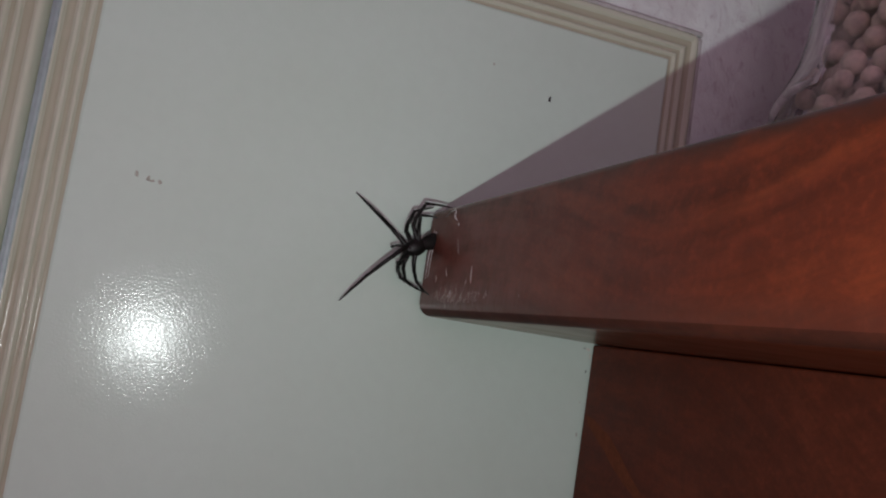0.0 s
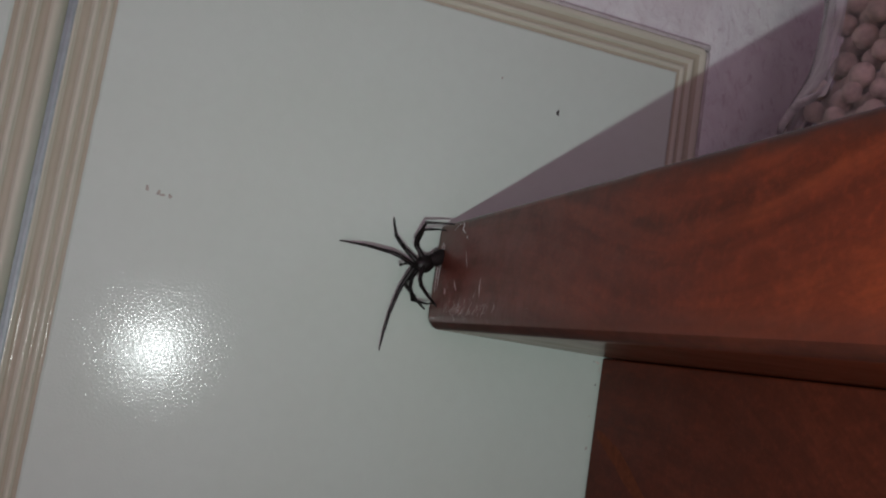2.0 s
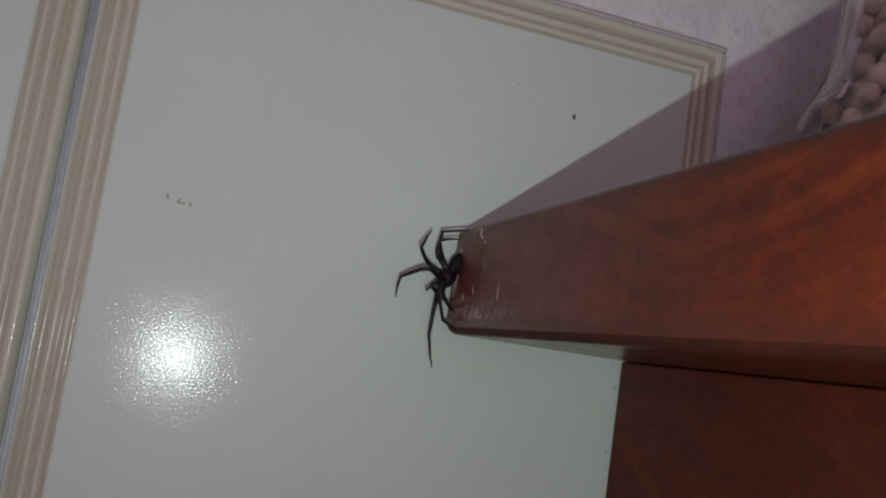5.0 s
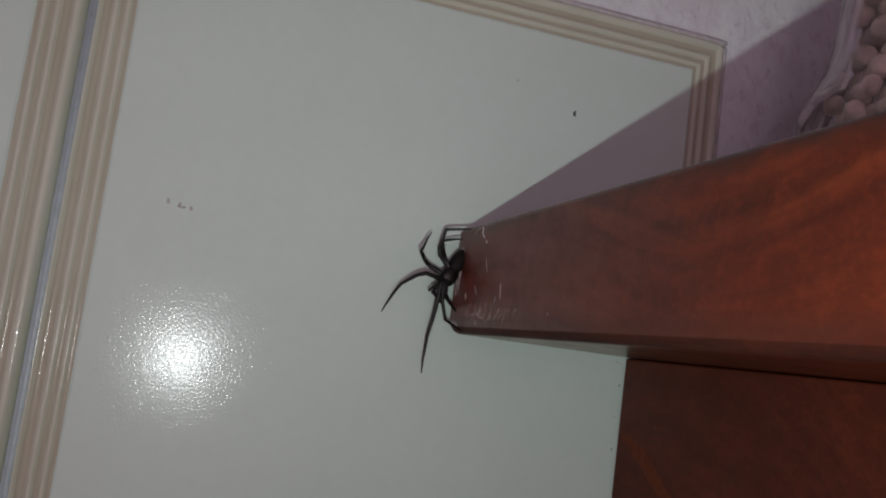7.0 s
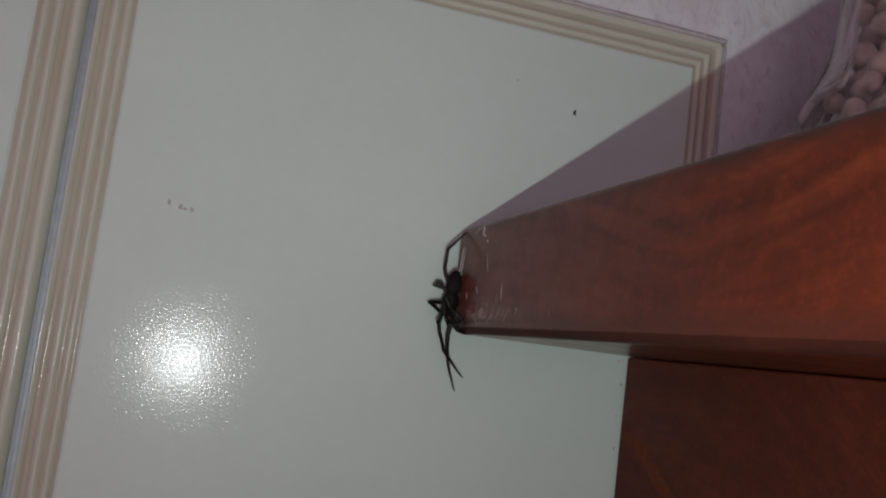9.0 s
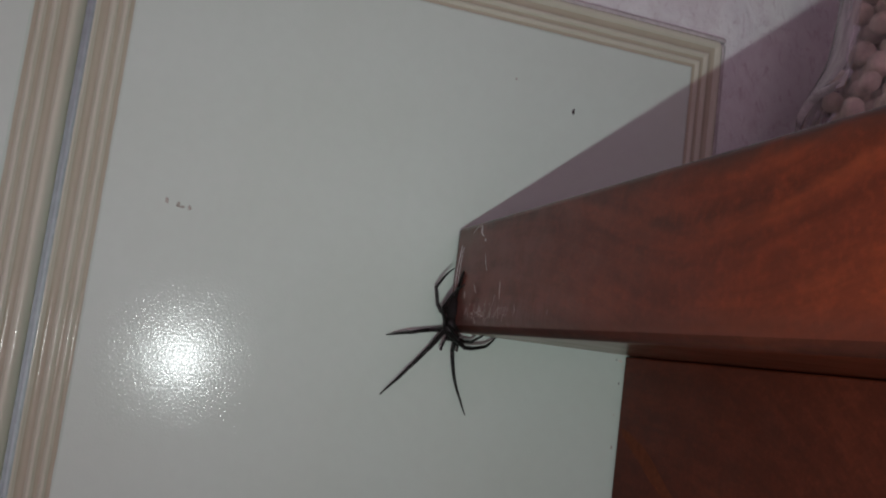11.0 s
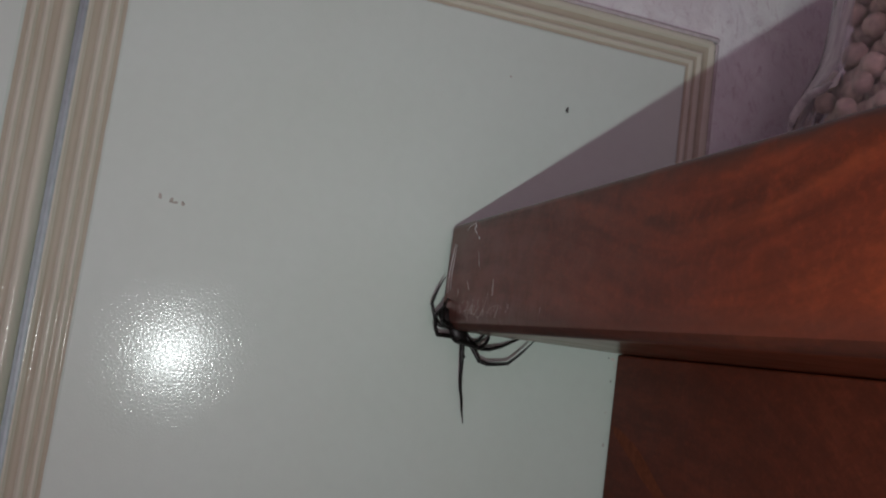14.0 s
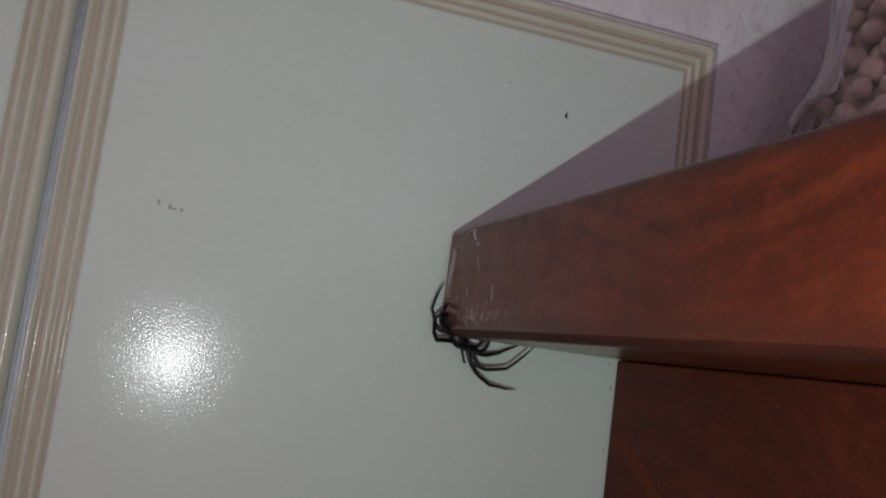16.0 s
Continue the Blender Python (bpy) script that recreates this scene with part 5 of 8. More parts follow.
    walk(leg_c[3], [
        (0, pose(-0.00282, -0.00244, -0.01072, 86, -3, -129)), (0.5, pose(-0.00096, -0.00309, -0.00940, 91, -0, -124)),
        (1, pose(-0.00203, -0.00196, -0.01040, 76, 0, -117)), (1.5, pose(0.00407, -0.00656, -0.01280, 90, -2, -124)),
        (1.75, pose(0.00540, -0.00641, -0.01229, 105, -1, -139)), (2, pose(0.00671, -0.00612, -0.01173, 119, 3, -154)),
        (2.5, pose(0.00563, -0.00627, -0.01137, 88, -10, -143)), (3, pose(0.00078, -0.00543, -0.01338, 99, -20, -137)),
        (3.5, pose(-0.00005, -0.00260, -0.01257, 92, -19, -132)), (4, pose(0.00042, -0.00542, -0.01352, 92, -20, -132)),
        (4.5, pose(-0.00002, -0.00545, -0.01349, 91, -21, -131)), (5, pose(-0.00047, -0.00548, -0.01345, 89, -22, -131)),
        (5.5, pose(-0.00092, -0.00550, -0.01339, 88, -23, -130)), (6, pose(-0.00137, -0.00553, -0.01332, 87, -24, -129)),
        (6.5, pose(-0.00182, -0.00556, -0.01323, 85, -25, -129)), (7, pose(-0.00005, -0.00566, -0.01293, 87, -25, -129)),
        (7.25, pose(0.00210, -0.00771, -0.01375, 95, -26, -153)), (7.5, pose(0.00411, -0.00915, -0.01346, 104, -25, -178)),
        (8, pose(0.00236, -0.01031, -0.01306, 62, -32, -166)), (8.167, pose(0.00503, -0.00365, -0.01202, 58, -32, -162)),
        (8.333, pose(0.00491, 0.00386, -0.00734, 54, -31, -158)), (8.5, pose(0.00209, 0.00933, -0.00116, 50, -31, -154)),
        (9, pose(0.00367, 0.00776, 0.00033, 40, -33, -153)), (9.5, pose(0.00269, 0.01027, -0.00177, 55, -37, -157)),
        (10, pose(0.00348, 0.01106, -0.00703, 71, -44, -170)), (10.167, pose(0.00506, 0.00833, -0.01102, 79, -46, -176)),
        (10.333, pose(0.00479, 0.00374, -0.01287, 88, -47, 177)), (10.5, pose(0.00289, -0.00045, -0.01177, 97, -48, 169)),
        (11, pose(0.00281, -0.00038, -0.01367, 125, -44, 147)), (11.25, pose(0.00318, -0.00363, -0.01538, 134, -40, 137)),
        (11.5, pose(0.00332, -0.00698, -0.01512, 142, -34, 129)), (11.75, pose(0.00542, -0.00229, -0.01427, 105, -52, 151)),
        (12, pose(0.00712, 0.00155, -0.00940, 51, -54, -175)), (12.2, pose(-0.00180, -0.00210, -0.01046, 121, -66, 75)),
        (12.333, pose(0.01166, 0.00508, 0.00049, 33, -41, -155)), (12.5, pose(0.01005, 0.00785, 0.00468, 28, -34, -148)),
        (13, pose(0.00919, 0.00900, 0.00394, 33, -41, -148)), (13.5, pose(0.00953, 0.01002, 0.00133, 28, -50, -144)),
        (13.7, pose(0.01723, 0.00023, -0.00449, 13, -82, 175)), (13.833, pose(0.01516, 0.00516, -0.00661, 114, -82, 103)),
        (14, pose(0.01491, 0.00152, -0.00950, 160, -64, 44)), (14.5, pose(0.01572, 0.00281, -0.00770, 146, -72, 58)),
        (15, pose(0.01722, 0.00263, -0.00516, 86, -79, 108)), (15.5, pose(0.01783, 0.00054, -0.00214, 28, -64, 171)),
        (16, pose(0.01789, 0.00025, -0.00004, 20, -50, -177)),
    ])
    walk(leg_c[4], [
        (0, pose(-0.00823, 0.00192, -0.01027, 84, -5, -132)), (0.5, pose(-0.00670, 0.00084, -0.00948, 90, -2, -127)),
        (1, pose(-0.00806, 0.00110, -0.00874, 74, -2, -121)), (1.5, pose(-0.00170, -0.00266, -0.01278, 85, -5, -129)),
        (1.75, pose(0.00099, -0.00132, -0.01406, 99, -6, -143)), (2, pose(0.00418, -0.00061, -0.01515, 112, -4, -157)),
        (2.5, pose(0.00144, -0.00071, -0.01116, 85, -16, -144)), (3, pose(-0.00418, -0.00065, -0.01439, 93, -26, -140)),
        (3.5, pose(-0.00525, 0.00202, -0.01280, 87, -25, -134)), (4, pose(-0.00482, -0.00084, -0.01373, 86, -25, -135)),
        (4.5, pose(-0.00527, -0.00087, -0.01355, 85, -26, -134)), (5, pose(-0.00573, -0.00091, -0.01336, 83, -27, -133)),
        (5.5, pose(-0.00618, -0.00095, -0.01316, 82, -29, -133)), (6, pose(-0.00663, -0.00099, -0.01293, 81, -30, -132)),
        (6.5, pose(-0.00708, -0.00103, -0.01269, 79, -31, -131)), (7, pose(-0.00538, -0.00120, -0.01262, 82, -31, -131)),
        (7.25, pose(-0.00124, -0.00163, -0.01429, 87, -34, -151)), (7.5, pose(0.00319, -0.00242, -0.01498, 94, -37, -171)),
        (8, pose(0.00259, -0.00394, -0.01026, 52, -41, -151)), (8.167, pose(0.00508, 0.00255, -0.00887, 126, -44, 130)),
        (8.333, pose(0.00481, 0.00987, -0.00383, 158, 1, 92)), (8.5, pose(0.00185, 0.01511, 0.00270, 164, 55, 73)),
        (9, pose(0.00433, 0.01304, 0.00481, 177, 50, 78)), (9.5, pose(0.00275, 0.01645, 0.00143, 169, 62, 77)),
        (10, pose(0.00383, 0.01783, -0.00542, 167, 76, 74)), (10.167, pose(0.00555, 0.01522, -0.01013, 176, 21, 87)),
        (10.333, pose(0.00540, 0.01068, -0.01269, 172, -34, 92)), (10.5, pose(0.00359, 0.00646, -0.01231, 96, -83, 169)),
        (11, pose(0.00362, 0.00592, -0.01651, 163, -73, 102)), (11.25, pose(0.00430, 0.00214, -0.01910, 169, -67, 94)),
        (11.5, pose(0.00467, -0.00188, -0.01966, 172, -61, 89)), (11.75, pose(0.00753, 0.00426, -0.01535, -143, -88, 38)),
        (12, pose(0.01015, 0.00728, -0.00686, -22, -65, -90)), (12.2, pose(0.00479, -0.00038, -0.01191, -10, -78, -153)),
        (12.333, pose(0.01350, 0.01018, 0.00487, 171, -18, 32)), (12.5, pose(0.01123, 0.01239, 0.00982, 144, 24, 15)),
        (13, pose(0.01043, 0.01423, 0.00837, 137, 30, 15)), (13.5, pose(0.01139, 0.01541, 0.00533, 138, 40, 16)),
        (13.7, pose(0.02405, 0.00120, -0.00352, 74, -15, 104)), (13.833, pose(0.02072, 0.00933, -0.00699, 137, -15, 67)),
        (14, pose(0.02077, 0.00398, -0.01234, 116, -38, 99)), (14.5, pose(0.02198, 0.00532, -0.00945, 104, -38, 102)),
        (15, pose(0.02398, 0.00425, -0.00506, 82, -39, 109)), (15.5, pose(0.02381, 0.00292, 0.00051, 57, -31, 135)),
        (16, pose(0.02278, 0.00288, 0.00416, 43, -21, 148)),
    ])
    walk(leg_d[0], [
        (0, pose(0.00060, -0.00020, -0.00180, -47, -22, -68)), (0.5, pose(0.00060, -0.00020, -0.00180, -43, -21, -72)),
        (0.75, pose(0.00060, -0.00020, -0.00180, -48, -27, -66)), (1, pose(0.00060, -0.00020, -0.00180, -55, -31, -59)),
        (1.5, pose(0.00060, -0.00020, -0.00180, -61, -32, -52)), (2, pose(0.00060, -0.00020, -0.00180, -56, -25, -59)),
        (2.167, pose(0.00060, -0.00020, -0.00179, -56, -23, -57)), (2.333, pose(0.00060, -0.00020, -0.00179, -56, -21, -56)),
        (2.5, pose(0.00060, -0.00020, -0.00180, -55, -18, -56)), (3, pose(0.00060, -0.00020, -0.00180, -74, -20, -28)),
        (3.5, pose(0.00060, -0.00020, -0.00180, -73, -22, -28)), (4, pose(0.00060, -0.00020, -0.00180, -79, -23, -21)),
        (4.5, pose(0.00060, -0.00020, -0.00180, -80, -21, -19)), (5, pose(0.00060, -0.00020, -0.00180, -81, -20, -17)),
        (5.5, pose(0.00060, -0.00020, -0.00180, -82, -19, -15)), (6, pose(0.00060, -0.00020, -0.00180, -84, -17, -14)),
        (6.5, pose(0.00060, -0.00020, -0.00180, -85, -16, -12)), (7, pose(0.00060, -0.00020, -0.00180, -78, -14, -29)),
        (7.5, pose(0.00060, -0.00020, -0.00180, -76, -9, -29)), (7.667, pose(0.00060, -0.00020, -0.00180, -76, -7, -27)),
        (7.833, pose(0.00060, -0.00020, -0.00180, -75, -5, -25)), (8, pose(0.00060, -0.00020, -0.00180, -74, -2, -23)),
        (8.167, pose(0.00060, -0.00020, -0.00180, -75, -1, -23)), (8.333, pose(0.00060, -0.00020, -0.00180, -76, 0, -23)),
        (8.5, pose(0.00060, -0.00020, -0.00180, -76, 2, -23)), (8.667, pose(0.00060, -0.00020, -0.00180, -78, 4, -29)),
        (8.833, pose(0.00060, -0.00020, -0.00180, -79, 6, -36)), (9, pose(0.00060, -0.00020, -0.00180, -81, 8, -43)),
        (9.2, pose(0.00060, -0.00020, -0.00180, -128, -4, -84)), (9.5, pose(0.00060, -0.00020, -0.00180, -96, 9, -47)),
        (10, pose(0.00060, -0.00020, -0.00180, -102, 10, -49)), (10.5, pose(0.00060, -0.00020, -0.00180, -107, 11, -53)),
        (11, pose(0.00060, -0.00020, -0.00180, -114, 10, -58)), (11.5, pose(0.00060, -0.00020, -0.00180, -113, 11, -58)),
        (11.75, pose(0.00060, -0.00020, -0.00179, -102, 16, -56)), (12, pose(0.00060, -0.00020, -0.00180, -91, 21, -55)),
        (12.2, pose(0.00060, -0.00020, -0.00180, -128, 7, -108)), (12.5, pose(0.00060, -0.00020, -0.00180, -87, 22, -98)),
        (12.7, pose(0.00060, -0.00020, -0.00180, -85, 21, -90)), (13, pose(0.00060, -0.00020, -0.00180, -84, 21, -86)),
        (13.2, pose(0.00060, -0.00020, -0.00179, -73, 20, -85)), (13.5, pose(0.00060, -0.00020, -0.00180, -54, 22, -93)),
        (14, pose(0.00060, -0.00020, -0.00180, -55, 15, -85)), (14.5, pose(0.00060, -0.00020, -0.00180, -54, 12, -81)),
        (15, pose(0.00060, -0.00020, -0.00180, -55, 10, -78)), (15.5, pose(0.00060, -0.00020, -0.00180, -57, 10, -78)),
        (16, pose(0.00060, -0.00020, -0.00180, -57, 10, -78)),
    ])
    walk(leg_d[1], [
        (0, pose(0.00594, 0.00437, 0.00394, -57, 32, -130)), (0.5, pose(0.00570, 0.00401, 0.00442, -50, 34, -125)),
        (0.75, pose(0.00569, 0.00505, 0.00359, -51, 34, -126)), (1, pose(0.00556, 0.00597, 0.00265, -53, 34, -126)),
        (1.5, pose(0.00541, 0.00654, 0.00192, -60, 33, -129)), (2, pose(0.00587, 0.00558, 0.00282, -63, 32, -135)),
        (2.167, pose(0.00584, 0.00552, 0.00292, -65, 28, -134)), (2.333, pose(0.00584, 0.00544, 0.00301, -67, 24, -132)),
        (2.5, pose(0.00586, 0.00534, 0.00310, -69, 20, -131)), (3, pose(0.00396, 0.00790, 0.00056, -87, 14, -151)),
        (3.5, pose(0.00381, 0.00795, 0.00060, -86, 16, -150)), (4, pose(0.00315, 0.00837, -0.00019, -89, 15, -151)),
        (4.5, pose(0.00298, 0.00844, -0.00036, -90, 14, -152)), (5, pose(0.00281, 0.00851, -0.00052, -91, 12, -152)),
        (5.5, pose(0.00263, 0.00858, -0.00068, -92, 11, -153)), (6, pose(0.00244, 0.00864, -0.00083, -93, 9, -153)),
        (6.5, pose(0.00225, 0.00869, -0.00096, -94, 8, -153)), (7, pose(0.00456, 0.00775, 0.00008, -92, 8, -150)),
        (7.5, pose(0.00458, 0.00766, 0.00038, -91, 4, -145)), (7.667, pose(0.00437, 0.00775, 0.00046, -90, 1, -145)),
        (7.833, pose(0.00416, 0.00782, 0.00055, -89, -1, -144)), (8, pose(0.00397, 0.00787, 0.00066, -88, -3, -143)),
        (8.167, pose(0.00400, 0.00788, 0.00056, -88, -4, -144)), (8.333, pose(0.00403, 0.00790, 0.00046, -88, -6, -145)),
        (8.5, pose(0.00406, 0.00791, 0.00035, -88, -7, -145)), (8.667, pose(0.00507, 0.00746, 0.00015, -83, -9, -131)),
        (8.833, pose(0.00601, 0.00689, -0.00011, -79, -12, -117)), (9, pose(0.00686, 0.00623, -0.00043, -75, -15, -103)),
        (9.2, pose(0.00775, 0.00022, -0.00737, -105, -15, -74)), (9.5, pose(0.00709, 0.00607, -0.00279, -106, -15, -78)),
        (10, pose(0.00714, 0.00584, -0.00359, -115, -14, -77)), (10.5, pose(0.00721, 0.00542, -0.00448, -122, -12, -74)),
        (11, pose(0.00722, 0.00479, -0.00550, -128, -10, -71)), (11.5, pose(0.00732, 0.00479, -0.00532, -127, -2, -62)),
        (11.75, pose(0.00770, 0.00516, -0.00361, -115, -3, -68)), (12, pose(0.00800, 0.00506, -0.00188, -103, -3, -74)),
        (12.2, pose(0.00762, -0.00180, -0.00733, -114, -6, -89)), (12.5, pose(0.00956, -0.00163, -0.00140, -86, -5, -101)),
        (12.7, pose(0.00964, -0.00042, -0.00102, -59, -7, -93)), (13, pose(0.00964, 0.00010, -0.00098, -61, -9, -87)),
        (13.2, pose(0.00932, -0.00036, 0.00072, -52, -4, -92)), (13.5, pose(0.00779, -0.00260, 0.00320, -39, -8, -87)),
        (14, pose(0.00808, -0.00097, 0.00328, -43, -13, -79)), (14.5, pose(0.00800, -0.00026, 0.00346, -41, -15, -79)),
        (15, pose(0.00806, 0.00050, 0.00333, -44, -16, -77)), (15.5, pose(0.00823, 0.00062, 0.00305, -45, -18, -76)),
        (16, pose(0.00824, 0.00061, 0.00305, -45, -18, -76)),
    ])
    walk(leg_d[2], [
        (0, pose(0.00719, 0.00230, 0.00518, -69, 42, -150)), (0.5, pose(0.00682, 0.00201, 0.00588, -62, 45, -145)),
        (0.75, pose(0.00686, 0.00304, 0.00501, -19, 33, -132)), (1, pose(0.00677, 0.00395, 0.00402, 15, 17, -132)),
        (1.5, pose(0.00675, 0.00447, 0.00308, 22, 10, -134)), (2, pose(0.00711, 0.00340, 0.00387, 19, 5, -135)),
        (2.167, pose(0.00725, 0.00343, 0.00394, 22, -4, -138)), (2.333, pose(0.00740, 0.00344, 0.00399, 25, -14, -140)),
        (2.5, pose(0.00757, 0.00343, 0.00401, 28, -23, -143)), (3, pose(0.00526, 0.00551, 0.00072, 35, -29, -136)),
        (3.5, pose(0.00510, 0.00556, 0.00080, 37, -28, -137)), (4, pose(0.00445, 0.00597, -0.00013, 33, -29, -137)),
        (4.5, pose(0.00427, 0.00605, -0.00035, 31, -30, -136)), (5, pose(0.00409, 0.00611, -0.00057, 30, -30, -135)),
        (5.5, pose(0.00390, 0.00617, -0.00078, 28, -31, -134)), (6, pose(0.00370, 0.00623, -0.00098, 26, -31, -133)),
        (6.5, pose(0.00350, 0.00628, -0.00117, 25, -32, -132)), (7, pose(0.00595, 0.00541, -0.00003, 25, -33, -133)),
        (7.5, pose(0.00613, 0.00543, 0.00034, -7, -32, -129)), (7.667, pose(0.00594, 0.00552, 0.00045, -13, -33, -128)),
        (7.833, pose(0.00576, 0.00561, 0.00059, -18, -35, -126)), (8, pose(0.00560, 0.00569, 0.00073, -24, -36, -125)),
        (8.167, pose(0.00561, 0.00568, 0.00064, -20, -37, -124)), (8.333, pose(0.00562, 0.00568, 0.00054, -15, -38, -123)),
        (8.5, pose(0.00563, 0.00568, 0.00045, -11, -39, -122)), (8.667, pose(0.00715, 0.00572, 0.00048, -32, -36, -123)),
        (8.833, pose(0.00844, 0.00578, 0.00041, -52, -34, -125)), (9, pose(0.00947, 0.00582, 0.00024, -72, -33, -128)),
        (9.2, pose(0.01033, 0.00075, -0.00806, -83, -39, -77)), (9.5, pose(0.00969, 0.00643, -0.00353, -110, -33, -89)),
        (10, pose(0.00961, 0.00613, -0.00469, -121, -31, -85)), (10.5, pose(0.00951, 0.00575, -0.00589, -130, -28, -79)),
        (11, pose(0.00933, 0.00523, -0.00717, -137, -22, -72)), (11.5, pose(0.00928, 0.00577, -0.00694, -138, -11, -62)),
        (11.75, pose(0.01001, 0.00605, -0.00474, -126, -18, -71)), (12, pose(0.01056, 0.00577, -0.00249, -112, -23, -82)),
        (12.2, pose(0.01012, -0.00186, -0.00841, -102, -23, -79)), (12.5, pose(0.01223, -0.00213, -0.00120, -81, -26, -105)),
        (12.7, pose(0.01198, -0.00036, 0.00037, -32, -20, -114)), (13, pose(0.01201, 0.00042, 0.00033, -40, -24, -109)),
        (13.2, pose(0.01147, -0.00031, 0.00239, -29, -17, -112)), (13.5, pose(0.00948, -0.00220, 0.00530, -17, -31, -102)),
        (14, pose(0.00984, -0.00017, 0.00521, -22, -37, -94)), (14.5, pose(0.00964, 0.00062, 0.00545, -18, -35, -97)),
        (15, pose(0.00977, 0.00146, 0.00522, -22, -36, -95)), (15.5, pose(0.00997, 0.00166, 0.00487, -22, -38, -94)),
        (16, pose(0.00997, 0.00164, 0.00487, -22, -38, -94)),
    ])
    walk(leg_d[3], [
        (0, pose(0.00889, -0.00389, 0.00696, 63, -32, -136)), (0.5, pose(0.00832, -0.00409, 0.00810, 66, -26, -132)),
        (0.75, pose(0.00616, -0.00098, 0.01027, 63, -26, -131)), (1, pose(0.00420, 0.00370, 0.01015, 60, -26, -130)),
        (1.5, pose(0.00423, 0.00540, 0.00917, 59, -30, -132)), (2, pose(0.00518, 0.00454, 0.01014, 54, -34, -133)),
        (2.167, pose(0.00595, 0.00555, 0.01012, 54, -39, -134)), (2.333, pose(0.00674, 0.00649, 0.00986, 55, -43, -135)),
        (2.5, pose(0.00751, 0.00735, 0.00939, 56, -48, -136)), (3, pose(0.00452, 0.01011, 0.00547, 43, -57, -124)),
        (3.5, pose(0.00418, 0.01016, 0.00552, 46, -55, -127)), (4, pose(0.00399, 0.01049, 0.00474, 42, -56, -125)),
        (4.5, pose(0.00391, 0.01052, 0.00457, 40, -56, -122)), (5, pose(0.00383, 0.01052, 0.00441, 37, -56, -120)),
        (5.5, pose(0.00375, 0.01052, 0.00426, 34, -57, -117)), (6, pose(0.00365, 0.01053, 0.00410, 31, -57, -115)),
        (6.5, pose(0.00357, 0.01051, 0.00396, 28, -57, -112)), (7, pose(0.00619, 0.00973, 0.00503, 29, -58, -113)),
        (7.5, pose(0.00896, 0.00761, 0.00596, 7, -54, -101)), (7.667, pose(0.00927, 0.00743, 0.00589, 1, -54, -98)),
        (7.833, pose(0.00958, 0.00724, 0.00579, -4, -55, -94)), (8, pose(0.00988, 0.00704, 0.00565, -10, -55, -90)),
        (8.167, pose(0.00958, 0.00754, 0.00565, -10, -56, -87)), (8.333, pose(0.00925, 0.00802, 0.00561, -11, -57, -84)),
        (8.5, pose(0.00888, 0.00848, 0.00554, -12, -59, -81)), (8.667, pose(0.01192, 0.00659, 0.00504, -19, -46, -86)),
        (8.833, pose(0.01407, 0.00461, 0.00377, -27, -33, -92)), (9, pose(0.01514, 0.00277, 0.00193, -36, -22, -99)),
        (9.2, pose(0.01667, 0.00271, -0.00744, -68, -32, -81)), (9.5, pose(0.01595, 0.00526, -0.00547, -93, -32, -76)),
        (10, pose(0.01545, 0.00486, -0.00762, -104, -30, -63)), (10.5, pose(0.01489, 0.00474, -0.00968, -116, -26, -54)),
        (11, pose(0.01421, 0.00491, -0.01168, -129, -22, -48)), (11.5, pose(0.01366, 0.00698, -0.01180, -145, -22, -49)),
        (11.75, pose(0.01551, 0.00665, -0.00844, -132, -34, -62)), (12, pose(0.01681, 0.00568, -0.00478, -115, -43, -78)),
        (12.2, pose(0.01661, -0.00110, -0.00967, -93, -45, -76)), (12.5, pose(0.01870, -0.00340, -0.00031, -58, -41, -118)),
        (12.7, pose(0.01602, 0.00002, 0.00565, -12, -20, -137)), (13, pose(0.01671, 0.00103, 0.00500, -45, -31, -135)),
        (13.2, pose(0.01513, 0.00003, 0.00794, -10, -19, -140)), (13.5, pose(0.01210, 0.00063, 0.01073, 10, -34, -133)),
        (14, pose(0.01264, 0.00329, 0.01016, 4, -37, -128)), (14.5, pose(0.01210, 0.00403, 0.01061, 4, -34, -129)),
        (15, pose(0.01256, 0.00489, 0.01019, 2, -34, -128)), (15.5, pose(0.01269, 0.00528, 0.00975, 1, -33, -128)),
        (16, pose(0.01269, 0.00526, 0.00975, 1, -33, -128)),
    ])
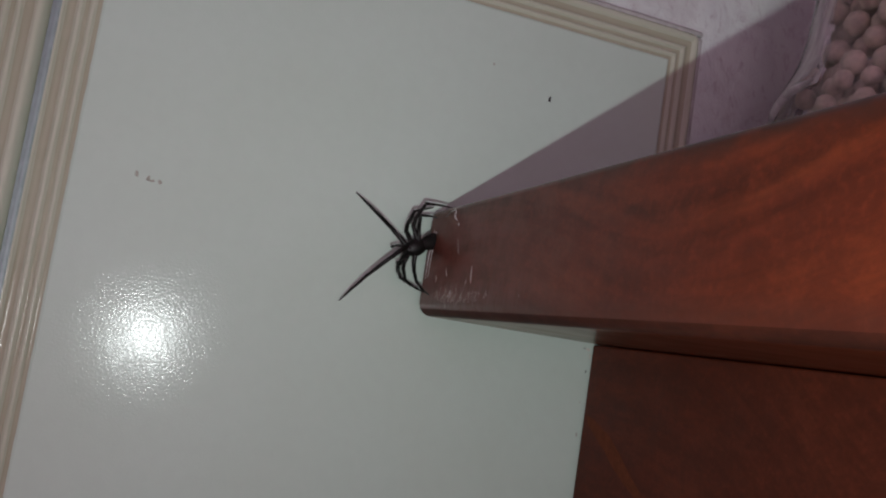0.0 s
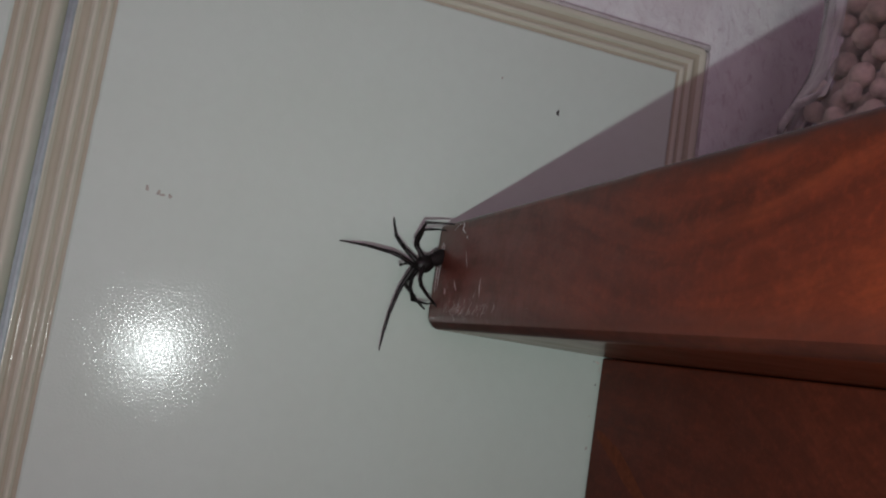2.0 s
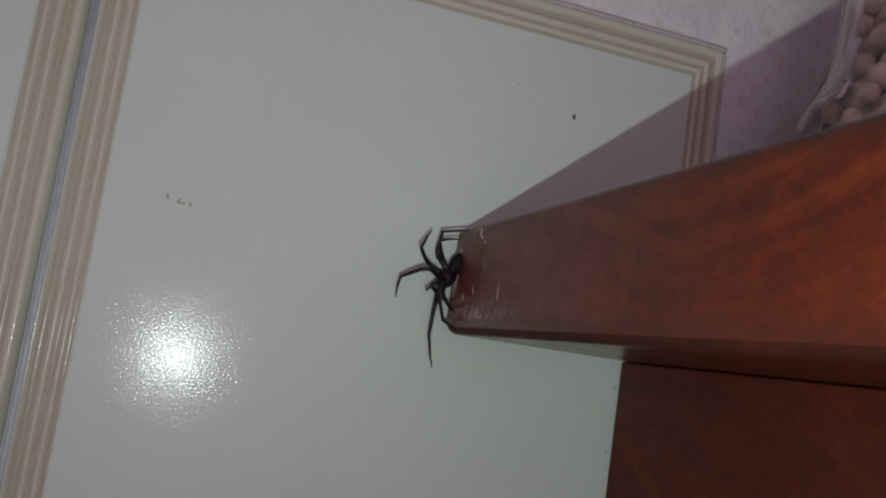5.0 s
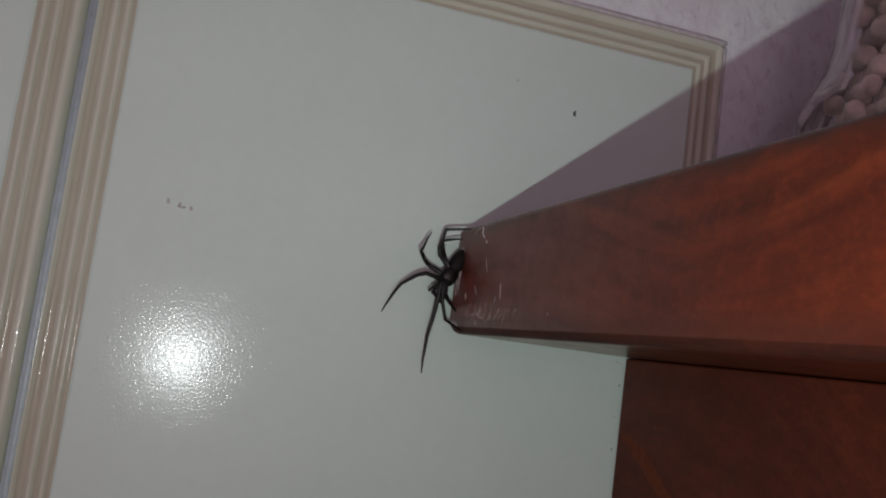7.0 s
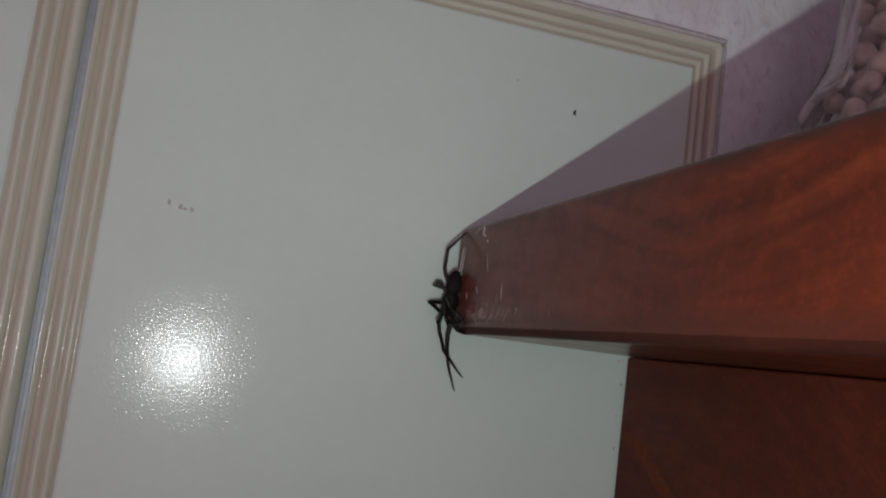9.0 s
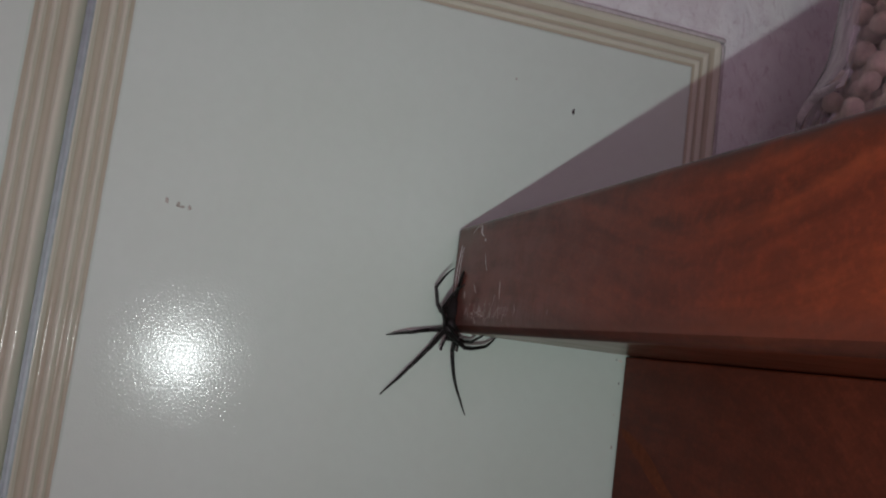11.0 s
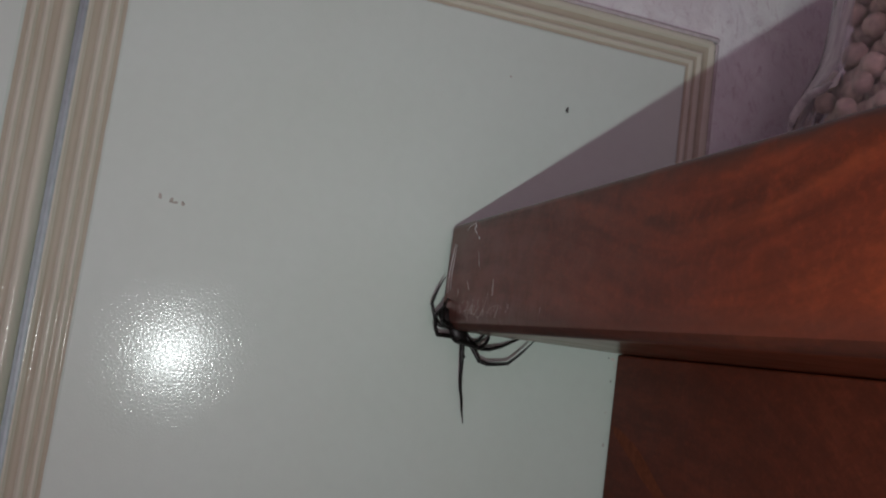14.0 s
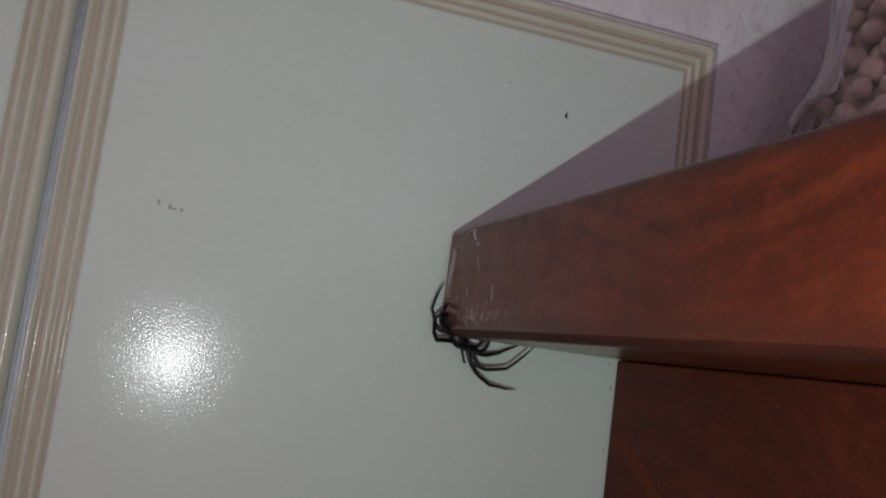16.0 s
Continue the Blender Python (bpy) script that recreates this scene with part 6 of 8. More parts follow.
    walk(leg_d[4], [
        (0, pose(0.00583, 0.00176, 0.00964, 65, -32, -139)), (0.5, pose(0.00443, 0.00107, 0.01069, 69, -26, -135)),
        (0.75, pose(0.00242, 0.00414, 0.01314, 64, -26, -133)), (1, pose(0.00062, 0.00878, 0.01329, 60, -25, -131)),
        (1.5, pose(0.00093, 0.01070, 0.01225, 60, -28, -133)), (2, pose(0.00258, 0.01003, 0.01353, 55, -33, -133)),
        (2.167, pose(0.00363, 0.01130, 0.01328, 13, 6, -106)), (2.333, pose(0.00466, 0.01247, 0.01276, -24, 52, -113)),
        (2.5, pose(0.00563, 0.01352, 0.01200, -135, 58, 156)), (3, pose(0.00300, 0.01631, 0.00826, -127, 48, 165)),
        (3.5, pose(0.00255, 0.01635, 0.00826, -128, 50, 164)), (4, pose(0.00257, 0.01665, 0.00765, -129, 48, 162)),
        (4.5, pose(0.00254, 0.01665, 0.00757, -129, 46, 163)), (5, pose(0.00251, 0.01663, 0.00748, -128, 45, 163)),
        (5.5, pose(0.00248, 0.01660, 0.00740, -128, 43, 163)), (6, pose(0.00246, 0.01657, 0.00734, -128, 42, 164)),
        (6.5, pose(0.00243, 0.01653, 0.00726, -128, 40, 164)), (7, pose(0.00516, 0.01581, 0.00827, -127, 40, 163)),
        (7.5, pose(0.00922, 0.01322, 0.01006, -132, 28, 155)), (7.667, pose(0.00986, 0.01305, 0.00997, -142, 59, -164)),
        (7.833, pose(0.01048, 0.01285, 0.00981, -60, 76, -38)), (8, pose(0.01109, 0.01264, 0.00960, -38, 44, 30)),
        (8.167, pose(0.01056, 0.01328, 0.00946, 17, 57, 28)), (8.333, pose(0.00999, 0.01388, 0.00929, 92, 65, 49)),
        (8.5, pose(0.00937, 0.01444, 0.00909, 168, 59, 71)), (8.667, pose(0.01389, 0.01143, 0.00963, 71, 76, 5)),
        (8.833, pose(0.01736, 0.00790, 0.00895, -0, 52, -34)), (9, pose(0.01948, 0.00421, 0.00718, -30, 26, -25)),
        (9.2, pose(0.02282, 0.00507, -0.00520, -52, 39, -39)), (9.5, pose(0.02273, 0.00680, -0.00577, -88, 49, -70)),
        (10, pose(0.02184, 0.00723, -0.00905, -103, 50, -73)), (10.5, pose(0.02073, 0.00738, -0.01240, -120, 49, -81)),
        (11, pose(0.01934, 0.00726, -0.01576, -137, 44, -93)), (11.5, pose(0.01806, 0.00792, -0.01711, -148, 24, -112)),
        (11.75, pose(0.02128, 0.00682, -0.01233, -129, 27, -110)), (12, pose(0.02341, 0.00505, -0.00690, -109, 29, -106)),
        (12.2, pose(0.02342, 0.00030, -0.00996, -85, 30, -73)), (12.5, pose(0.02505, -0.00410, 0.00247, -56, 25, -77)),
        (12.7, pose(0.01869, 0.00057, 0.01206, -13, 0, -64)), (13, pose(0.02199, -0.00071, 0.00919, -50, 33, -91)),
        (13.2, pose(0.01761, 0.00050, 0.01443, -12, 0, -67)), (13.5, pose(0.01375, 0.00428, 0.01642, -30, -20, -49)),
        (14, pose(0.01482, 0.00685, 0.01573, -33, -13, -48)), (14.5, pose(0.01416, 0.00733, 0.01639, -30, -11, -50)),
        (15, pose(0.01477, 0.00813, 0.01595, -30, -10, -50)), (15.5, pose(0.01495, 0.00838, 0.01556, -28, -8, -52)),
        (16, pose(0.01494, 0.00837, 0.01556, -29, -8, -51)),
    ])
    walk(leg_e[0], [
        (0, pose(-0.00030, -0.00020, -0.00180, -44, -6, -84)), (0.5, pose(-0.00030, -0.00020, -0.00180, -43, -7, -84)),
        (1, pose(-0.00030, -0.00020, -0.00180, -41, -7, -84)), (1.5, pose(-0.00030, -0.00020, -0.00180, -46, -6, -84)),
        (2, pose(-0.00030, -0.00020, -0.00180, -50, -6, -84)), (2.5, pose(-0.00030, -0.00020, -0.00180, -38, -0, -87)),
        (2.75, pose(-0.00030, -0.00020, -0.00179, -45, -0, -87)), (3, pose(-0.00030, -0.00020, -0.00180, -53, -0, -87)),
        (3.5, pose(-0.00030, -0.00020, -0.00180, -51, 0, -88)), (4, pose(-0.00030, -0.00020, -0.00180, -55, -0, -86)),
        (4.5, pose(-0.00030, -0.00020, -0.00180, -56, -0, -86)), (5, pose(-0.00030, -0.00020, -0.00180, -58, -0, -86)),
        (5.5, pose(-0.00030, -0.00020, -0.00180, -59, -0, -86)), (6, pose(-0.00030, -0.00020, -0.00180, -60, -0, -86)),
        (6.5, pose(-0.00030, -0.00020, -0.00180, -62, 0, -87)), (7, pose(-0.00030, -0.00020, -0.00180, -61, 0, -87)),
        (7.5, pose(-0.00030, -0.00020, -0.00180, -65, 1, -88)), (8, pose(-0.00030, -0.00020, -0.00180, -69, 2, -90)),
        (8.5, pose(-0.00030, -0.00020, -0.00180, -76, 2, -90)), (8.667, pose(-0.00030, -0.00020, -0.00180, -80, 4, -101)),
        (8.833, pose(-0.00030, -0.00020, -0.00180, -84, 6, -113)), (9, pose(-0.00030, -0.00020, -0.00180, -88, 6, -125)),
        (9.5, pose(-0.00030, -0.00020, -0.00180, -93, 5, -147)), (10, pose(-0.00030, -0.00020, -0.00180, -104, 0, -168)),
        (10.167, pose(-0.00030, -0.00020, -0.00180, -107, -2, -174)), (10.333, pose(-0.00030, -0.00020, -0.00180, -109, -5, 180)),
        (10.5, pose(-0.00030, -0.00020, -0.00180, -111, -8, 174)), (11, pose(-0.00030, -0.00020, -0.00180, -116, -18, 154)),
        (11.25, pose(-0.00030, -0.00020, -0.00180, -116, -23, 145)), (11.5, pose(-0.00030, -0.00020, -0.00180, -115, -28, 137)),
        (11.75, pose(-0.00030, -0.00020, -0.00179, -124, -20, 161)), (12, pose(-0.00030, -0.00020, -0.00180, -132, -10, -176)),
        (12.5, pose(-0.00030, -0.00020, -0.00180, -141, -9, -173)), (13, pose(-0.00030, -0.00020, -0.00180, -142, -16, -174)),
        (13.5, pose(-0.00030, -0.00020, -0.00180, -147, -26, -174)), (14, pose(-0.00030, -0.00020, -0.00180, -152, -43, 179)),
        (14.5, pose(-0.00030, -0.00020, -0.00180, -152, -41, 179)), (15, pose(-0.00030, -0.00020, -0.00180, -154, -42, 179)),
        (15.5, pose(-0.00030, -0.00020, -0.00180, -158, -40, -179)), (16, pose(-0.00030, -0.00020, -0.00180, -158, -40, -179)),
    ])
    walk(leg_e[1], [
        (0, pose(0.00471, 0.00088, 0.00336, -23, -26, -80)), (0.5, pose(0.00455, 0.00097, 0.00350, -22, -21, -84)),
        (1, pose(0.00441, 0.00090, 0.00363, -23, -19, -85)), (1.5, pose(0.00481, 0.00089, 0.00326, -25, -14, -86)),
        (2, pose(0.00516, 0.00087, 0.00288, -29, -20, -81)), (2.5, pose(0.00412, 0.00003, 0.00397, -23, -23, -74)),
        (2.75, pose(0.00488, 0.00008, 0.00331, -34, -13, -77)), (3, pose(0.00553, 0.00013, 0.00254, -46, -4, -82)),
        (3.5, pose(0.00539, 0.00002, 0.00273, -46, 2, -89)), (4, pose(0.00566, 0.00020, 0.00235, -47, -1, -85)),
        (4.5, pose(0.00575, 0.00021, 0.00222, -48, -2, -84)), (5, pose(0.00585, 0.00020, 0.00207, -49, -3, -83)),
        (5.5, pose(0.00593, 0.00019, 0.00193, -50, -3, -82)), (6, pose(0.00601, 0.00019, 0.00179, -51, -4, -81)),
        (6.5, pose(0.00611, 0.00017, 0.00163, -53, -4, -80)), (7, pose(0.00603, 0.00007, 0.00178, -54, 0, -86)),
        (7.5, pose(0.00629, -0.00008, 0.00129, -54, -8, -73)), (8, pose(0.00651, -0.00028, 0.00076, -57, -11, -63)),
        (8.5, pose(0.00676, -0.00022, -0.00005, -60, -15, -51)), (8.667, pose(0.00670, -0.00168, -0.00050, -57, -14, -51)),
        (8.833, pose(0.00633, -0.00308, -0.00101, -55, -13, -51)), (9, pose(0.00566, -0.00436, -0.00152, -53, -13, -51)),
        (9.5, pose(0.00367, -0.00628, -0.00220, -51, -23, -36)), (10, pose(0.00120, -0.00710, -0.00355, -55, -35, -15)),
        (10.167, pose(0.00035, -0.00714, -0.00390, -57, -38, -8)), (10.333, pose(-0.00052, -0.00707, -0.00419, -60, -41, 1)),
        (10.5, pose(-0.00140, -0.00689, -0.00443, -64, -44, 9)), (11, pose(-0.00409, -0.00564, -0.00480, -77, -50, 37)),
        (11.25, pose(-0.00504, -0.00489, -0.00471, -77, -50, 43)), (11.5, pose(-0.00587, -0.00402, -0.00451, -77, -50, 49)),
        (11.75, pose(-0.00356, -0.00545, -0.00562, -79, -47, 53)), (12, pose(-0.00081, -0.00569, -0.00655, -81, -44, 56)),
        (12.5, pose(-0.00064, -0.00489, -0.00735, -81, -42, 55)), (13, pose(-0.00132, -0.00486, -0.00729, -77, -41, 61)),
        (13.5, pose(-0.00258, -0.00437, -0.00730, -67, -32, 43)), (14, pose(-0.00474, -0.00352, -0.00651, -65, -32, 53)),
        (14.5, pose(-0.00460, -0.00355, -0.00661, -66, -33, 53)), (15, pose(-0.00471, -0.00336, -0.00664, -65, -34, 57)),
        (15.5, pose(-0.00458, -0.00299, -0.00698, -68, -34, 57)), (16, pose(-0.00458, -0.00298, -0.00698, -68, -34, 57)),
    ])
    walk(leg_e[2], [
        (0, pose(0.00539, 0.00188, 0.00517, 6, -39, -94)), (0.5, pose(0.00527, 0.00178, 0.00539, 5, -30, -96)),
        (1, pose(0.00522, 0.00162, 0.00553, -1, -28, -96)), (1.5, pose(0.00570, 0.00143, 0.00518, -3, -18, -95)),
        (2, pose(0.00613, 0.00166, 0.00468, -4, -30, -92)), (2.5, pose(0.00473, 0.00104, 0.00581, -3, -46, -82)),
        (2.75, pose(0.00598, 0.00076, 0.00507, -20, -29, -81)), (3, pose(0.00706, 0.00046, 0.00406, -35, -13, -87)),
        (3.5, pose(0.00696, 0.00001, 0.00425, -40, -1, -97)), (4, pose(0.00724, 0.00035, 0.00385, -36, -6, -93)),
        (4.5, pose(0.00735, 0.00042, 0.00369, -37, -8, -91)), (5, pose(0.00747, 0.00047, 0.00351, -37, -11, -88)),
        (5.5, pose(0.00758, 0.00051, 0.00333, -39, -12, -87)), (6, pose(0.00769, 0.00054, 0.00315, -40, -14, -85)),
        (6.5, pose(0.00780, 0.00055, 0.00295, -41, -15, -83)), (7, pose(0.00778, 0.00018, 0.00307, -45, -6, -92)),
        (7.5, pose(0.00792, 0.00062, 0.00256, -42, -28, -68)), (8, pose(0.00805, 0.00075, 0.00192, -48, -34, -52)),
        (8.5, pose(0.00804, 0.00120, 0.00101, -51, -40, -36)), (8.667, pose(0.00795, -0.00029, 0.00063, -16, -11, -55)),
        (8.833, pose(0.00754, -0.00173, 0.00020, 11, 22, -57)), (9, pose(0.00684, -0.00304, -0.00024, 50, 52, -37)),
        (9.5, pose(0.00424, -0.00460, -0.00093, 61, 53, -37)), (10, pose(0.00098, -0.00519, -0.00252, 64, 52, -46)),
        (10.167, pose(-0.00014, -0.00522, -0.00296, 64, 51, -51)), (10.333, pose(-0.00127, -0.00519, -0.00337, 64, 50, -56)),
        (10.5, pose(-0.00239, -0.00508, -0.00373, 63, 49, -60)), (11, pose(-0.00568, -0.00418, -0.00447, 62, 44, -79)),
        (11.25, pose(-0.00677, -0.00359, -0.00439, 59, 25, -118)), (11.5, pose(-0.00771, -0.00288, -0.00420, 69, 8, -152)),
        (11.75, pose(-0.00545, -0.00438, -0.00534, 66, 10, -135)), (12, pose(-0.00274, -0.00470, -0.00629, 62, 14, -118)),
        (12.5, pose(-0.00255, -0.00387, -0.00709, 51, 24, -101)), (13, pose(-0.00335, -0.00413, -0.00691, 52, 27, -99)),
        (13.5, pose(-0.00428, -0.00321, -0.00659, 42, 16, -112)), (14, pose(-0.00661, -0.00271, -0.00573, 48, -5, -130)),
        (14.5, pose(-0.00649, -0.00276, -0.00586, 49, -4, -130)), (15, pose(-0.00666, -0.00272, -0.00589, 47, -3, -127)),
        (15.5, pose(-0.00653, -0.00227, -0.00631, 49, -3, -127)), (16, pose(-0.00653, -0.00227, -0.00632, 49, -3, -127)),
    ])
    walk(leg_e[3], [
        (0, pose(0.00504, 0.00528, 0.00927, 37, 40, -64)), (0.5, pose(0.00513, 0.00448, 0.00999, 45, 38, -60)),
        (1, pose(0.00556, 0.00409, 0.01024, 45, 37, -62)), (1.5, pose(0.00612, 0.00307, 0.01024, 51, 46, -54)),
        (2, pose(0.00663, 0.00434, 0.00926, 52, 48, -59)), (2.5, pose(0.00441, 0.00484, 0.00954, 26, 71, -49)),
        (2.75, pose(0.00738, 0.00342, 0.00948, 6, 53, -73)), (3, pose(0.01009, 0.00164, 0.00829, -1, 33, -80)),
        (3.5, pose(0.01036, -0.00033, 0.00834, 4, 40, -78)), (4, pose(0.01040, 0.00063, 0.00814, 5, 38, -79)),
        (4.5, pose(0.01053, 0.00101, 0.00793, 4, 37, -80)), (5, pose(0.01069, 0.00134, 0.00767, 3, 35, -81)),
        (5.5, pose(0.01084, 0.00159, 0.00741, 2, 33, -82)), (6, pose(0.01100, 0.00181, 0.00714, 1, 32, -83)),
        (6.5, pose(0.01116, 0.00204, 0.00682, -0, 30, -84)), (7, pose(0.01160, 0.00041, 0.00680, -2, 34, -84)),
        (7.5, pose(0.01057, 0.00366, 0.00604, 6, 41, -89)), (8, pose(0.00993, 0.00474, 0.00491, 1, 46, -96)),
        (8.5, pose(0.00870, 0.00581, 0.00360, -7, 72, -106)), (8.667, pose(0.00855, 0.00135, 0.00567, -19, 79, -117)),
        (8.833, pose(0.00781, -0.00392, 0.00506, -59, 85, -156)), (9, pose(0.00658, -0.00792, 0.00189, -130, 82, 134)),
        (9.5, pose(0.00310, -0.00957, 0.00064, -121, 82, 143)), (10, pose(-0.00122, -0.00983, -0.00108, -106, 81, 154)),
        (10.167, pose(-0.00270, -0.00966, -0.00148, -102, 80, 157)), (10.333, pose(-0.00418, -0.00939, -0.00185, -98, 80, 160)),
        (10.5, pose(-0.00563, -0.00902, -0.00217, -94, 79, 163)), (11, pose(-0.01000, -0.00675, -0.00267, -82, 77, 170)),
        (11.25, pose(-0.01135, -0.00243, -0.00191, -83, 76, 168)), (11.5, pose(-0.01025, 0.00142, -0.00234, -84, 74, 166)),
        (11.75, pose(-0.00915, -0.00119, -0.00320, -67, 67, 176)), (12, pose(-0.00716, -0.00297, -0.00386, -56, 59, -179)),
        (12.5, pose(-0.00690, -0.00443, -0.00406, -66, 54, -173)), (13, pose(-0.00771, -0.00497, -0.00397, -78, 50, 179)),
        (13.5, pose(-0.00799, -0.00290, -0.00277, -70, 42, 174)), (14, pose(-0.00947, 0.00010, -0.00221, -73, 35, 175)),
        (14.5, pose(-0.00943, 0.00000, -0.00236, -72, 37, 176)), (15, pose(-0.00968, -0.00021, -0.00228, -73, 35, 177)),
        (15.5, pose(-0.00962, 0.00029, -0.00280, -73, 35, 177)), (16, pose(-0.00962, 0.00029, -0.00280, -73, 35, 177)),
    ])
    walk(leg_e[4], [
        (0, pose(0.00326, 0.00122, 0.01266, 54, 44, -46)), (0.5, pose(0.00291, 0.00040, 0.01308, 63, 41, -43)),
        (1, pose(0.00323, 0.00012, 0.01338, 64, 41, -45)), (1.5, pose(0.00412, -0.00153, 0.01268, 74, 47, -35)),
        (2, pose(0.00420, -0.00011, 0.01158, 73, 50, -40)), (2.5, pose(0.00560, -0.00036, 0.01117, 72, 68, -5)),
        (2.75, pose(0.00816, -0.00097, 0.01283, 32, 60, -52)), (3, pose(0.01068, -0.00131, 0.01299, 16, 42, -72)),
        (3.5, pose(0.01072, -0.00390, 0.01261, 24, 45, -69)), (4, pose(0.01064, -0.00285, 0.01249, 24, 46, -69)),
        (4.5, pose(0.01075, -0.00233, 0.01240, 22, 45, -72)), (5, pose(0.01092, -0.00187, 0.01223, 20, 44, -74)),
        (5.5, pose(0.01110, -0.00148, 0.01206, 18, 42, -76)), (6, pose(0.01127, -0.00111, 0.01188, 16, 41, -78)),
        (6.5, pose(0.01147, -0.00072, 0.01165, 14, 39, -80)), (7, pose(0.01209, -0.00270, 0.01140, 15, 41, -79)),
        (7.5, pose(0.01009, 0.00001, 0.01023, 19, 52, -81)), (8, pose(0.00939, 0.00074, 0.00875, 9, 58, -91)),
        (8.5, pose(0.00784, 0.00058, 0.00532, 2, 79, -97)), (8.667, pose(0.00782, -0.00409, 0.00668, 7, 26, -105)),
        (8.833, pose(0.00719, -0.00946, 0.00533, 20, -26, -117)), (9, pose(0.00605, -0.01345, 0.00142, 78, -66, -174)),
        (9.5, pose(0.00247, -0.01510, 0.00023, 79, -68, -176)), (10, pose(-0.00220, -0.01532, -0.00133, 83, -70, 177)),
        (10.167, pose(-0.00380, -0.01512, -0.00167, 55, -53, -103)), (10.333, pose(-0.00539, -0.01483, -0.00198, 67, -32, -57)),
        (10.5, pose(-0.00695, -0.01444, -0.00224, 91, -24, -14)), (11, pose(-0.01165, -0.01208, -0.00250, 88, -22, -16)),
        (11.25, pose(-0.01312, -0.00771, -0.00176, 89, -21, -16)), (11.5, pose(-0.01215, -0.00382, -0.00218, 90, -19, -17)),
        (11.75, pose(-0.01149, -0.00618, -0.00235, 82, -13, -22)), (12, pose(-0.00977, -0.00762, -0.00223, 73, -8, -27)),
        (12.5, pose(-0.00808, -0.00972, -0.00272, 76, -2, -12)), (13, pose(-0.00865, -0.01042, -0.00325, 83, 4, -10)),
        (13.5, pose(-0.00980, -0.00799, -0.00137, 75, 11, -22)), (14, pose(-0.01087, -0.00514, -0.00089, 78, 19, -17)),
        (14.5, pose(-0.01081, -0.00523, -0.00100, 77, 17, -17)), (15, pose(-0.01091, -0.00549, -0.00097, 78, 19, -15)),
        (15.5, pose(-0.01085, -0.00498, -0.00148, 78, 19, -15)), (16, pose(-0.01086, -0.00499, -0.00148, 78, 19, -15)),
    ])
    walk(leg_f[0], [
        (0, pose(-0.00110, -0.00020, -0.00160, -27, -3, -88)), (0.25, pose(-0.00110, -0.00020, -0.00160, -30, 7, -93)),
        (0.5, pose(-0.00110, -0.00020, -0.00160, -34, 16, -99)), (1, pose(-0.00110, -0.00020, -0.00160, -33, 17, -100)),
        (1.5, pose(-0.00110, -0.00020, -0.00160, -44, 24, -107)), (2, pose(-0.00110, -0.00020, -0.00160, -43, 13, -99)),
        (2.5, pose(-0.00110, -0.00020, -0.00160, -42, -2, -87)), (3, pose(-0.00110, -0.00020, -0.00160, -58, 7, -99)),
        (3.5, pose(-0.00110, -0.00020, -0.00160, -61, 10, -103)), (4, pose(-0.00110, -0.00020, -0.00160, -65, 14, -111)),
        (4.5, pose(-0.00110, -0.00020, -0.00160, -65, 12, -110)), (5, pose(-0.00110, -0.00020, -0.00160, -65, 11, -108)),
        (5.5, pose(-0.00110, -0.00020, -0.00160, -65, 10, -107)), (6, pose(-0.00110, -0.00020, -0.00160, -65, 8, -105)),
        (6.5, pose(-0.00110, -0.00020, -0.00160, -65, 7, -103)), (7, pose(-0.00110, -0.00020, -0.00160, -64, 7, -103)),
        (7.5, pose(-0.00110, -0.00020, -0.00160, -75, 13, -125)), (8, pose(-0.00110, -0.00020, -0.00160, -82, 10, -141)),
        (8.25, pose(-0.00110, -0.00020, -0.00160, -85, 9, -148)), (8.5, pose(-0.00110, -0.00020, -0.00160, -87, 7, -156)),
        (9, pose(-0.00110, -0.00020, -0.00160, -90, 4, -157)), (9.5, pose(-0.00110, -0.00020, -0.00160, -88, 3, -158)),
        (10, pose(-0.00110, -0.00020, -0.00160, -82, 1, -153)), (10.5, pose(-0.00110, -0.00020, -0.00160, -77, -1, -148)),
        (10.75, pose(-0.00110, -0.00020, -0.00160, -73, -3, -145)), (11, pose(-0.00110, -0.00020, -0.00160, -70, -5, -142)),
        (11.5, pose(-0.00110, -0.00020, -0.00160, -63, -9, -137)), (12, pose(-0.00110, -0.00020, -0.00160, -54, -22, -129)),
        (12.5, pose(-0.00110, -0.00020, -0.00160, -50, -23, -129)), (13, pose(-0.00110, -0.00020, -0.00160, -51, -24, -130)),
        (13.5, pose(-0.00110, -0.00020, -0.00160, -51, -38, -113)), (14, pose(-0.00110, -0.00020, -0.00160, -45, -41, -105)),
        (14.5, pose(-0.00110, -0.00020, -0.00160, -40, -38, -110)), (15, pose(-0.00110, -0.00020, -0.00160, -42, -40, -107)),
        (15.5, pose(-0.00110, -0.00020, -0.00160, -45, -40, -107)), (16, pose(-0.00110, -0.00020, -0.00160, -45, -40, -107)),
    ])
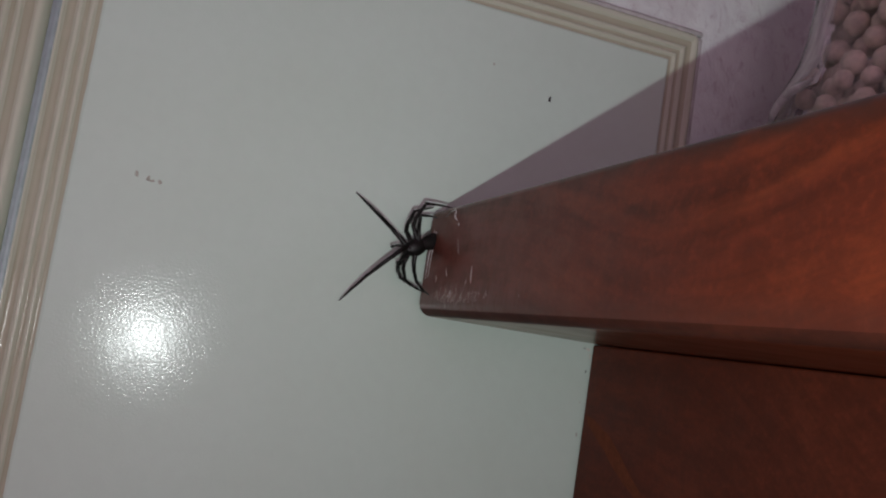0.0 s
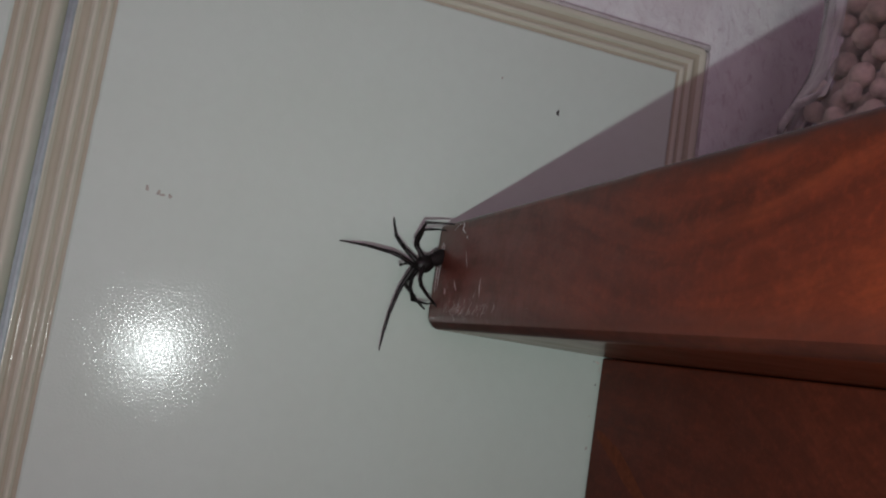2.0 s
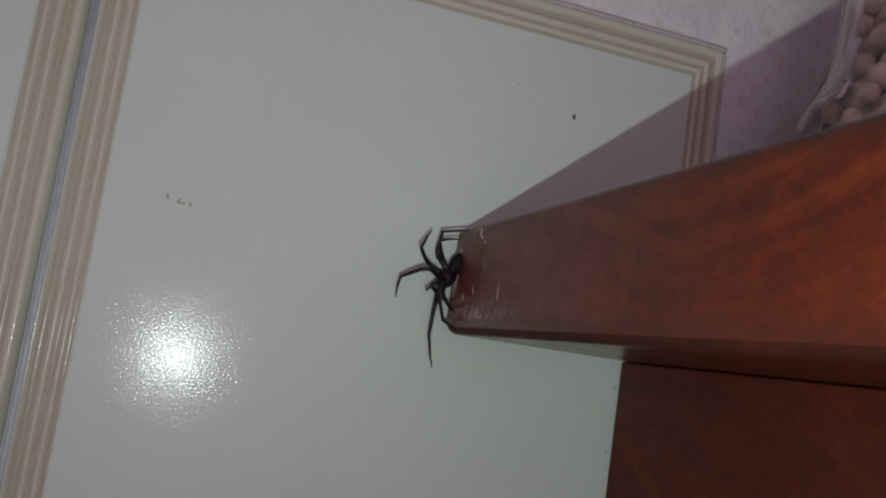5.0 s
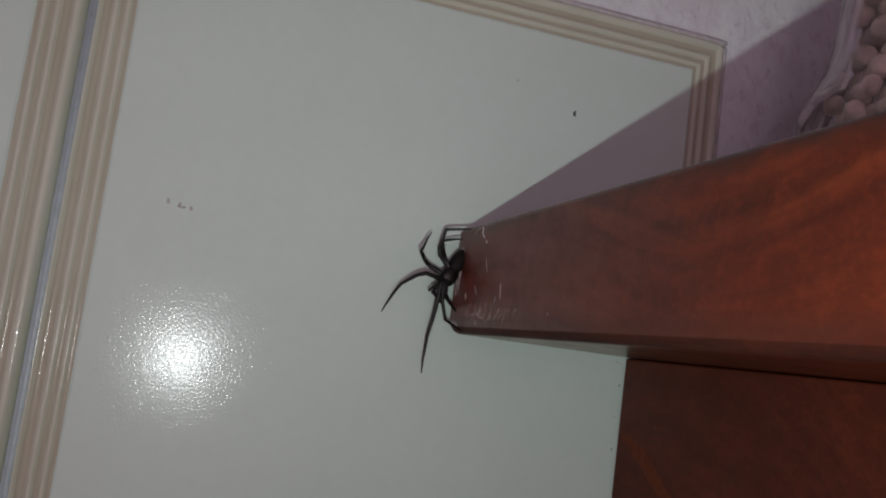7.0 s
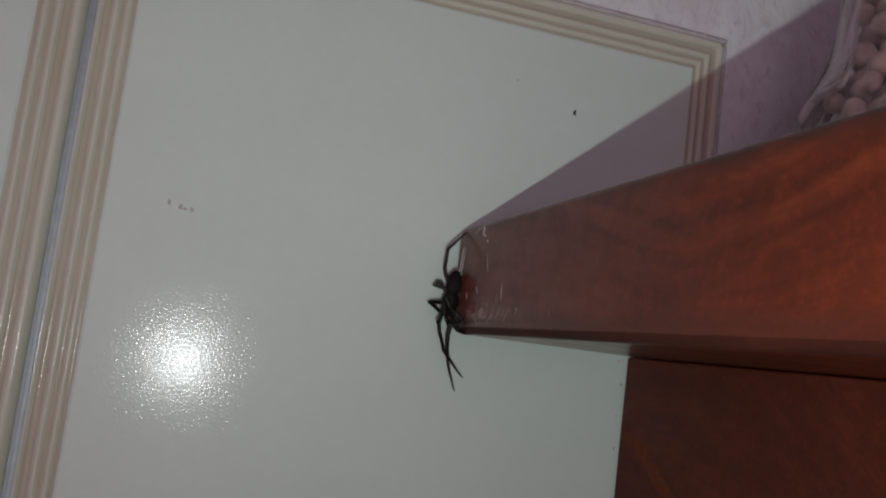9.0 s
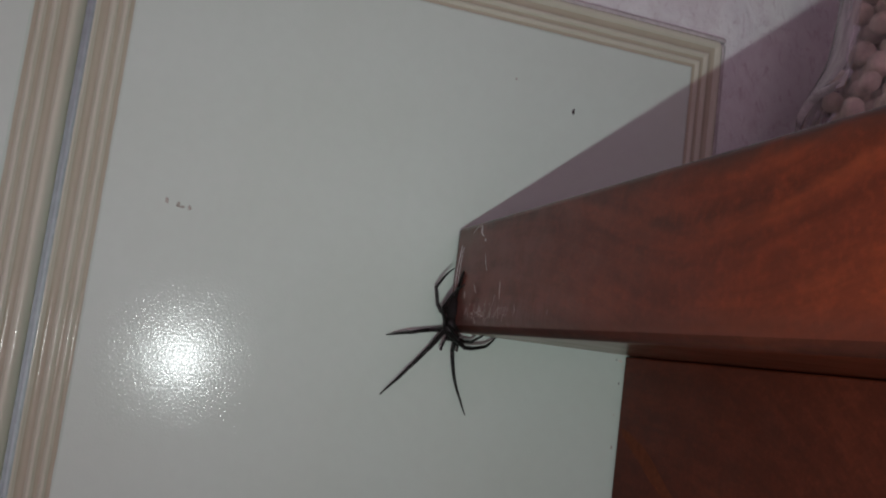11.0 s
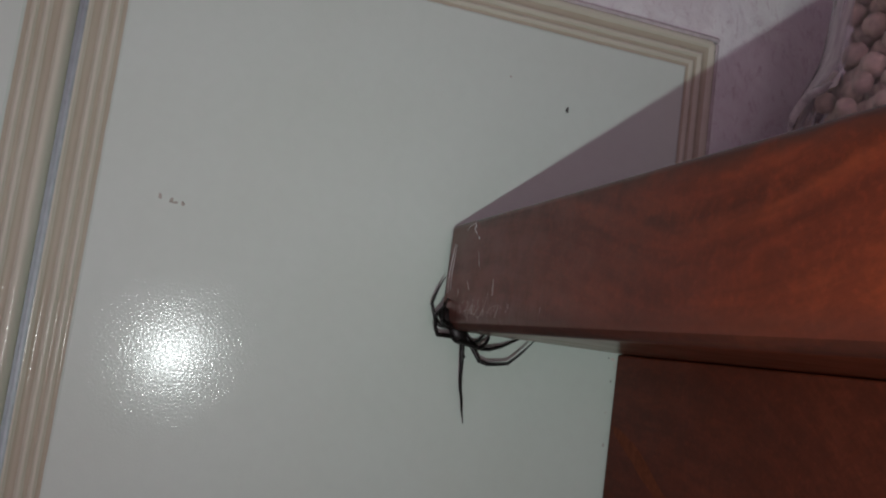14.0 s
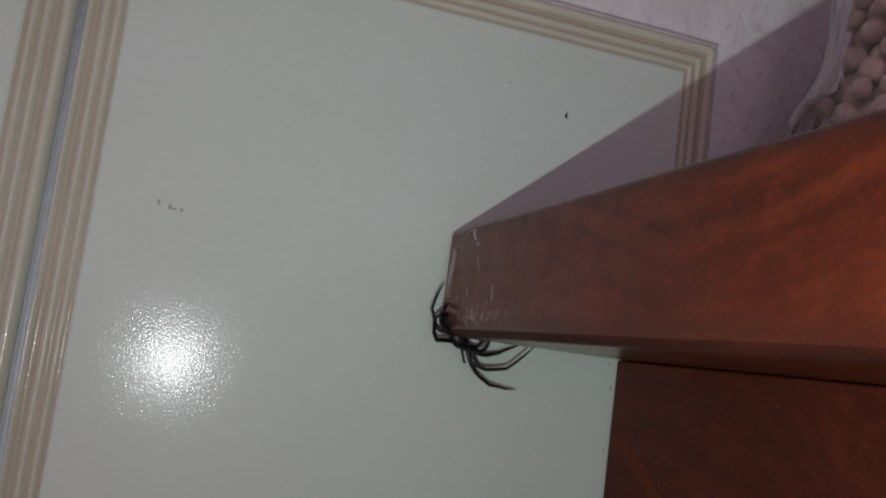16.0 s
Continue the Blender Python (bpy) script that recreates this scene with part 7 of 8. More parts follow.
    walk(leg_f[1], [
        (0, pose(0.00216, 0.00026, 0.00489, -11, -24, -85)), (0.25, pose(0.00245, -0.00114, 0.00468, -6, -24, -87)),
        (0.5, pose(0.00262, -0.00248, 0.00422, -0, -23, -88)), (1, pose(0.00244, -0.00270, 0.00425, -2, -15, -88)),
        (1.5, pose(0.00305, -0.00375, 0.00321, -2, -11, -87)), (2, pose(0.00358, -0.00222, 0.00359, -7, -21, -85)),
        (2.5, pose(0.00379, 0.00029, 0.00377, -22, -17, -81)), (3, pose(0.00491, -0.00163, 0.00225, -31, -23, -73)),
        (3.5, pose(0.00496, -0.00221, 0.00188, -30, -17, -77)), (4, pose(0.00482, -0.00322, 0.00136, -31, -16, -78)),
        (4.5, pose(0.00491, -0.00303, 0.00138, -32, -17, -76)), (5, pose(0.00500, -0.00281, 0.00139, -33, -18, -75)),
        (5.5, pose(0.00509, -0.00257, 0.00140, -34, -19, -73)), (6, pose(0.00518, -0.00230, 0.00141, -35, -20, -71)),
        (6.5, pose(0.00527, -0.00199, 0.00143, -36, -21, -70)), (7, pose(0.00519, -0.00204, 0.00155, -36, -19, -72)),
        (7.5, pose(0.00439, -0.00460, 0.00026, -38, -22, -65)), (8, pose(0.00332, -0.00589, -0.00058, -46, -13, -69)),
        (8.25, pose(0.00261, -0.00643, -0.00096, -48, -11, -69)), (8.5, pose(0.00181, -0.00686, -0.00128, -49, -10, -69)),
        (9, pose(0.00178, -0.00688, -0.00155, -44, -12, -66)), (9.5, pose(0.00160, -0.00695, -0.00130, -38, -14, -63)),
        (10, pose(0.00210, -0.00666, -0.00061, -34, -14, -62)), (10.5, pose(0.00265, -0.00620, 0.00010, -30, -13, -62)),
        (10.75, pose(0.00297, -0.00586, 0.00049, -29, -12, -62)), (11, pose(0.00326, -0.00548, 0.00085, -27, -11, -62)),
        (11.5, pose(0.00370, -0.00459, 0.00166, -27, -9, -62)), (12, pose(0.00445, -0.00270, 0.00238, -37, -9, -55)),
        (12.5, pose(0.00439, -0.00228, 0.00270, -41, -15, -49)), (13, pose(0.00448, -0.00239, 0.00253, -43, -3, -55)),
        (13.5, pose(0.00521, 0.00019, 0.00199, -52, -4, -48)), (14, pose(0.00477, 0.00173, 0.00224, -55, -1, -44)),
        (14.5, pose(0.00450, 0.00136, 0.00277, -52, -3, -43)), (15, pose(0.00455, 0.00166, 0.00258, -54, -3, -43)),
        (15.5, pose(0.00477, 0.00149, 0.00236, -55, -2, -43)), (16, pose(0.00477, 0.00149, 0.00236, -55, -2, -43)),
    ])
    walk(leg_f[2], [
        (0, pose(0.00250, 0.00117, 0.00684, 12, -41, -98)), (0.25, pose(0.00261, -0.00026, 0.00667, 21, -41, -100)),
        (0.5, pose(0.00259, -0.00164, 0.00623, 29, -42, -103)), (1, pose(0.00250, -0.00214, 0.00635, 23, -35, -99)),
        (1.5, pose(0.00310, -0.00335, 0.00535, 22, -32, -95)), (2, pose(0.00379, -0.00141, 0.00561, 21, -41, -95)),
        (2.5, pose(0.00452, 0.00101, 0.00569, -2, -30, -85)), (3, pose(0.00576, -0.00060, 0.00397, -11, -47, -72)),
        (3.5, pose(0.00590, -0.00143, 0.00369, -9, -39, -76)), (4, pose(0.00579, -0.00248, 0.00317, -12, -40, -75)),
        (4.5, pose(0.00588, -0.00222, 0.00315, -13, -42, -73)), (5, pose(0.00598, -0.00195, 0.00313, -14, -43, -71)),
        (5.5, pose(0.00607, -0.00164, 0.00311, -16, -44, -69)), (6, pose(0.00616, -0.00131, 0.00309, -17, -45, -67)),
        (6.5, pose(0.00627, -0.00095, 0.00307, -19, -45, -65)), (7, pose(0.00623, -0.00111, 0.00323, -18, -43, -67)),
        (7.5, pose(0.00532, -0.00345, 0.00185, -28, -47, -58)), (8, pose(0.00467, -0.00499, 0.00089, -41, -36, -57)),
        (8.25, pose(0.00401, -0.00558, 0.00049, -33, -12, -75)), (8.5, pose(0.00327, -0.00605, 0.00013, -33, 13, -91)),
        (9, pose(0.00302, -0.00598, -0.00000, -33, 11, -90)), (9.5, pose(0.00261, -0.00595, 0.00036, -25, 22, -97)),
        (10, pose(0.00298, -0.00571, 0.00114, -12, 27, -100)), (10.5, pose(0.00343, -0.00532, 0.00194, 4, 24, -101)),
        (10.75, pose(0.00370, -0.00501, 0.00236, 7, -10, -104)), (11, pose(0.00396, -0.00466, 0.00275, 14, -43, -110)),
        (11.5, pose(0.00443, -0.00385, 0.00358, 12, -43, -107)), (12, pose(0.00538, -0.00172, 0.00409, -0, -51, -93)),
        (12.5, pose(0.00517, -0.00102, 0.00430, 1, -59, -90)), (13, pose(0.00564, -0.00148, 0.00413, -16, -51, -84)),
        (13.5, pose(0.00644, 0.00139, 0.00334, -26, -52, -71)), (14, pose(0.00599, 0.00303, 0.00350, -37, -48, -63)),
        (14.5, pose(0.00563, 0.00268, 0.00410, -35, -51, -63)), (15, pose(0.00571, 0.00299, 0.00387, -37, -51, -61)),
        (15.5, pose(0.00596, 0.00282, 0.00361, -37, -51, -61)), (16, pose(0.00596, 0.00282, 0.00361, -37, -51, -61)),
    ])
    walk(leg_f[3], [
        (0, pose(0.00186, 0.00468, 0.01081, -5, 59, -94)), (0.25, pose(0.00136, 0.00332, 0.01043, 4, 39, -91)),
        (0.5, pose(0.00076, 0.00197, 0.00971, 10, 19, -92)), (1, pose(0.00089, 0.00099, 0.01036, 9, 29, -91)),
        (1.5, pose(0.00137, -0.00054, 0.00954, 4, 32, -92)), (2, pose(0.00221, 0.00199, 0.00940, 2, 41, -95)),
        (2.5, pose(0.00446, 0.00370, 0.01030, -26, 55, -113)), (3, pose(0.00560, 0.00334, 0.00756, -41, 47, -125)),
        (3.5, pose(0.00595, 0.00203, 0.00775, -44, 52, -128)), (4, pose(0.00596, 0.00106, 0.00716, -47, 52, -130)),
        (4.5, pose(0.00604, 0.00142, 0.00704, -48, 50, -130)), (5, pose(0.00611, 0.00180, 0.00693, -48, 48, -130)),
        (5.5, pose(0.00619, 0.00218, 0.00682, -49, 46, -130)), (6, pose(0.00626, 0.00260, 0.00672, -49, 44, -129)),
        (6.5, pose(0.00632, 0.00304, 0.00661, -50, 42, -129)), (7, pose(0.00644, 0.00270, 0.00696, -48, 39, -124)),
        (7.5, pose(0.00562, 0.00077, 0.00510, -57, 41, -137)), (8, pose(0.00630, -0.00109, 0.00414, -66, 42, -162)),
        (8.25, pose(0.00659, -0.00394, 0.00486, -69, 40, -161)), (8.5, pose(0.00618, -0.00711, 0.00448, -72, 37, -161)),
        (9, pose(0.00596, -0.00681, 0.00437, -74, 33, -156)), (9.5, pose(0.00464, -0.00803, 0.00483, -76, 34, -164)),
        (10, pose(0.00363, -0.00824, 0.00579, -78, 34, -174)), (10.5, pose(0.00267, -0.00740, 0.00679, -77, 34, 176)),
        (10.75, pose(0.00328, -0.00399, 0.00758, -75, 33, 172)), (11, pose(0.00400, -0.00089, 0.00653, -72, 33, 168)),
        (11.5, pose(0.00439, -0.00011, 0.00738, -73, 33, 161)), (12, pose(0.00562, 0.00242, 0.00745, -82, 19, 165)),
        (12.5, pose(0.00505, 0.00354, 0.00705, -92, 16, 168)), (13, pose(0.00662, 0.00267, 0.00733, -91, 11, 166)),
        (13.5, pose(0.00741, 0.00570, 0.00633, -87, 2, 165)), (14, pose(0.00738, 0.00733, 0.00635, -82, -5, 162)),
        (14.5, pose(0.00679, 0.00711, 0.00683, -84, -3, 162)), (15, pose(0.00693, 0.00743, 0.00657, -83, -4, 162)),
        (15.5, pose(0.00720, 0.00726, 0.00631, -83, -4, 162)), (16, pose(0.00719, 0.00725, 0.00631, -83, -4, 162)),
    ])
    walk(leg_f[4], [
        (0, pose(0.00198, -0.00008, 0.01370, -26, 70, -115)), (0.25, pose(0.00094, -0.00014, 0.01478, -5, 49, -99)),
        (0.5, pose(-0.00024, 0.00025, 0.01492, 4, 27, -97)), (1, pose(0.00003, -0.00169, 0.01517, 2, 40, -97)),
        (1.5, pose(0.00088, -0.00350, 0.01424, -4, 40, -100)), (2, pose(0.00172, -0.00166, 0.01358, -10, 49, -106)),
        (2.5, pose(0.00509, -0.00104, 0.01316, -52, 61, -139)), (3, pose(0.00680, -0.00129, 0.01044, -56, 48, -141)),
        (3.5, pose(0.00707, -0.00283, 0.01024, -61, 52, -145)), (4, pose(0.00714, -0.00386, 0.00950, -62, 51, -146)),
        (4.5, pose(0.00733, -0.00344, 0.00946, -62, 49, -145)), (5, pose(0.00752, -0.00300, 0.00941, -62, 47, -144)),
        (5.5, pose(0.00772, -0.00254, 0.00937, -62, 45, -144)), (6, pose(0.00791, -0.00205, 0.00932, -62, 43, -143)),
        (6.5, pose(0.00811, -0.00151, 0.00928, -62, 41, -142)), (7, pose(0.00856, -0.00159, 0.00982, -61, 40, -137)),
        (7.5, pose(0.00737, -0.00399, 0.00741, -62, 37, -144)), (8, pose(0.00646, -0.00641, 0.00581, -70, 36, -167)),
        (8.25, pose(0.00704, -0.00928, 0.00641, -71, 33, -165)), (8.5, pose(0.00691, -0.01246, 0.00588, -73, 31, -163)),
        (9, pose(0.00737, -0.01205, 0.00565, -75, 26, -158)), (9.5, pose(0.00540, -0.01344, 0.00595, -77, 27, -166)),
        (10, pose(0.00348, -0.01373, 0.00680, -78, 27, -176)), (10.5, pose(0.00162, -0.01278, 0.00781, -78, 27, 174)),
        (10.75, pose(0.00173, -0.00921, 0.00880, -77, 27, 170)), (11, pose(0.00198, -0.00589, 0.00796, -76, 27, 165)),
        (11.5, pose(0.00180, -0.00486, 0.00875, -80, 25, 158)), (12, pose(0.00396, -0.00285, 0.00821, -88, 12, 164)),
        (12.5, pose(0.00390, -0.00191, 0.00688, -95, 9, 169)), (13, pose(0.00525, -0.00273, 0.00727, -96, 4, 165)),
        (13.5, pose(0.00594, 0.00033, 0.00660, -94, -5, 165)), (14, pose(0.00574, 0.00204, 0.00709, -90, -13, 163)),
        (14.5, pose(0.00510, 0.00183, 0.00744, -91, -10, 163)), (15, pose(0.00527, 0.00215, 0.00722, -90, -12, 163)),
        (15.5, pose(0.00553, 0.00197, 0.00696, -90, -12, 163)), (16, pose(0.00553, 0.00197, 0.00697, -90, -12, 163)),
    ])
    walk(leg_g[0], [
        (0, pose(-0.00110, -0.00020, 0.00160, 177, -0, -90)), (0.5, pose(-0.00110, -0.00020, 0.00160, 179, -1, -90)),
        (0.75, pose(-0.00110, -0.00020, 0.00160, 180, -1, -90)), (1, pose(-0.00110, -0.00020, 0.00160, -179, -1, -90)),
        (1.5, pose(-0.00110, -0.00020, 0.00160, -157, -14, -92)), (2, pose(-0.00110, -0.00020, 0.00160, -172, 4, -87)),
        (2.25, pose(-0.00109, -0.00020, 0.00159, -172, -4, -88)), (2.5, pose(-0.00110, -0.00020, 0.00160, -172, -11, -89)),
        (3, pose(-0.00110, -0.00020, 0.00160, 170, 8, -89)), (3.5, pose(-0.00110, -0.00020, 0.00160, 170, 7, -88)),
        (4, pose(-0.00110, -0.00020, 0.00160, 169, 7, -88)), (4.5, pose(-0.00110, -0.00020, 0.00160, 167, 7, -88)),
        (5, pose(-0.00110, -0.00020, 0.00160, 165, 7, -89)), (5.5, pose(-0.00110, -0.00020, 0.00160, 163, 7, -89)),
        (6, pose(-0.00110, -0.00020, 0.00160, 161, 7, -89)), (6.5, pose(-0.00110, -0.00020, 0.00160, 159, 7, -89)),
        (7, pose(-0.00110, -0.00020, 0.00160, 159, 7, -89)), (7.5, pose(-0.00110, -0.00020, 0.00160, 144, 5, -89)),
        (8, pose(-0.00110, -0.00020, 0.00160, 132, 5, -89)), (8.5, pose(-0.00110, -0.00020, 0.00160, 123, 5, -89)),
        (9, pose(-0.00110, -0.00020, 0.00160, 125, 6, -91)), (9.5, pose(-0.00110, -0.00020, 0.00160, 119, 5, -90)),
        (10, pose(-0.00110, -0.00020, 0.00160, 112, 5, -90)), (10.5, pose(-0.00110, -0.00020, 0.00160, 106, 4, -88)),
        (11, pose(-0.00110, -0.00020, 0.00160, 98, 4, -88)), (11.25, pose(-0.00110, -0.00020, 0.00160, 106, 1, -72)),
        (11.5, pose(-0.00110, -0.00020, 0.00160, 114, -4, -57)), (11.75, pose(-0.00109, -0.00020, 0.00159, 123, -5, -46)),
        (12, pose(-0.00110, -0.00020, 0.00160, 134, -8, -36)), (12.5, pose(-0.00110, -0.00020, 0.00160, 134, -8, -33)),
        (13, pose(-0.00110, -0.00020, 0.00160, 133, -5, -31)), (13.5, pose(-0.00110, -0.00020, 0.00160, 131, 4, -33)),
        (14, pose(-0.00110, -0.00020, 0.00160, 124, 17, -43)), (14.5, pose(-0.00110, -0.00020, 0.00160, 124, 19, -47)),
        (15, pose(-0.00110, -0.00020, 0.00160, 123, 20, -48)), (15.5, pose(-0.00110, -0.00020, 0.00160, 126, 20, -48)),
        (16, pose(-0.00110, -0.00020, 0.00160, 126, 20, -48)),
    ])
    walk(leg_g[1], [
        (0, pose(-0.00158, -0.00025, -0.00653, 149, -20, -78)), (0.5, pose(-0.00129, -0.00030, -0.00655, 141, -39, -67)),
        (0.75, pose(-0.00112, -0.00029, -0.00655, 148, -41, -64)), (1, pose(-0.00095, -0.00029, -0.00655, 155, -43, -62)),
        (1.5, pose(0.00207, -0.00212, -0.00566, 152, -17, -75)), (2, pose(-0.00006, 0.00037, -0.00646, 153, -18, -72)),
        (2.25, pose(0.00005, -0.00067, -0.00646, 149, -3, -79)), (2.5, pose(0.00014, -0.00170, -0.00631, 143, 11, -89)),
        (3, pose(-0.00259, 0.00087, -0.00634, 136, 9, -89)), (3.5, pose(-0.00254, 0.00074, -0.00636, 142, 2, -82)),
        (4, pose(-0.00265, 0.00075, -0.00634, 139, 2, -82)), (4.5, pose(-0.00292, 0.00074, -0.00629, 138, 2, -82)),
        (5, pose(-0.00319, 0.00072, -0.00622, 136, 2, -82)), (5.5, pose(-0.00346, 0.00070, -0.00615, 134, 2, -83)),
        (6, pose(-0.00373, 0.00068, -0.00606, 133, 3, -83)), (6.5, pose(-0.00400, 0.00067, -0.00596, 131, 3, -83)),
        (7, pose(-0.00400, 0.00067, -0.00597, 129, 3, -82)), (7.5, pose(-0.00590, 0.00029, -0.00496, 128, 4, -84)),
        (8, pose(-0.00718, 0.00019, -0.00382, 122, 5, -85)), (8.5, pose(-0.00791, 0.00006, -0.00286, 116, 6, -85)),
        (9, pose(-0.00776, 0.00034, -0.00307, 111, 6, -86)), (9.5, pose(-0.00823, 0.00017, -0.00233, 108, 6, -86)),
        (10, pose(-0.00863, 0.00004, -0.00149, 102, 6, -86)), (10.5, pose(-0.00895, -0.00024, -0.00058, 98, 5, -76)),
        (11, pose(-0.00916, -0.00042, 0.00046, 94, 4, -64)), (11.25, pose(-0.00856, -0.00254, -0.00071, 106, 2, -46)),
        (11.5, pose(-0.00725, -0.00442, -0.00168, 117, -4, -30)), (11.75, pose(-0.00568, -0.00523, -0.00288, 114, 2, -28)),
        (12, pose(-0.00392, -0.00543, -0.00398, 112, 7, -26)), (12.5, pose(-0.00364, -0.00555, -0.00400, 113, 9, -26)),
        (13, pose(-0.00379, -0.00555, -0.00393, 111, 14, -25)), (13.5, pose(-0.00479, -0.00516, -0.00371, 108, 21, -25)),
        (14, pose(-0.00667, -0.00426, -0.00274, 101, 30, -34)), (14.5, pose(-0.00707, -0.00376, -0.00266, 100, 28, -35)),
        (15, pose(-0.00721, -0.00363, -0.00256, 99, 30, -35)), (15.5, pose(-0.00709, -0.00335, -0.00294, 100, 30, -35)),
        (16, pose(-0.00709, -0.00334, -0.00294, 100, 30, -35)),
    ])
    walk(leg_g[2], [
        (0, pose(-0.00267, -0.00121, -0.00850, 126, -17, -68)), (0.5, pose(-0.00225, -0.00200, -0.00802, 107, -9, -87)),
        (0.75, pose(-0.00171, -0.00208, -0.00811, 111, -17, -63)), (1, pose(-0.00116, -0.00212, -0.00815, 112, -26, -39)),
        (1.5, pose(0.00112, -0.00305, -0.00771, 127, -6, -71)), (2, pose(-0.00092, -0.00061, -0.00853, 125, -14, -56)),
        (2.25, pose(-0.00117, -0.00101, -0.00856, 125, 1, -74)), (2.5, pose(-0.00134, -0.00136, -0.00823, 121, 14, -93)),
        (3, pose(-0.00431, 0.00112, -0.00806, 114, 10, -88)), (3.5, pose(-0.00404, 0.00061, -0.00829, 120, 4, -76)),
        (4, pose(-0.00424, 0.00060, -0.00819, 117, 4, -76)), (4.5, pose(-0.00457, 0.00058, -0.00809, 116, 4, -76)),
        (5, pose(-0.00488, 0.00056, -0.00798, 114, 5, -76)), (5.5, pose(-0.00520, 0.00055, -0.00785, 112, 5, -76)),
        (6, pose(-0.00553, 0.00053, -0.00771, 111, 5, -76)), (6.5, pose(-0.00585, 0.00051, -0.00756, 109, 6, -77)),
        (7, pose(-0.00589, 0.00050, -0.00750, 107, 6, -76)), (7.5, pose(-0.00782, 0.00019, -0.00647, 111, 8, -82)),
        (8, pose(-0.00926, 0.00012, -0.00509, 105, 10, -85)), (8.5, pose(-0.01011, 0.00000, -0.00393, 103, 10, -85)),
        (9, pose(-0.01004, 0.00026, -0.00395, 94, 10, -85)), (9.5, pose(-0.01055, 0.00009, -0.00307, 94, 10, -87)),
        (10, pose(-0.01103, -0.00007, -0.00199, 89, 11, -88)), (10.5, pose(-0.01130, -0.00081, -0.00092, 87, 11, -75)),
        (11, pose(-0.01135, -0.00149, 0.00028, 88, 13, -59)), (11.25, pose(-0.01027, -0.00415, -0.00137, 79, 9, -96)),
        (11.5, pose(-0.00827, -0.00635, -0.00277, 75, -0, -131)), (11.75, pose(-0.00674, -0.00719, -0.00388, 64, -1, -121)),
        (12, pose(-0.00501, -0.00741, -0.00490, 52, 2, -113)), (12.5, pose(-0.00475, -0.00751, -0.00495, 60, 1, -112)),
        (13, pose(-0.00495, -0.00753, -0.00476, 54, -3, -115)), (13.5, pose(-0.00603, -0.00714, -0.00442, 48, -10, -117)),
        (14, pose(-0.00821, -0.00612, -0.00313, 41, -15, -117)), (14.5, pose(-0.00861, -0.00561, -0.00302, 37, -12, -116)),
        (15, pose(-0.00876, -0.00549, -0.00289, 36, -12, -116)), (15.5, pose(-0.00865, -0.00520, -0.00329, 37, -13, -117)),
        (16, pose(-0.00865, -0.00519, -0.00330, 37, -13, -116)),
    ])
    walk(leg_g[3], [
        (0, pose(-0.00677, -0.00396, -0.01187, 68, -7, -107)), (0.5, pose(-0.00794, -0.00262, -0.00974, 83, -14, -143)),
        (0.75, pose(-0.00637, -0.00519, -0.01019, 77, -10, -121)), (1, pose(-0.00382, -0.00707, -0.01017, 72, -4, -100)),
        (1.5, pose(-0.00325, -0.00495, -0.01131, 71, -5, -102)), (2, pose(-0.00455, -0.00402, -0.01183, 66, 8, -70)),
        (2.25, pose(-0.00588, -0.00229, -0.01200, 61, 9, -72)), (2.5, pose(-0.00643, -0.00033, -0.01119, 57, 10, -74)),
        (3, pose(-0.00976, 0.00131, -0.01048, 46, 14, -76)), (3.5, pose(-0.00912, -0.00048, -0.01124, 48, 14, -75)),
        (4, pose(-0.00946, -0.00054, -0.01086, 48, 14, -75)), (4.5, pose(-0.00984, -0.00055, -0.01066, 46, 14, -76)),
        (5, pose(-0.01023, -0.00056, -0.01039, 45, 15, -76)), (5.5, pose(-0.01062, -0.00057, -0.01011, 44, 15, -76)),
        (6, pose(-0.01101, -0.00059, -0.00982, 42, 15, -77)), (6.5, pose(-0.01138, -0.00061, -0.00951, 41, 16, -77)),
        (7, pose(-0.01148, -0.00067, -0.00924, 38, 16, -77)), (7.5, pose(-0.01338, -0.00025, -0.00861, 46, -7, -98)),
        (8, pose(-0.01503, -0.00010, -0.00663, 51, -8, -97)), (8.5, pose(-0.01592, -0.00028, -0.00528, 55, -6, -93)),
        (9, pose(-0.01598, -0.00019, -0.00441, 54, -5, -91)), (9.5, pose(-0.01651, -0.00019, -0.00350, 57, -10, -98)),
        (10, pose(-0.01700, -0.00026, -0.00184, 56, -15, -106)), (10.5, pose(-0.01704, -0.00245, -0.00066, 56, -20, -111)),
        (11, pose(-0.01646, -0.00460, 0.00049, 58, -24, -115)), (11.25, pose(-0.01612, -0.00372, -0.00025, 56, -32, -128)),
        (11.5, pose(-0.01260, -0.00255, -0.00119, 57, -41, -141)), (11.75, pose(-0.01130, -0.00437, -0.00124, 46, -43, -133)),
        (12, pose(-0.00941, -0.00569, -0.00125, 35, -44, -124)), (12.5, pose(-0.00958, -0.00559, -0.00200, 38, -47, -123)),
        (13, pose(-0.00925, -0.00529, -0.00127, 31, -52, -119)), (13.5, pose(-0.00963, -0.00452, -0.00045, 19, -57, -109)),
        (14, pose(-0.01115, -0.00332, 0.00126, 2, -61, -97)), (14.5, pose(-0.01145, -0.00314, 0.00162, 5, -59, -101)),
        (15, pose(-0.01146, -0.00302, 0.00184, 2, -59, -98)), (15.5, pose(-0.01139, -0.00259, 0.00133, 3, -60, -98)),
        (16, pose(-0.01141, -0.00261, 0.00133, 3, -60, -98)),
    ])
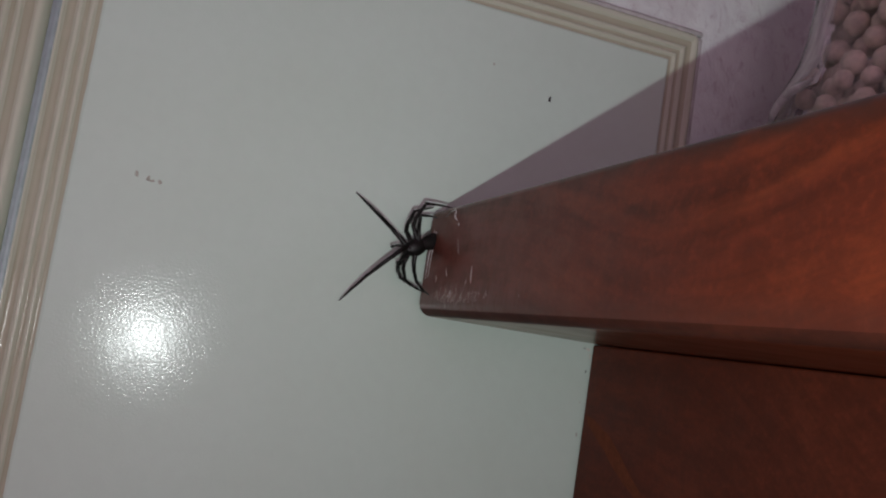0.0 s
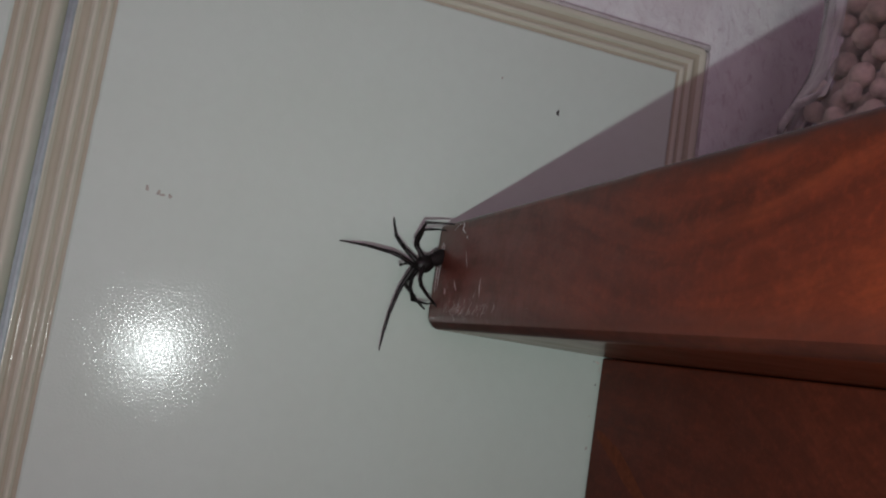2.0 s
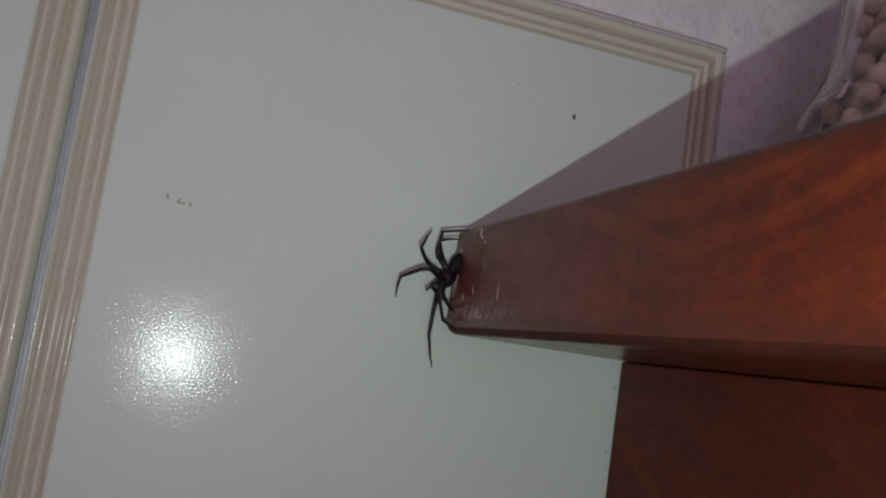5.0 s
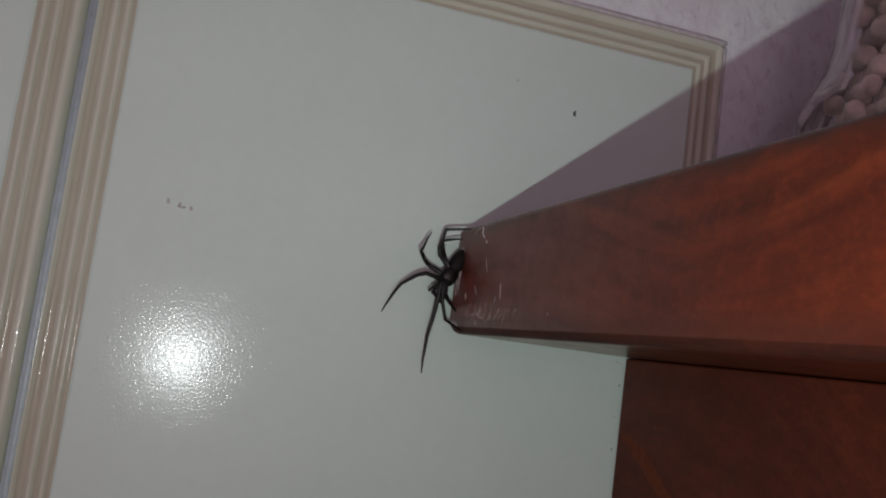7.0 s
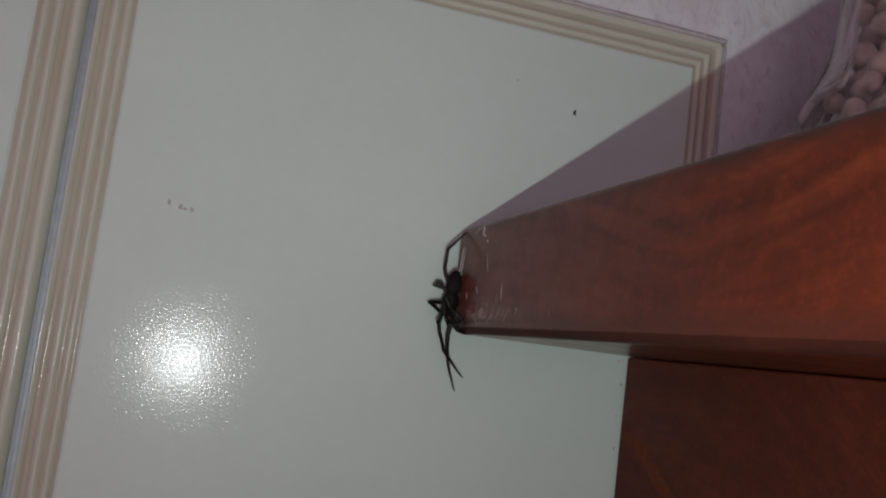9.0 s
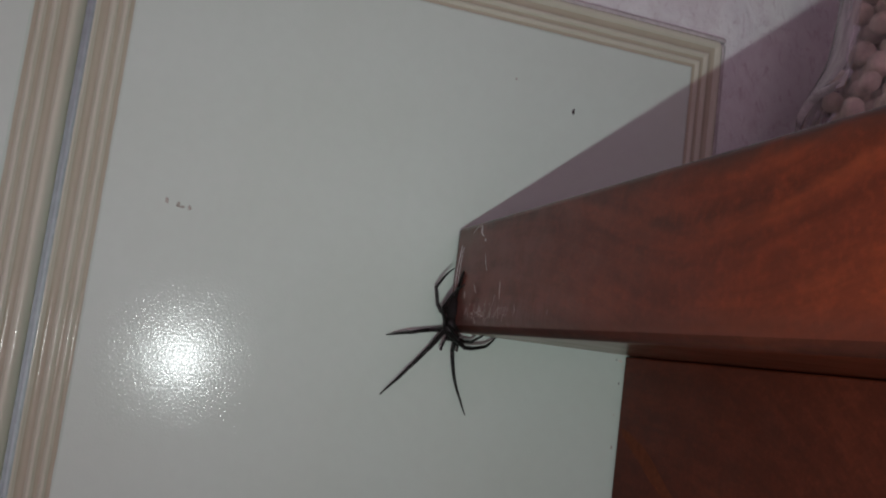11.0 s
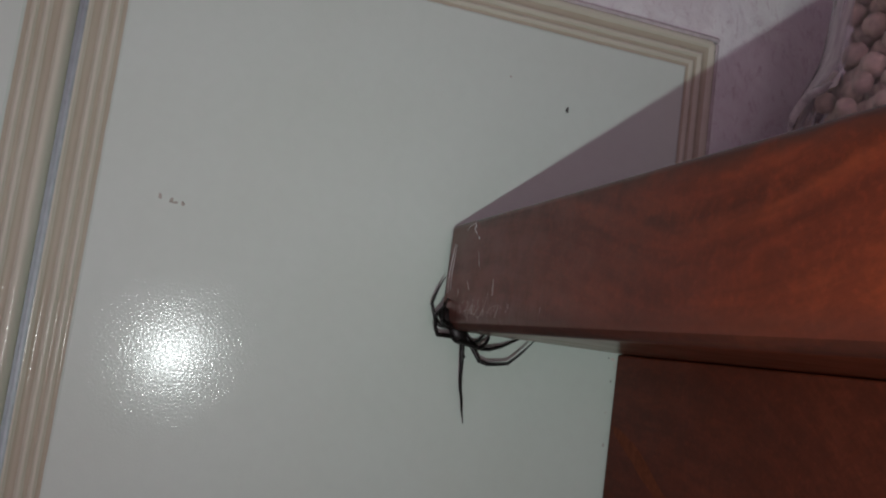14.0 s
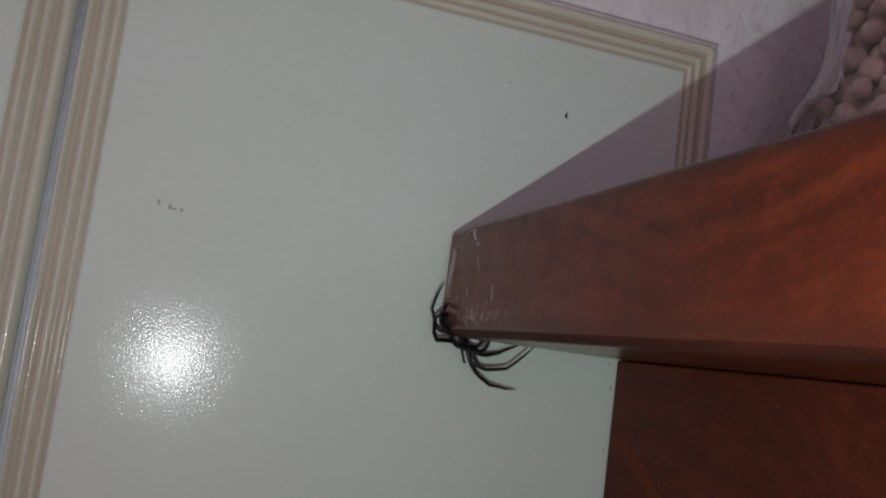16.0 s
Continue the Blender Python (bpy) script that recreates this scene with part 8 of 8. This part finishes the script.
    walk(leg_g[4], [
        (0, pose(-0.01221, -0.00196, -0.00953, 66, -8, -108)), (0.5, pose(-0.01149, 0.00246, -0.00898, 83, -15, -143)),
        (0.75, pose(-0.01143, -0.00182, -0.00875, 76, -11, -121)), (1, pose(-0.00965, -0.00589, -0.00826, 72, -6, -100)),
        (1.5, pose(-0.00901, -0.00356, -0.00933, 69, -7, -102)), (2, pose(-0.00981, -0.00626, -0.00931, 63, 7, -72)),
        (2.25, pose(-0.01094, -0.00444, -0.00904, 59, 9, -72)), (2.5, pose(-0.01126, -0.00239, -0.00780, 55, 11, -73)),
        (3, pose(-0.01385, -0.00076, -0.00624, 43, 14, -76)), (3.5, pose(-0.01339, -0.00263, -0.00721, 45, 13, -75)),
        (4, pose(-0.01368, -0.00269, -0.00679, 44, 14, -75)), (4.5, pose(-0.01396, -0.00270, -0.00648, 43, 14, -76)),
        (5, pose(-0.01425, -0.00271, -0.00612, 42, 14, -76)), (5.5, pose(-0.01454, -0.00272, -0.00575, 40, 15, -77)),
        (6, pose(-0.01482, -0.00274, -0.00537, 39, 15, -77)), (6.5, pose(-0.01509, -0.00275, -0.00496, 37, 16, -78)),
        (7, pose(-0.01498, -0.00280, -0.00452, 35, 15, -78)), (7.5, pose(-0.01778, 0.00090, -0.00433, 41, -9, -97)),
        (8, pose(-0.01974, 0.00108, -0.00271, 44, -11, -96)), (8.5, pose(-0.02101, 0.00034, -0.00171, 48, -8, -92)),
        (9, pose(-0.02104, 0.00020, -0.00078, 48, -7, -90)), (9.5, pose(-0.02163, 0.00113, -0.00018, 51, -13, -98)),
        (10, pose(-0.02172, 0.00205, 0.00153, 50, -20, -106)), (10.5, pose(-0.02142, 0.00053, 0.00264, 52, -26, -112)),
        (11, pose(-0.02067, -0.00114, 0.00354, 55, -29, -115)), (11.25, pose(-0.01910, 0.00091, 0.00271, 54, -37, -126)),
        (11.5, pose(-0.01414, 0.00292, 0.00140, 54, -45, -137)), (11.75, pose(-0.01264, 0.00086, 0.00191, 43, -47, -127)),
        (12, pose(-0.01045, -0.00073, 0.00241, 31, -47, -117)), (12.5, pose(-0.01085, -0.00046, 0.00133, 33, -50, -117)),
        (13, pose(-0.01001, -0.00005, 0.00206, 25, -54, -112)), (13.5, pose(-0.00993, 0.00081, 0.00280, 11, -58, -99)),
        (14, pose(-0.01067, 0.00209, 0.00433, -8, -60, -86)), (14.5, pose(-0.01101, 0.00218, 0.00487, -4, -59, -91)),
        (15, pose(-0.01093, 0.00230, 0.00508, -7, -59, -88)), (15.5, pose(-0.01091, 0.00278, 0.00450, -6, -60, -88)),
        (16, pose(-0.01093, 0.00276, 0.00449, -6, -59, -88)),
    ])
    walk(leg_h[0], [
        (0, pose(-0.00030, -0.00020, 0.00180, 160, -5, -88)), (0.5, pose(-0.00030, -0.00020, 0.00180, 167, -4, -89)),
        (1, pose(-0.00030, -0.00020, 0.00180, 169, -3, -89)), (1.5, pose(-0.00030, -0.00020, 0.00180, 180, 1, -89)),
        (2, pose(-0.00030, -0.00020, 0.00180, -179, 3, -90)), (2.5, pose(-0.00030, -0.00020, 0.00180, 173, -24, -86)),
        (3, pose(-0.00030, -0.00020, 0.00180, 155, 3, -91)), (3.5, pose(-0.00030, -0.00020, 0.00180, 156, 3, -91)),
        (4, pose(-0.00030, -0.00020, 0.00180, 156, 3, -91)), (4.5, pose(-0.00030, -0.00020, 0.00180, 154, 3, -91)),
        (5, pose(-0.00030, -0.00020, 0.00180, 152, 3, -91)), (5.5, pose(-0.00030, -0.00020, 0.00180, 150, 2, -91)),
        (6, pose(-0.00030, -0.00020, 0.00180, 148, 2, -91)), (6.5, pose(-0.00030, -0.00020, 0.00180, 146, 2, -91)),
        (7, pose(-0.00030, -0.00020, 0.00180, 147, 2, -91)), (7.5, pose(-0.00030, -0.00020, 0.00180, 134, 1, -90)),
        (8, pose(-0.00030, -0.00020, 0.00180, 124, 1, -90)), (8.25, pose(-0.00030, -0.00020, 0.00180, 126, 1, -91)),
        (8.5, pose(-0.00030, -0.00020, 0.00180, 128, 2, -92)), (9, pose(-0.00030, -0.00020, 0.00180, 141, 6, -97)),
        (9.5, pose(-0.00030, -0.00020, 0.00180, 138, 6, -97)), (10, pose(-0.00030, -0.00020, 0.00180, 139, 6, -98)),
        (10.5, pose(-0.00030, -0.00020, 0.00180, 140, 7, -99)), (10.75, pose(-0.00030, -0.00020, 0.00180, 139, 7, -99)),
        (11, pose(-0.00030, -0.00020, 0.00180, 139, 7, -99)), (11.5, pose(-0.00030, -0.00020, 0.00180, 137, 7, -100)),
        (12, pose(-0.00030, -0.00020, 0.00180, 130, 6, -103)), (12.5, pose(-0.00030, -0.00020, 0.00180, 131, 6, -104)),
        (13, pose(-0.00030, -0.00020, 0.00180, 126, 4, -105)), (13.5, pose(-0.00030, -0.00020, 0.00180, 144, 7, -110)),
        (14, pose(-0.00030, -0.00020, 0.00180, 130, 3, -110)), (14.5, pose(-0.00030, -0.00020, 0.00180, 131, 3, -110)),
        (15, pose(-0.00030, -0.00020, 0.00180, 131, 3, -110)), (15.5, pose(-0.00030, -0.00020, 0.00180, 133, 3, -110)),
        (16, pose(-0.00030, -0.00020, 0.00180, 133, 3, -110)),
    ])
    walk(leg_h[1], [
        (0, pose(-0.00278, -0.00083, -0.00501, 144, 22, -106)), (0.5, pose(-0.00192, -0.00073, -0.00527, 150, 26, -105)),
        (1, pose(-0.00172, -0.00066, -0.00532, 149, 32, -110)), (1.5, pose(-0.00034, -0.00005, -0.00547, 150, 19, -104)),
        (2, pose(-0.00017, 0.00019, -0.00546, 148, 14, -102)), (2.5, pose(-0.00095, -0.00322, -0.00479, 143, 16, -109)),
        (3, pose(-0.00337, 0.00020, -0.00479, 133, 15, -116)), (3.5, pose(-0.00320, 0.00017, -0.00486, 136, 15, -114)),
        (4, pose(-0.00326, 0.00018, -0.00483, 139, 10, -110)), (4.5, pose(-0.00348, 0.00016, -0.00473, 137, 10, -111)),
        (5, pose(-0.00370, 0.00015, -0.00462, 135, 9, -111)), (5.5, pose(-0.00391, 0.00014, -0.00451, 133, 9, -111)),
        (6, pose(-0.00412, 0.00012, -0.00438, 132, 8, -112)), (6.5, pose(-0.00433, 0.00011, -0.00425, 130, 8, -112)),
        (7, pose(-0.00424, 0.00016, -0.00431, 127, 11, -115)), (7.5, pose(-0.00549, -0.00010, -0.00329, 123, 5, -111)),
        (8, pose(-0.00630, -0.00014, -0.00232, 114, 1, -109)), (8.25, pose(-0.00617, 0.00003, -0.00249, 117, 9, -129)),
        (8.5, pose(-0.00603, 0.00021, -0.00266, 117, 17, -149)), (9, pose(-0.00483, 0.00088, -0.00379, 110, 18, -159)),
        (9.5, pose(-0.00508, 0.00088, -0.00358, 107, 15, -153)), (10, pose(-0.00497, 0.00102, -0.00364, 110, 9, -138)),
        (10.5, pose(-0.00486, 0.00115, -0.00371, 113, 2, -125)), (10.75, pose(-0.00487, 0.00119, -0.00369, 117, -4, -113)),
        (11, pose(-0.00488, 0.00123, -0.00367, 120, -10, -102)), (11.5, pose(-0.00505, 0.00127, -0.00351, 117, -11, -102)),
        (12, pose(-0.00560, 0.00149, -0.00289, 109, -12, -102)), (12.5, pose(-0.00553, 0.00158, -0.00293, 107, -13, -102)),
        (13, pose(-0.00591, 0.00161, -0.00246, 102, -14, -101)), (13.5, pose(-0.00410, 0.00193, -0.00402, 97, -15, -101)),
        (14, pose(-0.00547, 0.00192, -0.00286, 95, -16, -102)), (14.5, pose(-0.00541, 0.00190, -0.00294, 97, -16, -103)),
        (15, pose(-0.00541, 0.00191, -0.00293, 95, -16, -102)), (15.5, pose(-0.00521, 0.00192, -0.00313, 97, -16, -103)),
        (16, pose(-0.00521, 0.00192, -0.00313, 97, -16, -103)),
    ])
    walk(leg_h[2], [
        (0, pose(-0.00385, 0.00016, -0.00663, 118, 30, -133)), (0.5, pose(-0.00274, 0.00036, -0.00697, 121, 35, -134)),
        (1, pose(-0.00245, 0.00064, -0.00692, 115, 38, -144)), (1.5, pose(-0.00125, 0.00082, -0.00726, 121, 24, -119)),
        (2, pose(-0.00120, 0.00088, -0.00727, 121, 17, -111)), (2.5, pose(-0.00203, -0.00232, -0.00646, 113, 20, -136)),
        (3, pose(-0.00463, 0.00125, -0.00622, 109, 11, -137)), (3.5, pose(-0.00442, 0.00116, -0.00637, 112, 12, -136)),
        (4, pose(-0.00451, 0.00096, -0.00644, 120, 7, -128)), (4.5, pose(-0.00478, 0.00095, -0.00630, 118, 7, -128)),
        (5, pose(-0.00504, 0.00094, -0.00615, 117, 6, -129)), (5.5, pose(-0.00530, 0.00093, -0.00599, 115, 5, -129)),
        (6, pose(-0.00556, 0.00092, -0.00581, 113, 4, -129)), (6.5, pose(-0.00582, 0.00091, -0.00563, 112, 3, -129)),
        (7, pose(-0.00571, 0.00113, -0.00559, 105, 5, -135)), (7.5, pose(-0.00716, 0.00065, -0.00449, 110, -0, -130)),
        (8, pose(-0.00818, 0.00052, -0.00321, 103, -7, -126)), (8.25, pose(-0.00759, 0.00137, -0.00347, 101, -2, -155)),
        (8.5, pose(-0.00678, 0.00202, -0.00362, 99, 1, 176)), (9, pose(-0.00536, 0.00287, -0.00449, 85, -3, 175)),
        (9.5, pose(-0.00587, 0.00282, -0.00421, 84, -3, -178)), (10, pose(-0.00625, 0.00263, -0.00437, 86, -3, -158)),
        (10.5, pose(-0.00650, 0.00232, -0.00455, 90, -4, -136)), (10.75, pose(-0.00668, 0.00190, -0.00468, 96, -6, -113)),
        (11, pose(-0.00676, 0.00144, -0.00475, 101, -9, -90)), (11.5, pose(-0.00698, 0.00149, -0.00450, 96, -9, -90)),
        (12, pose(-0.00765, 0.00177, -0.00358, 86, -9, -90)), (12.5, pose(-0.00761, 0.00187, -0.00354, 82, -9, -89)),
        (13, pose(-0.00803, 0.00191, -0.00289, 77, -9, -88)), (13.5, pose(-0.00625, 0.00228, -0.00427, 66, -8, -87)),
        (14, pose(-0.00760, 0.00234, -0.00305, 65, -9, -89)), (14.5, pose(-0.00754, 0.00231, -0.00318, 67, -9, -89)),
        (15, pose(-0.00755, 0.00231, -0.00311, 66, -9, -88)), (15.5, pose(-0.00734, 0.00234, -0.00338, 67, -9, -89)),
        (16, pose(-0.00734, 0.00234, -0.00338, 67, -9, -89)),
    ])
    walk(leg_h[3], [
        (0, pose(-0.00645, 0.00427, -0.00881, 73, 38, -27)), (0.5, pose(-0.00489, 0.00468, -0.00925, 79, 31, -36)),
        (1, pose(-0.00420, 0.00536, -0.00868, 79, 28, -56)), (1.5, pose(-0.00465, 0.00404, -0.00981, 72, 34, -42)),
        (2, pose(-0.00520, 0.00326, -0.00986, 72, 38, -43)), (2.5, pose(-0.00493, 0.00170, -0.00843, 67, 50, -38)),
        (3, pose(-0.00780, 0.00518, -0.00794, 52, 56, -56)), (3.5, pose(-0.00756, 0.00500, -0.00834, 56, 55, -53)),
        (4, pose(-0.00796, 0.00407, -0.00906, 55, 58, -49)), (4.5, pose(-0.00829, 0.00409, -0.00880, 53, 59, -52)),
        (5, pose(-0.00862, 0.00410, -0.00853, 51, 59, -55)), (5.5, pose(-0.00895, 0.00411, -0.00824, 48, 60, -58)),
        (6, pose(-0.00926, 0.00413, -0.00794, 45, 60, -61)), (6.5, pose(-0.00957, 0.00414, -0.00762, 42, 61, -64)),
        (7, pose(-0.00926, 0.00487, -0.00697, 43, 62, -61)), (7.5, pose(-0.01099, 0.00388, -0.00632, 70, 73, -41)),
        (8, pose(-0.01250, 0.00343, -0.00437, 94, 81, -23)), (8.25, pose(-0.00987, 0.00608, -0.00451, 17, 77, -78)),
        (8.5, pose(-0.00641, 0.00728, -0.00446, -14, 67, -86)), (9, pose(-0.00489, 0.00817, -0.00404, -12, 64, -91)),
        (9.5, pose(-0.00606, 0.00812, -0.00366, -3, 71, -96)), (10, pose(-0.00822, 0.00758, -0.00403, 7, 69, -101)),
        (10.5, pose(-0.01022, 0.00614, -0.00451, 19, 67, -107)), (10.75, pose(-0.01160, 0.00390, -0.00521, 24, 68, -107)),
        (11, pose(-0.01201, 0.00127, -0.00573, 29, 69, -108)), (11.5, pose(-0.01229, 0.00137, -0.00507, 38, 60, -126)),
        (12, pose(-0.01297, 0.00181, -0.00325, 19, 49, -141)), (12.5, pose(-0.01290, 0.00186, -0.00282, 17, 47, -143)),
        (13, pose(-0.01324, 0.00193, -0.00173, 14, 45, -145)), (13.5, pose(-0.01112, 0.00231, -0.00210, 8, 36, -150)),
        (14, pose(-0.01246, 0.00258, -0.00085, 6, 32, -152)), (14.5, pose(-0.01246, 0.00254, -0.00113, 6, 33, -151)),
        (15, pose(-0.01241, 0.00253, -0.00092, 6, 33, -152)), (15.5, pose(-0.01226, 0.00260, -0.00133, 8, 35, -151)),
        (16, pose(-0.01226, 0.00260, -0.00134, 8, 35, -152)),
    ])
    walk(leg_h[4], [
        (0, pose(-0.00798, -0.00092, -0.00749, 58, 58, -36)), (0.5, pose(-0.00763, -0.00010, -0.00835, 69, 52, -39)),
        (1, pose(-0.00847, 0.00190, -0.00771, 71, 49, -56)), (1.5, pose(-0.00753, -0.00052, -0.00839, 56, 53, -50)),
        (2, pose(-0.00801, -0.00137, -0.00849, 52, 57, -53)), (2.5, pose(-0.00675, -0.00338, -0.00701, 40, 68, -61)),
        (3, pose(-0.00986, 0.00036, -0.00603, 7, 68, -95)), (3.5, pose(-0.00971, 0.00018, -0.00656, 13, 68, -90)),
        (4, pose(-0.00969, -0.00095, -0.00738, 5, 68, -92)), (4.5, pose(-0.01004, -0.00091, -0.00706, 2, 68, -96)),
        (5, pose(-0.01039, -0.00087, -0.00672, -2, 67, -100)), (5.5, pose(-0.01073, -0.00083, -0.00636, -5, 67, -104)),
        (6, pose(-0.01105, -0.00078, -0.00598, -8, 66, -107)), (6.5, pose(-0.01138, -0.00073, -0.00559, -12, 66, -111)),
        (7, pose(-0.01089, -0.00012, -0.00506, -14, 69, -112)), (7.5, pose(-0.01312, -0.00125, -0.00578, -45, 76, -147)),
        (8, pose(-0.01504, -0.00154, -0.00443, -82, 72, 175)), (8.25, pose(-0.01038, 0.00066, -0.00330, -59, 65, -151)),
        (8.5, pose(-0.00471, 0.00240, -0.00237, -52, 55, -131)), (9, pose(-0.00383, 0.00325, -0.00165, -51, 54, -137)),
        (9.5, pose(-0.00628, 0.00286, -0.00182, -57, 59, -153)), (10, pose(-0.00992, 0.00265, -0.00203, -54, 60, -160)),
        (10.5, pose(-0.01332, 0.00199, -0.00244, -47, 59, -164)), (10.75, pose(-0.01516, 0.00005, -0.00332, -42, 59, -166)),
        (11, pose(-0.01600, -0.00223, -0.00401, -37, 59, -168)), (11.5, pose(-0.01731, 0.00032, -0.00289, -5, 58, -170)),
        (12, pose(-0.01719, 0.00071, 0.00024, -9, 41, -172)), (12.5, pose(-0.01701, 0.00078, 0.00080, -9, 40, -173)),
        (13, pose(-0.01714, 0.00090, 0.00212, -9, 37, -174)), (13.5, pose(-0.01431, 0.00131, 0.00236, -9, 30, -175)),
        (14, pose(-0.01533, 0.00171, 0.00385, -10, 24, -175)), (14.5, pose(-0.01538, 0.00162, 0.00353, -10, 24, -175)),
        (15, pose(-0.01535, 0.00164, 0.00374, -10, 25, -175)), (15.5, pose(-0.01539, 0.00179, 0.00321, -9, 27, -176)),
        (16, pose(-0.01539, 0.00179, 0.00320, -9, 27, -176)),
    ])


motions()
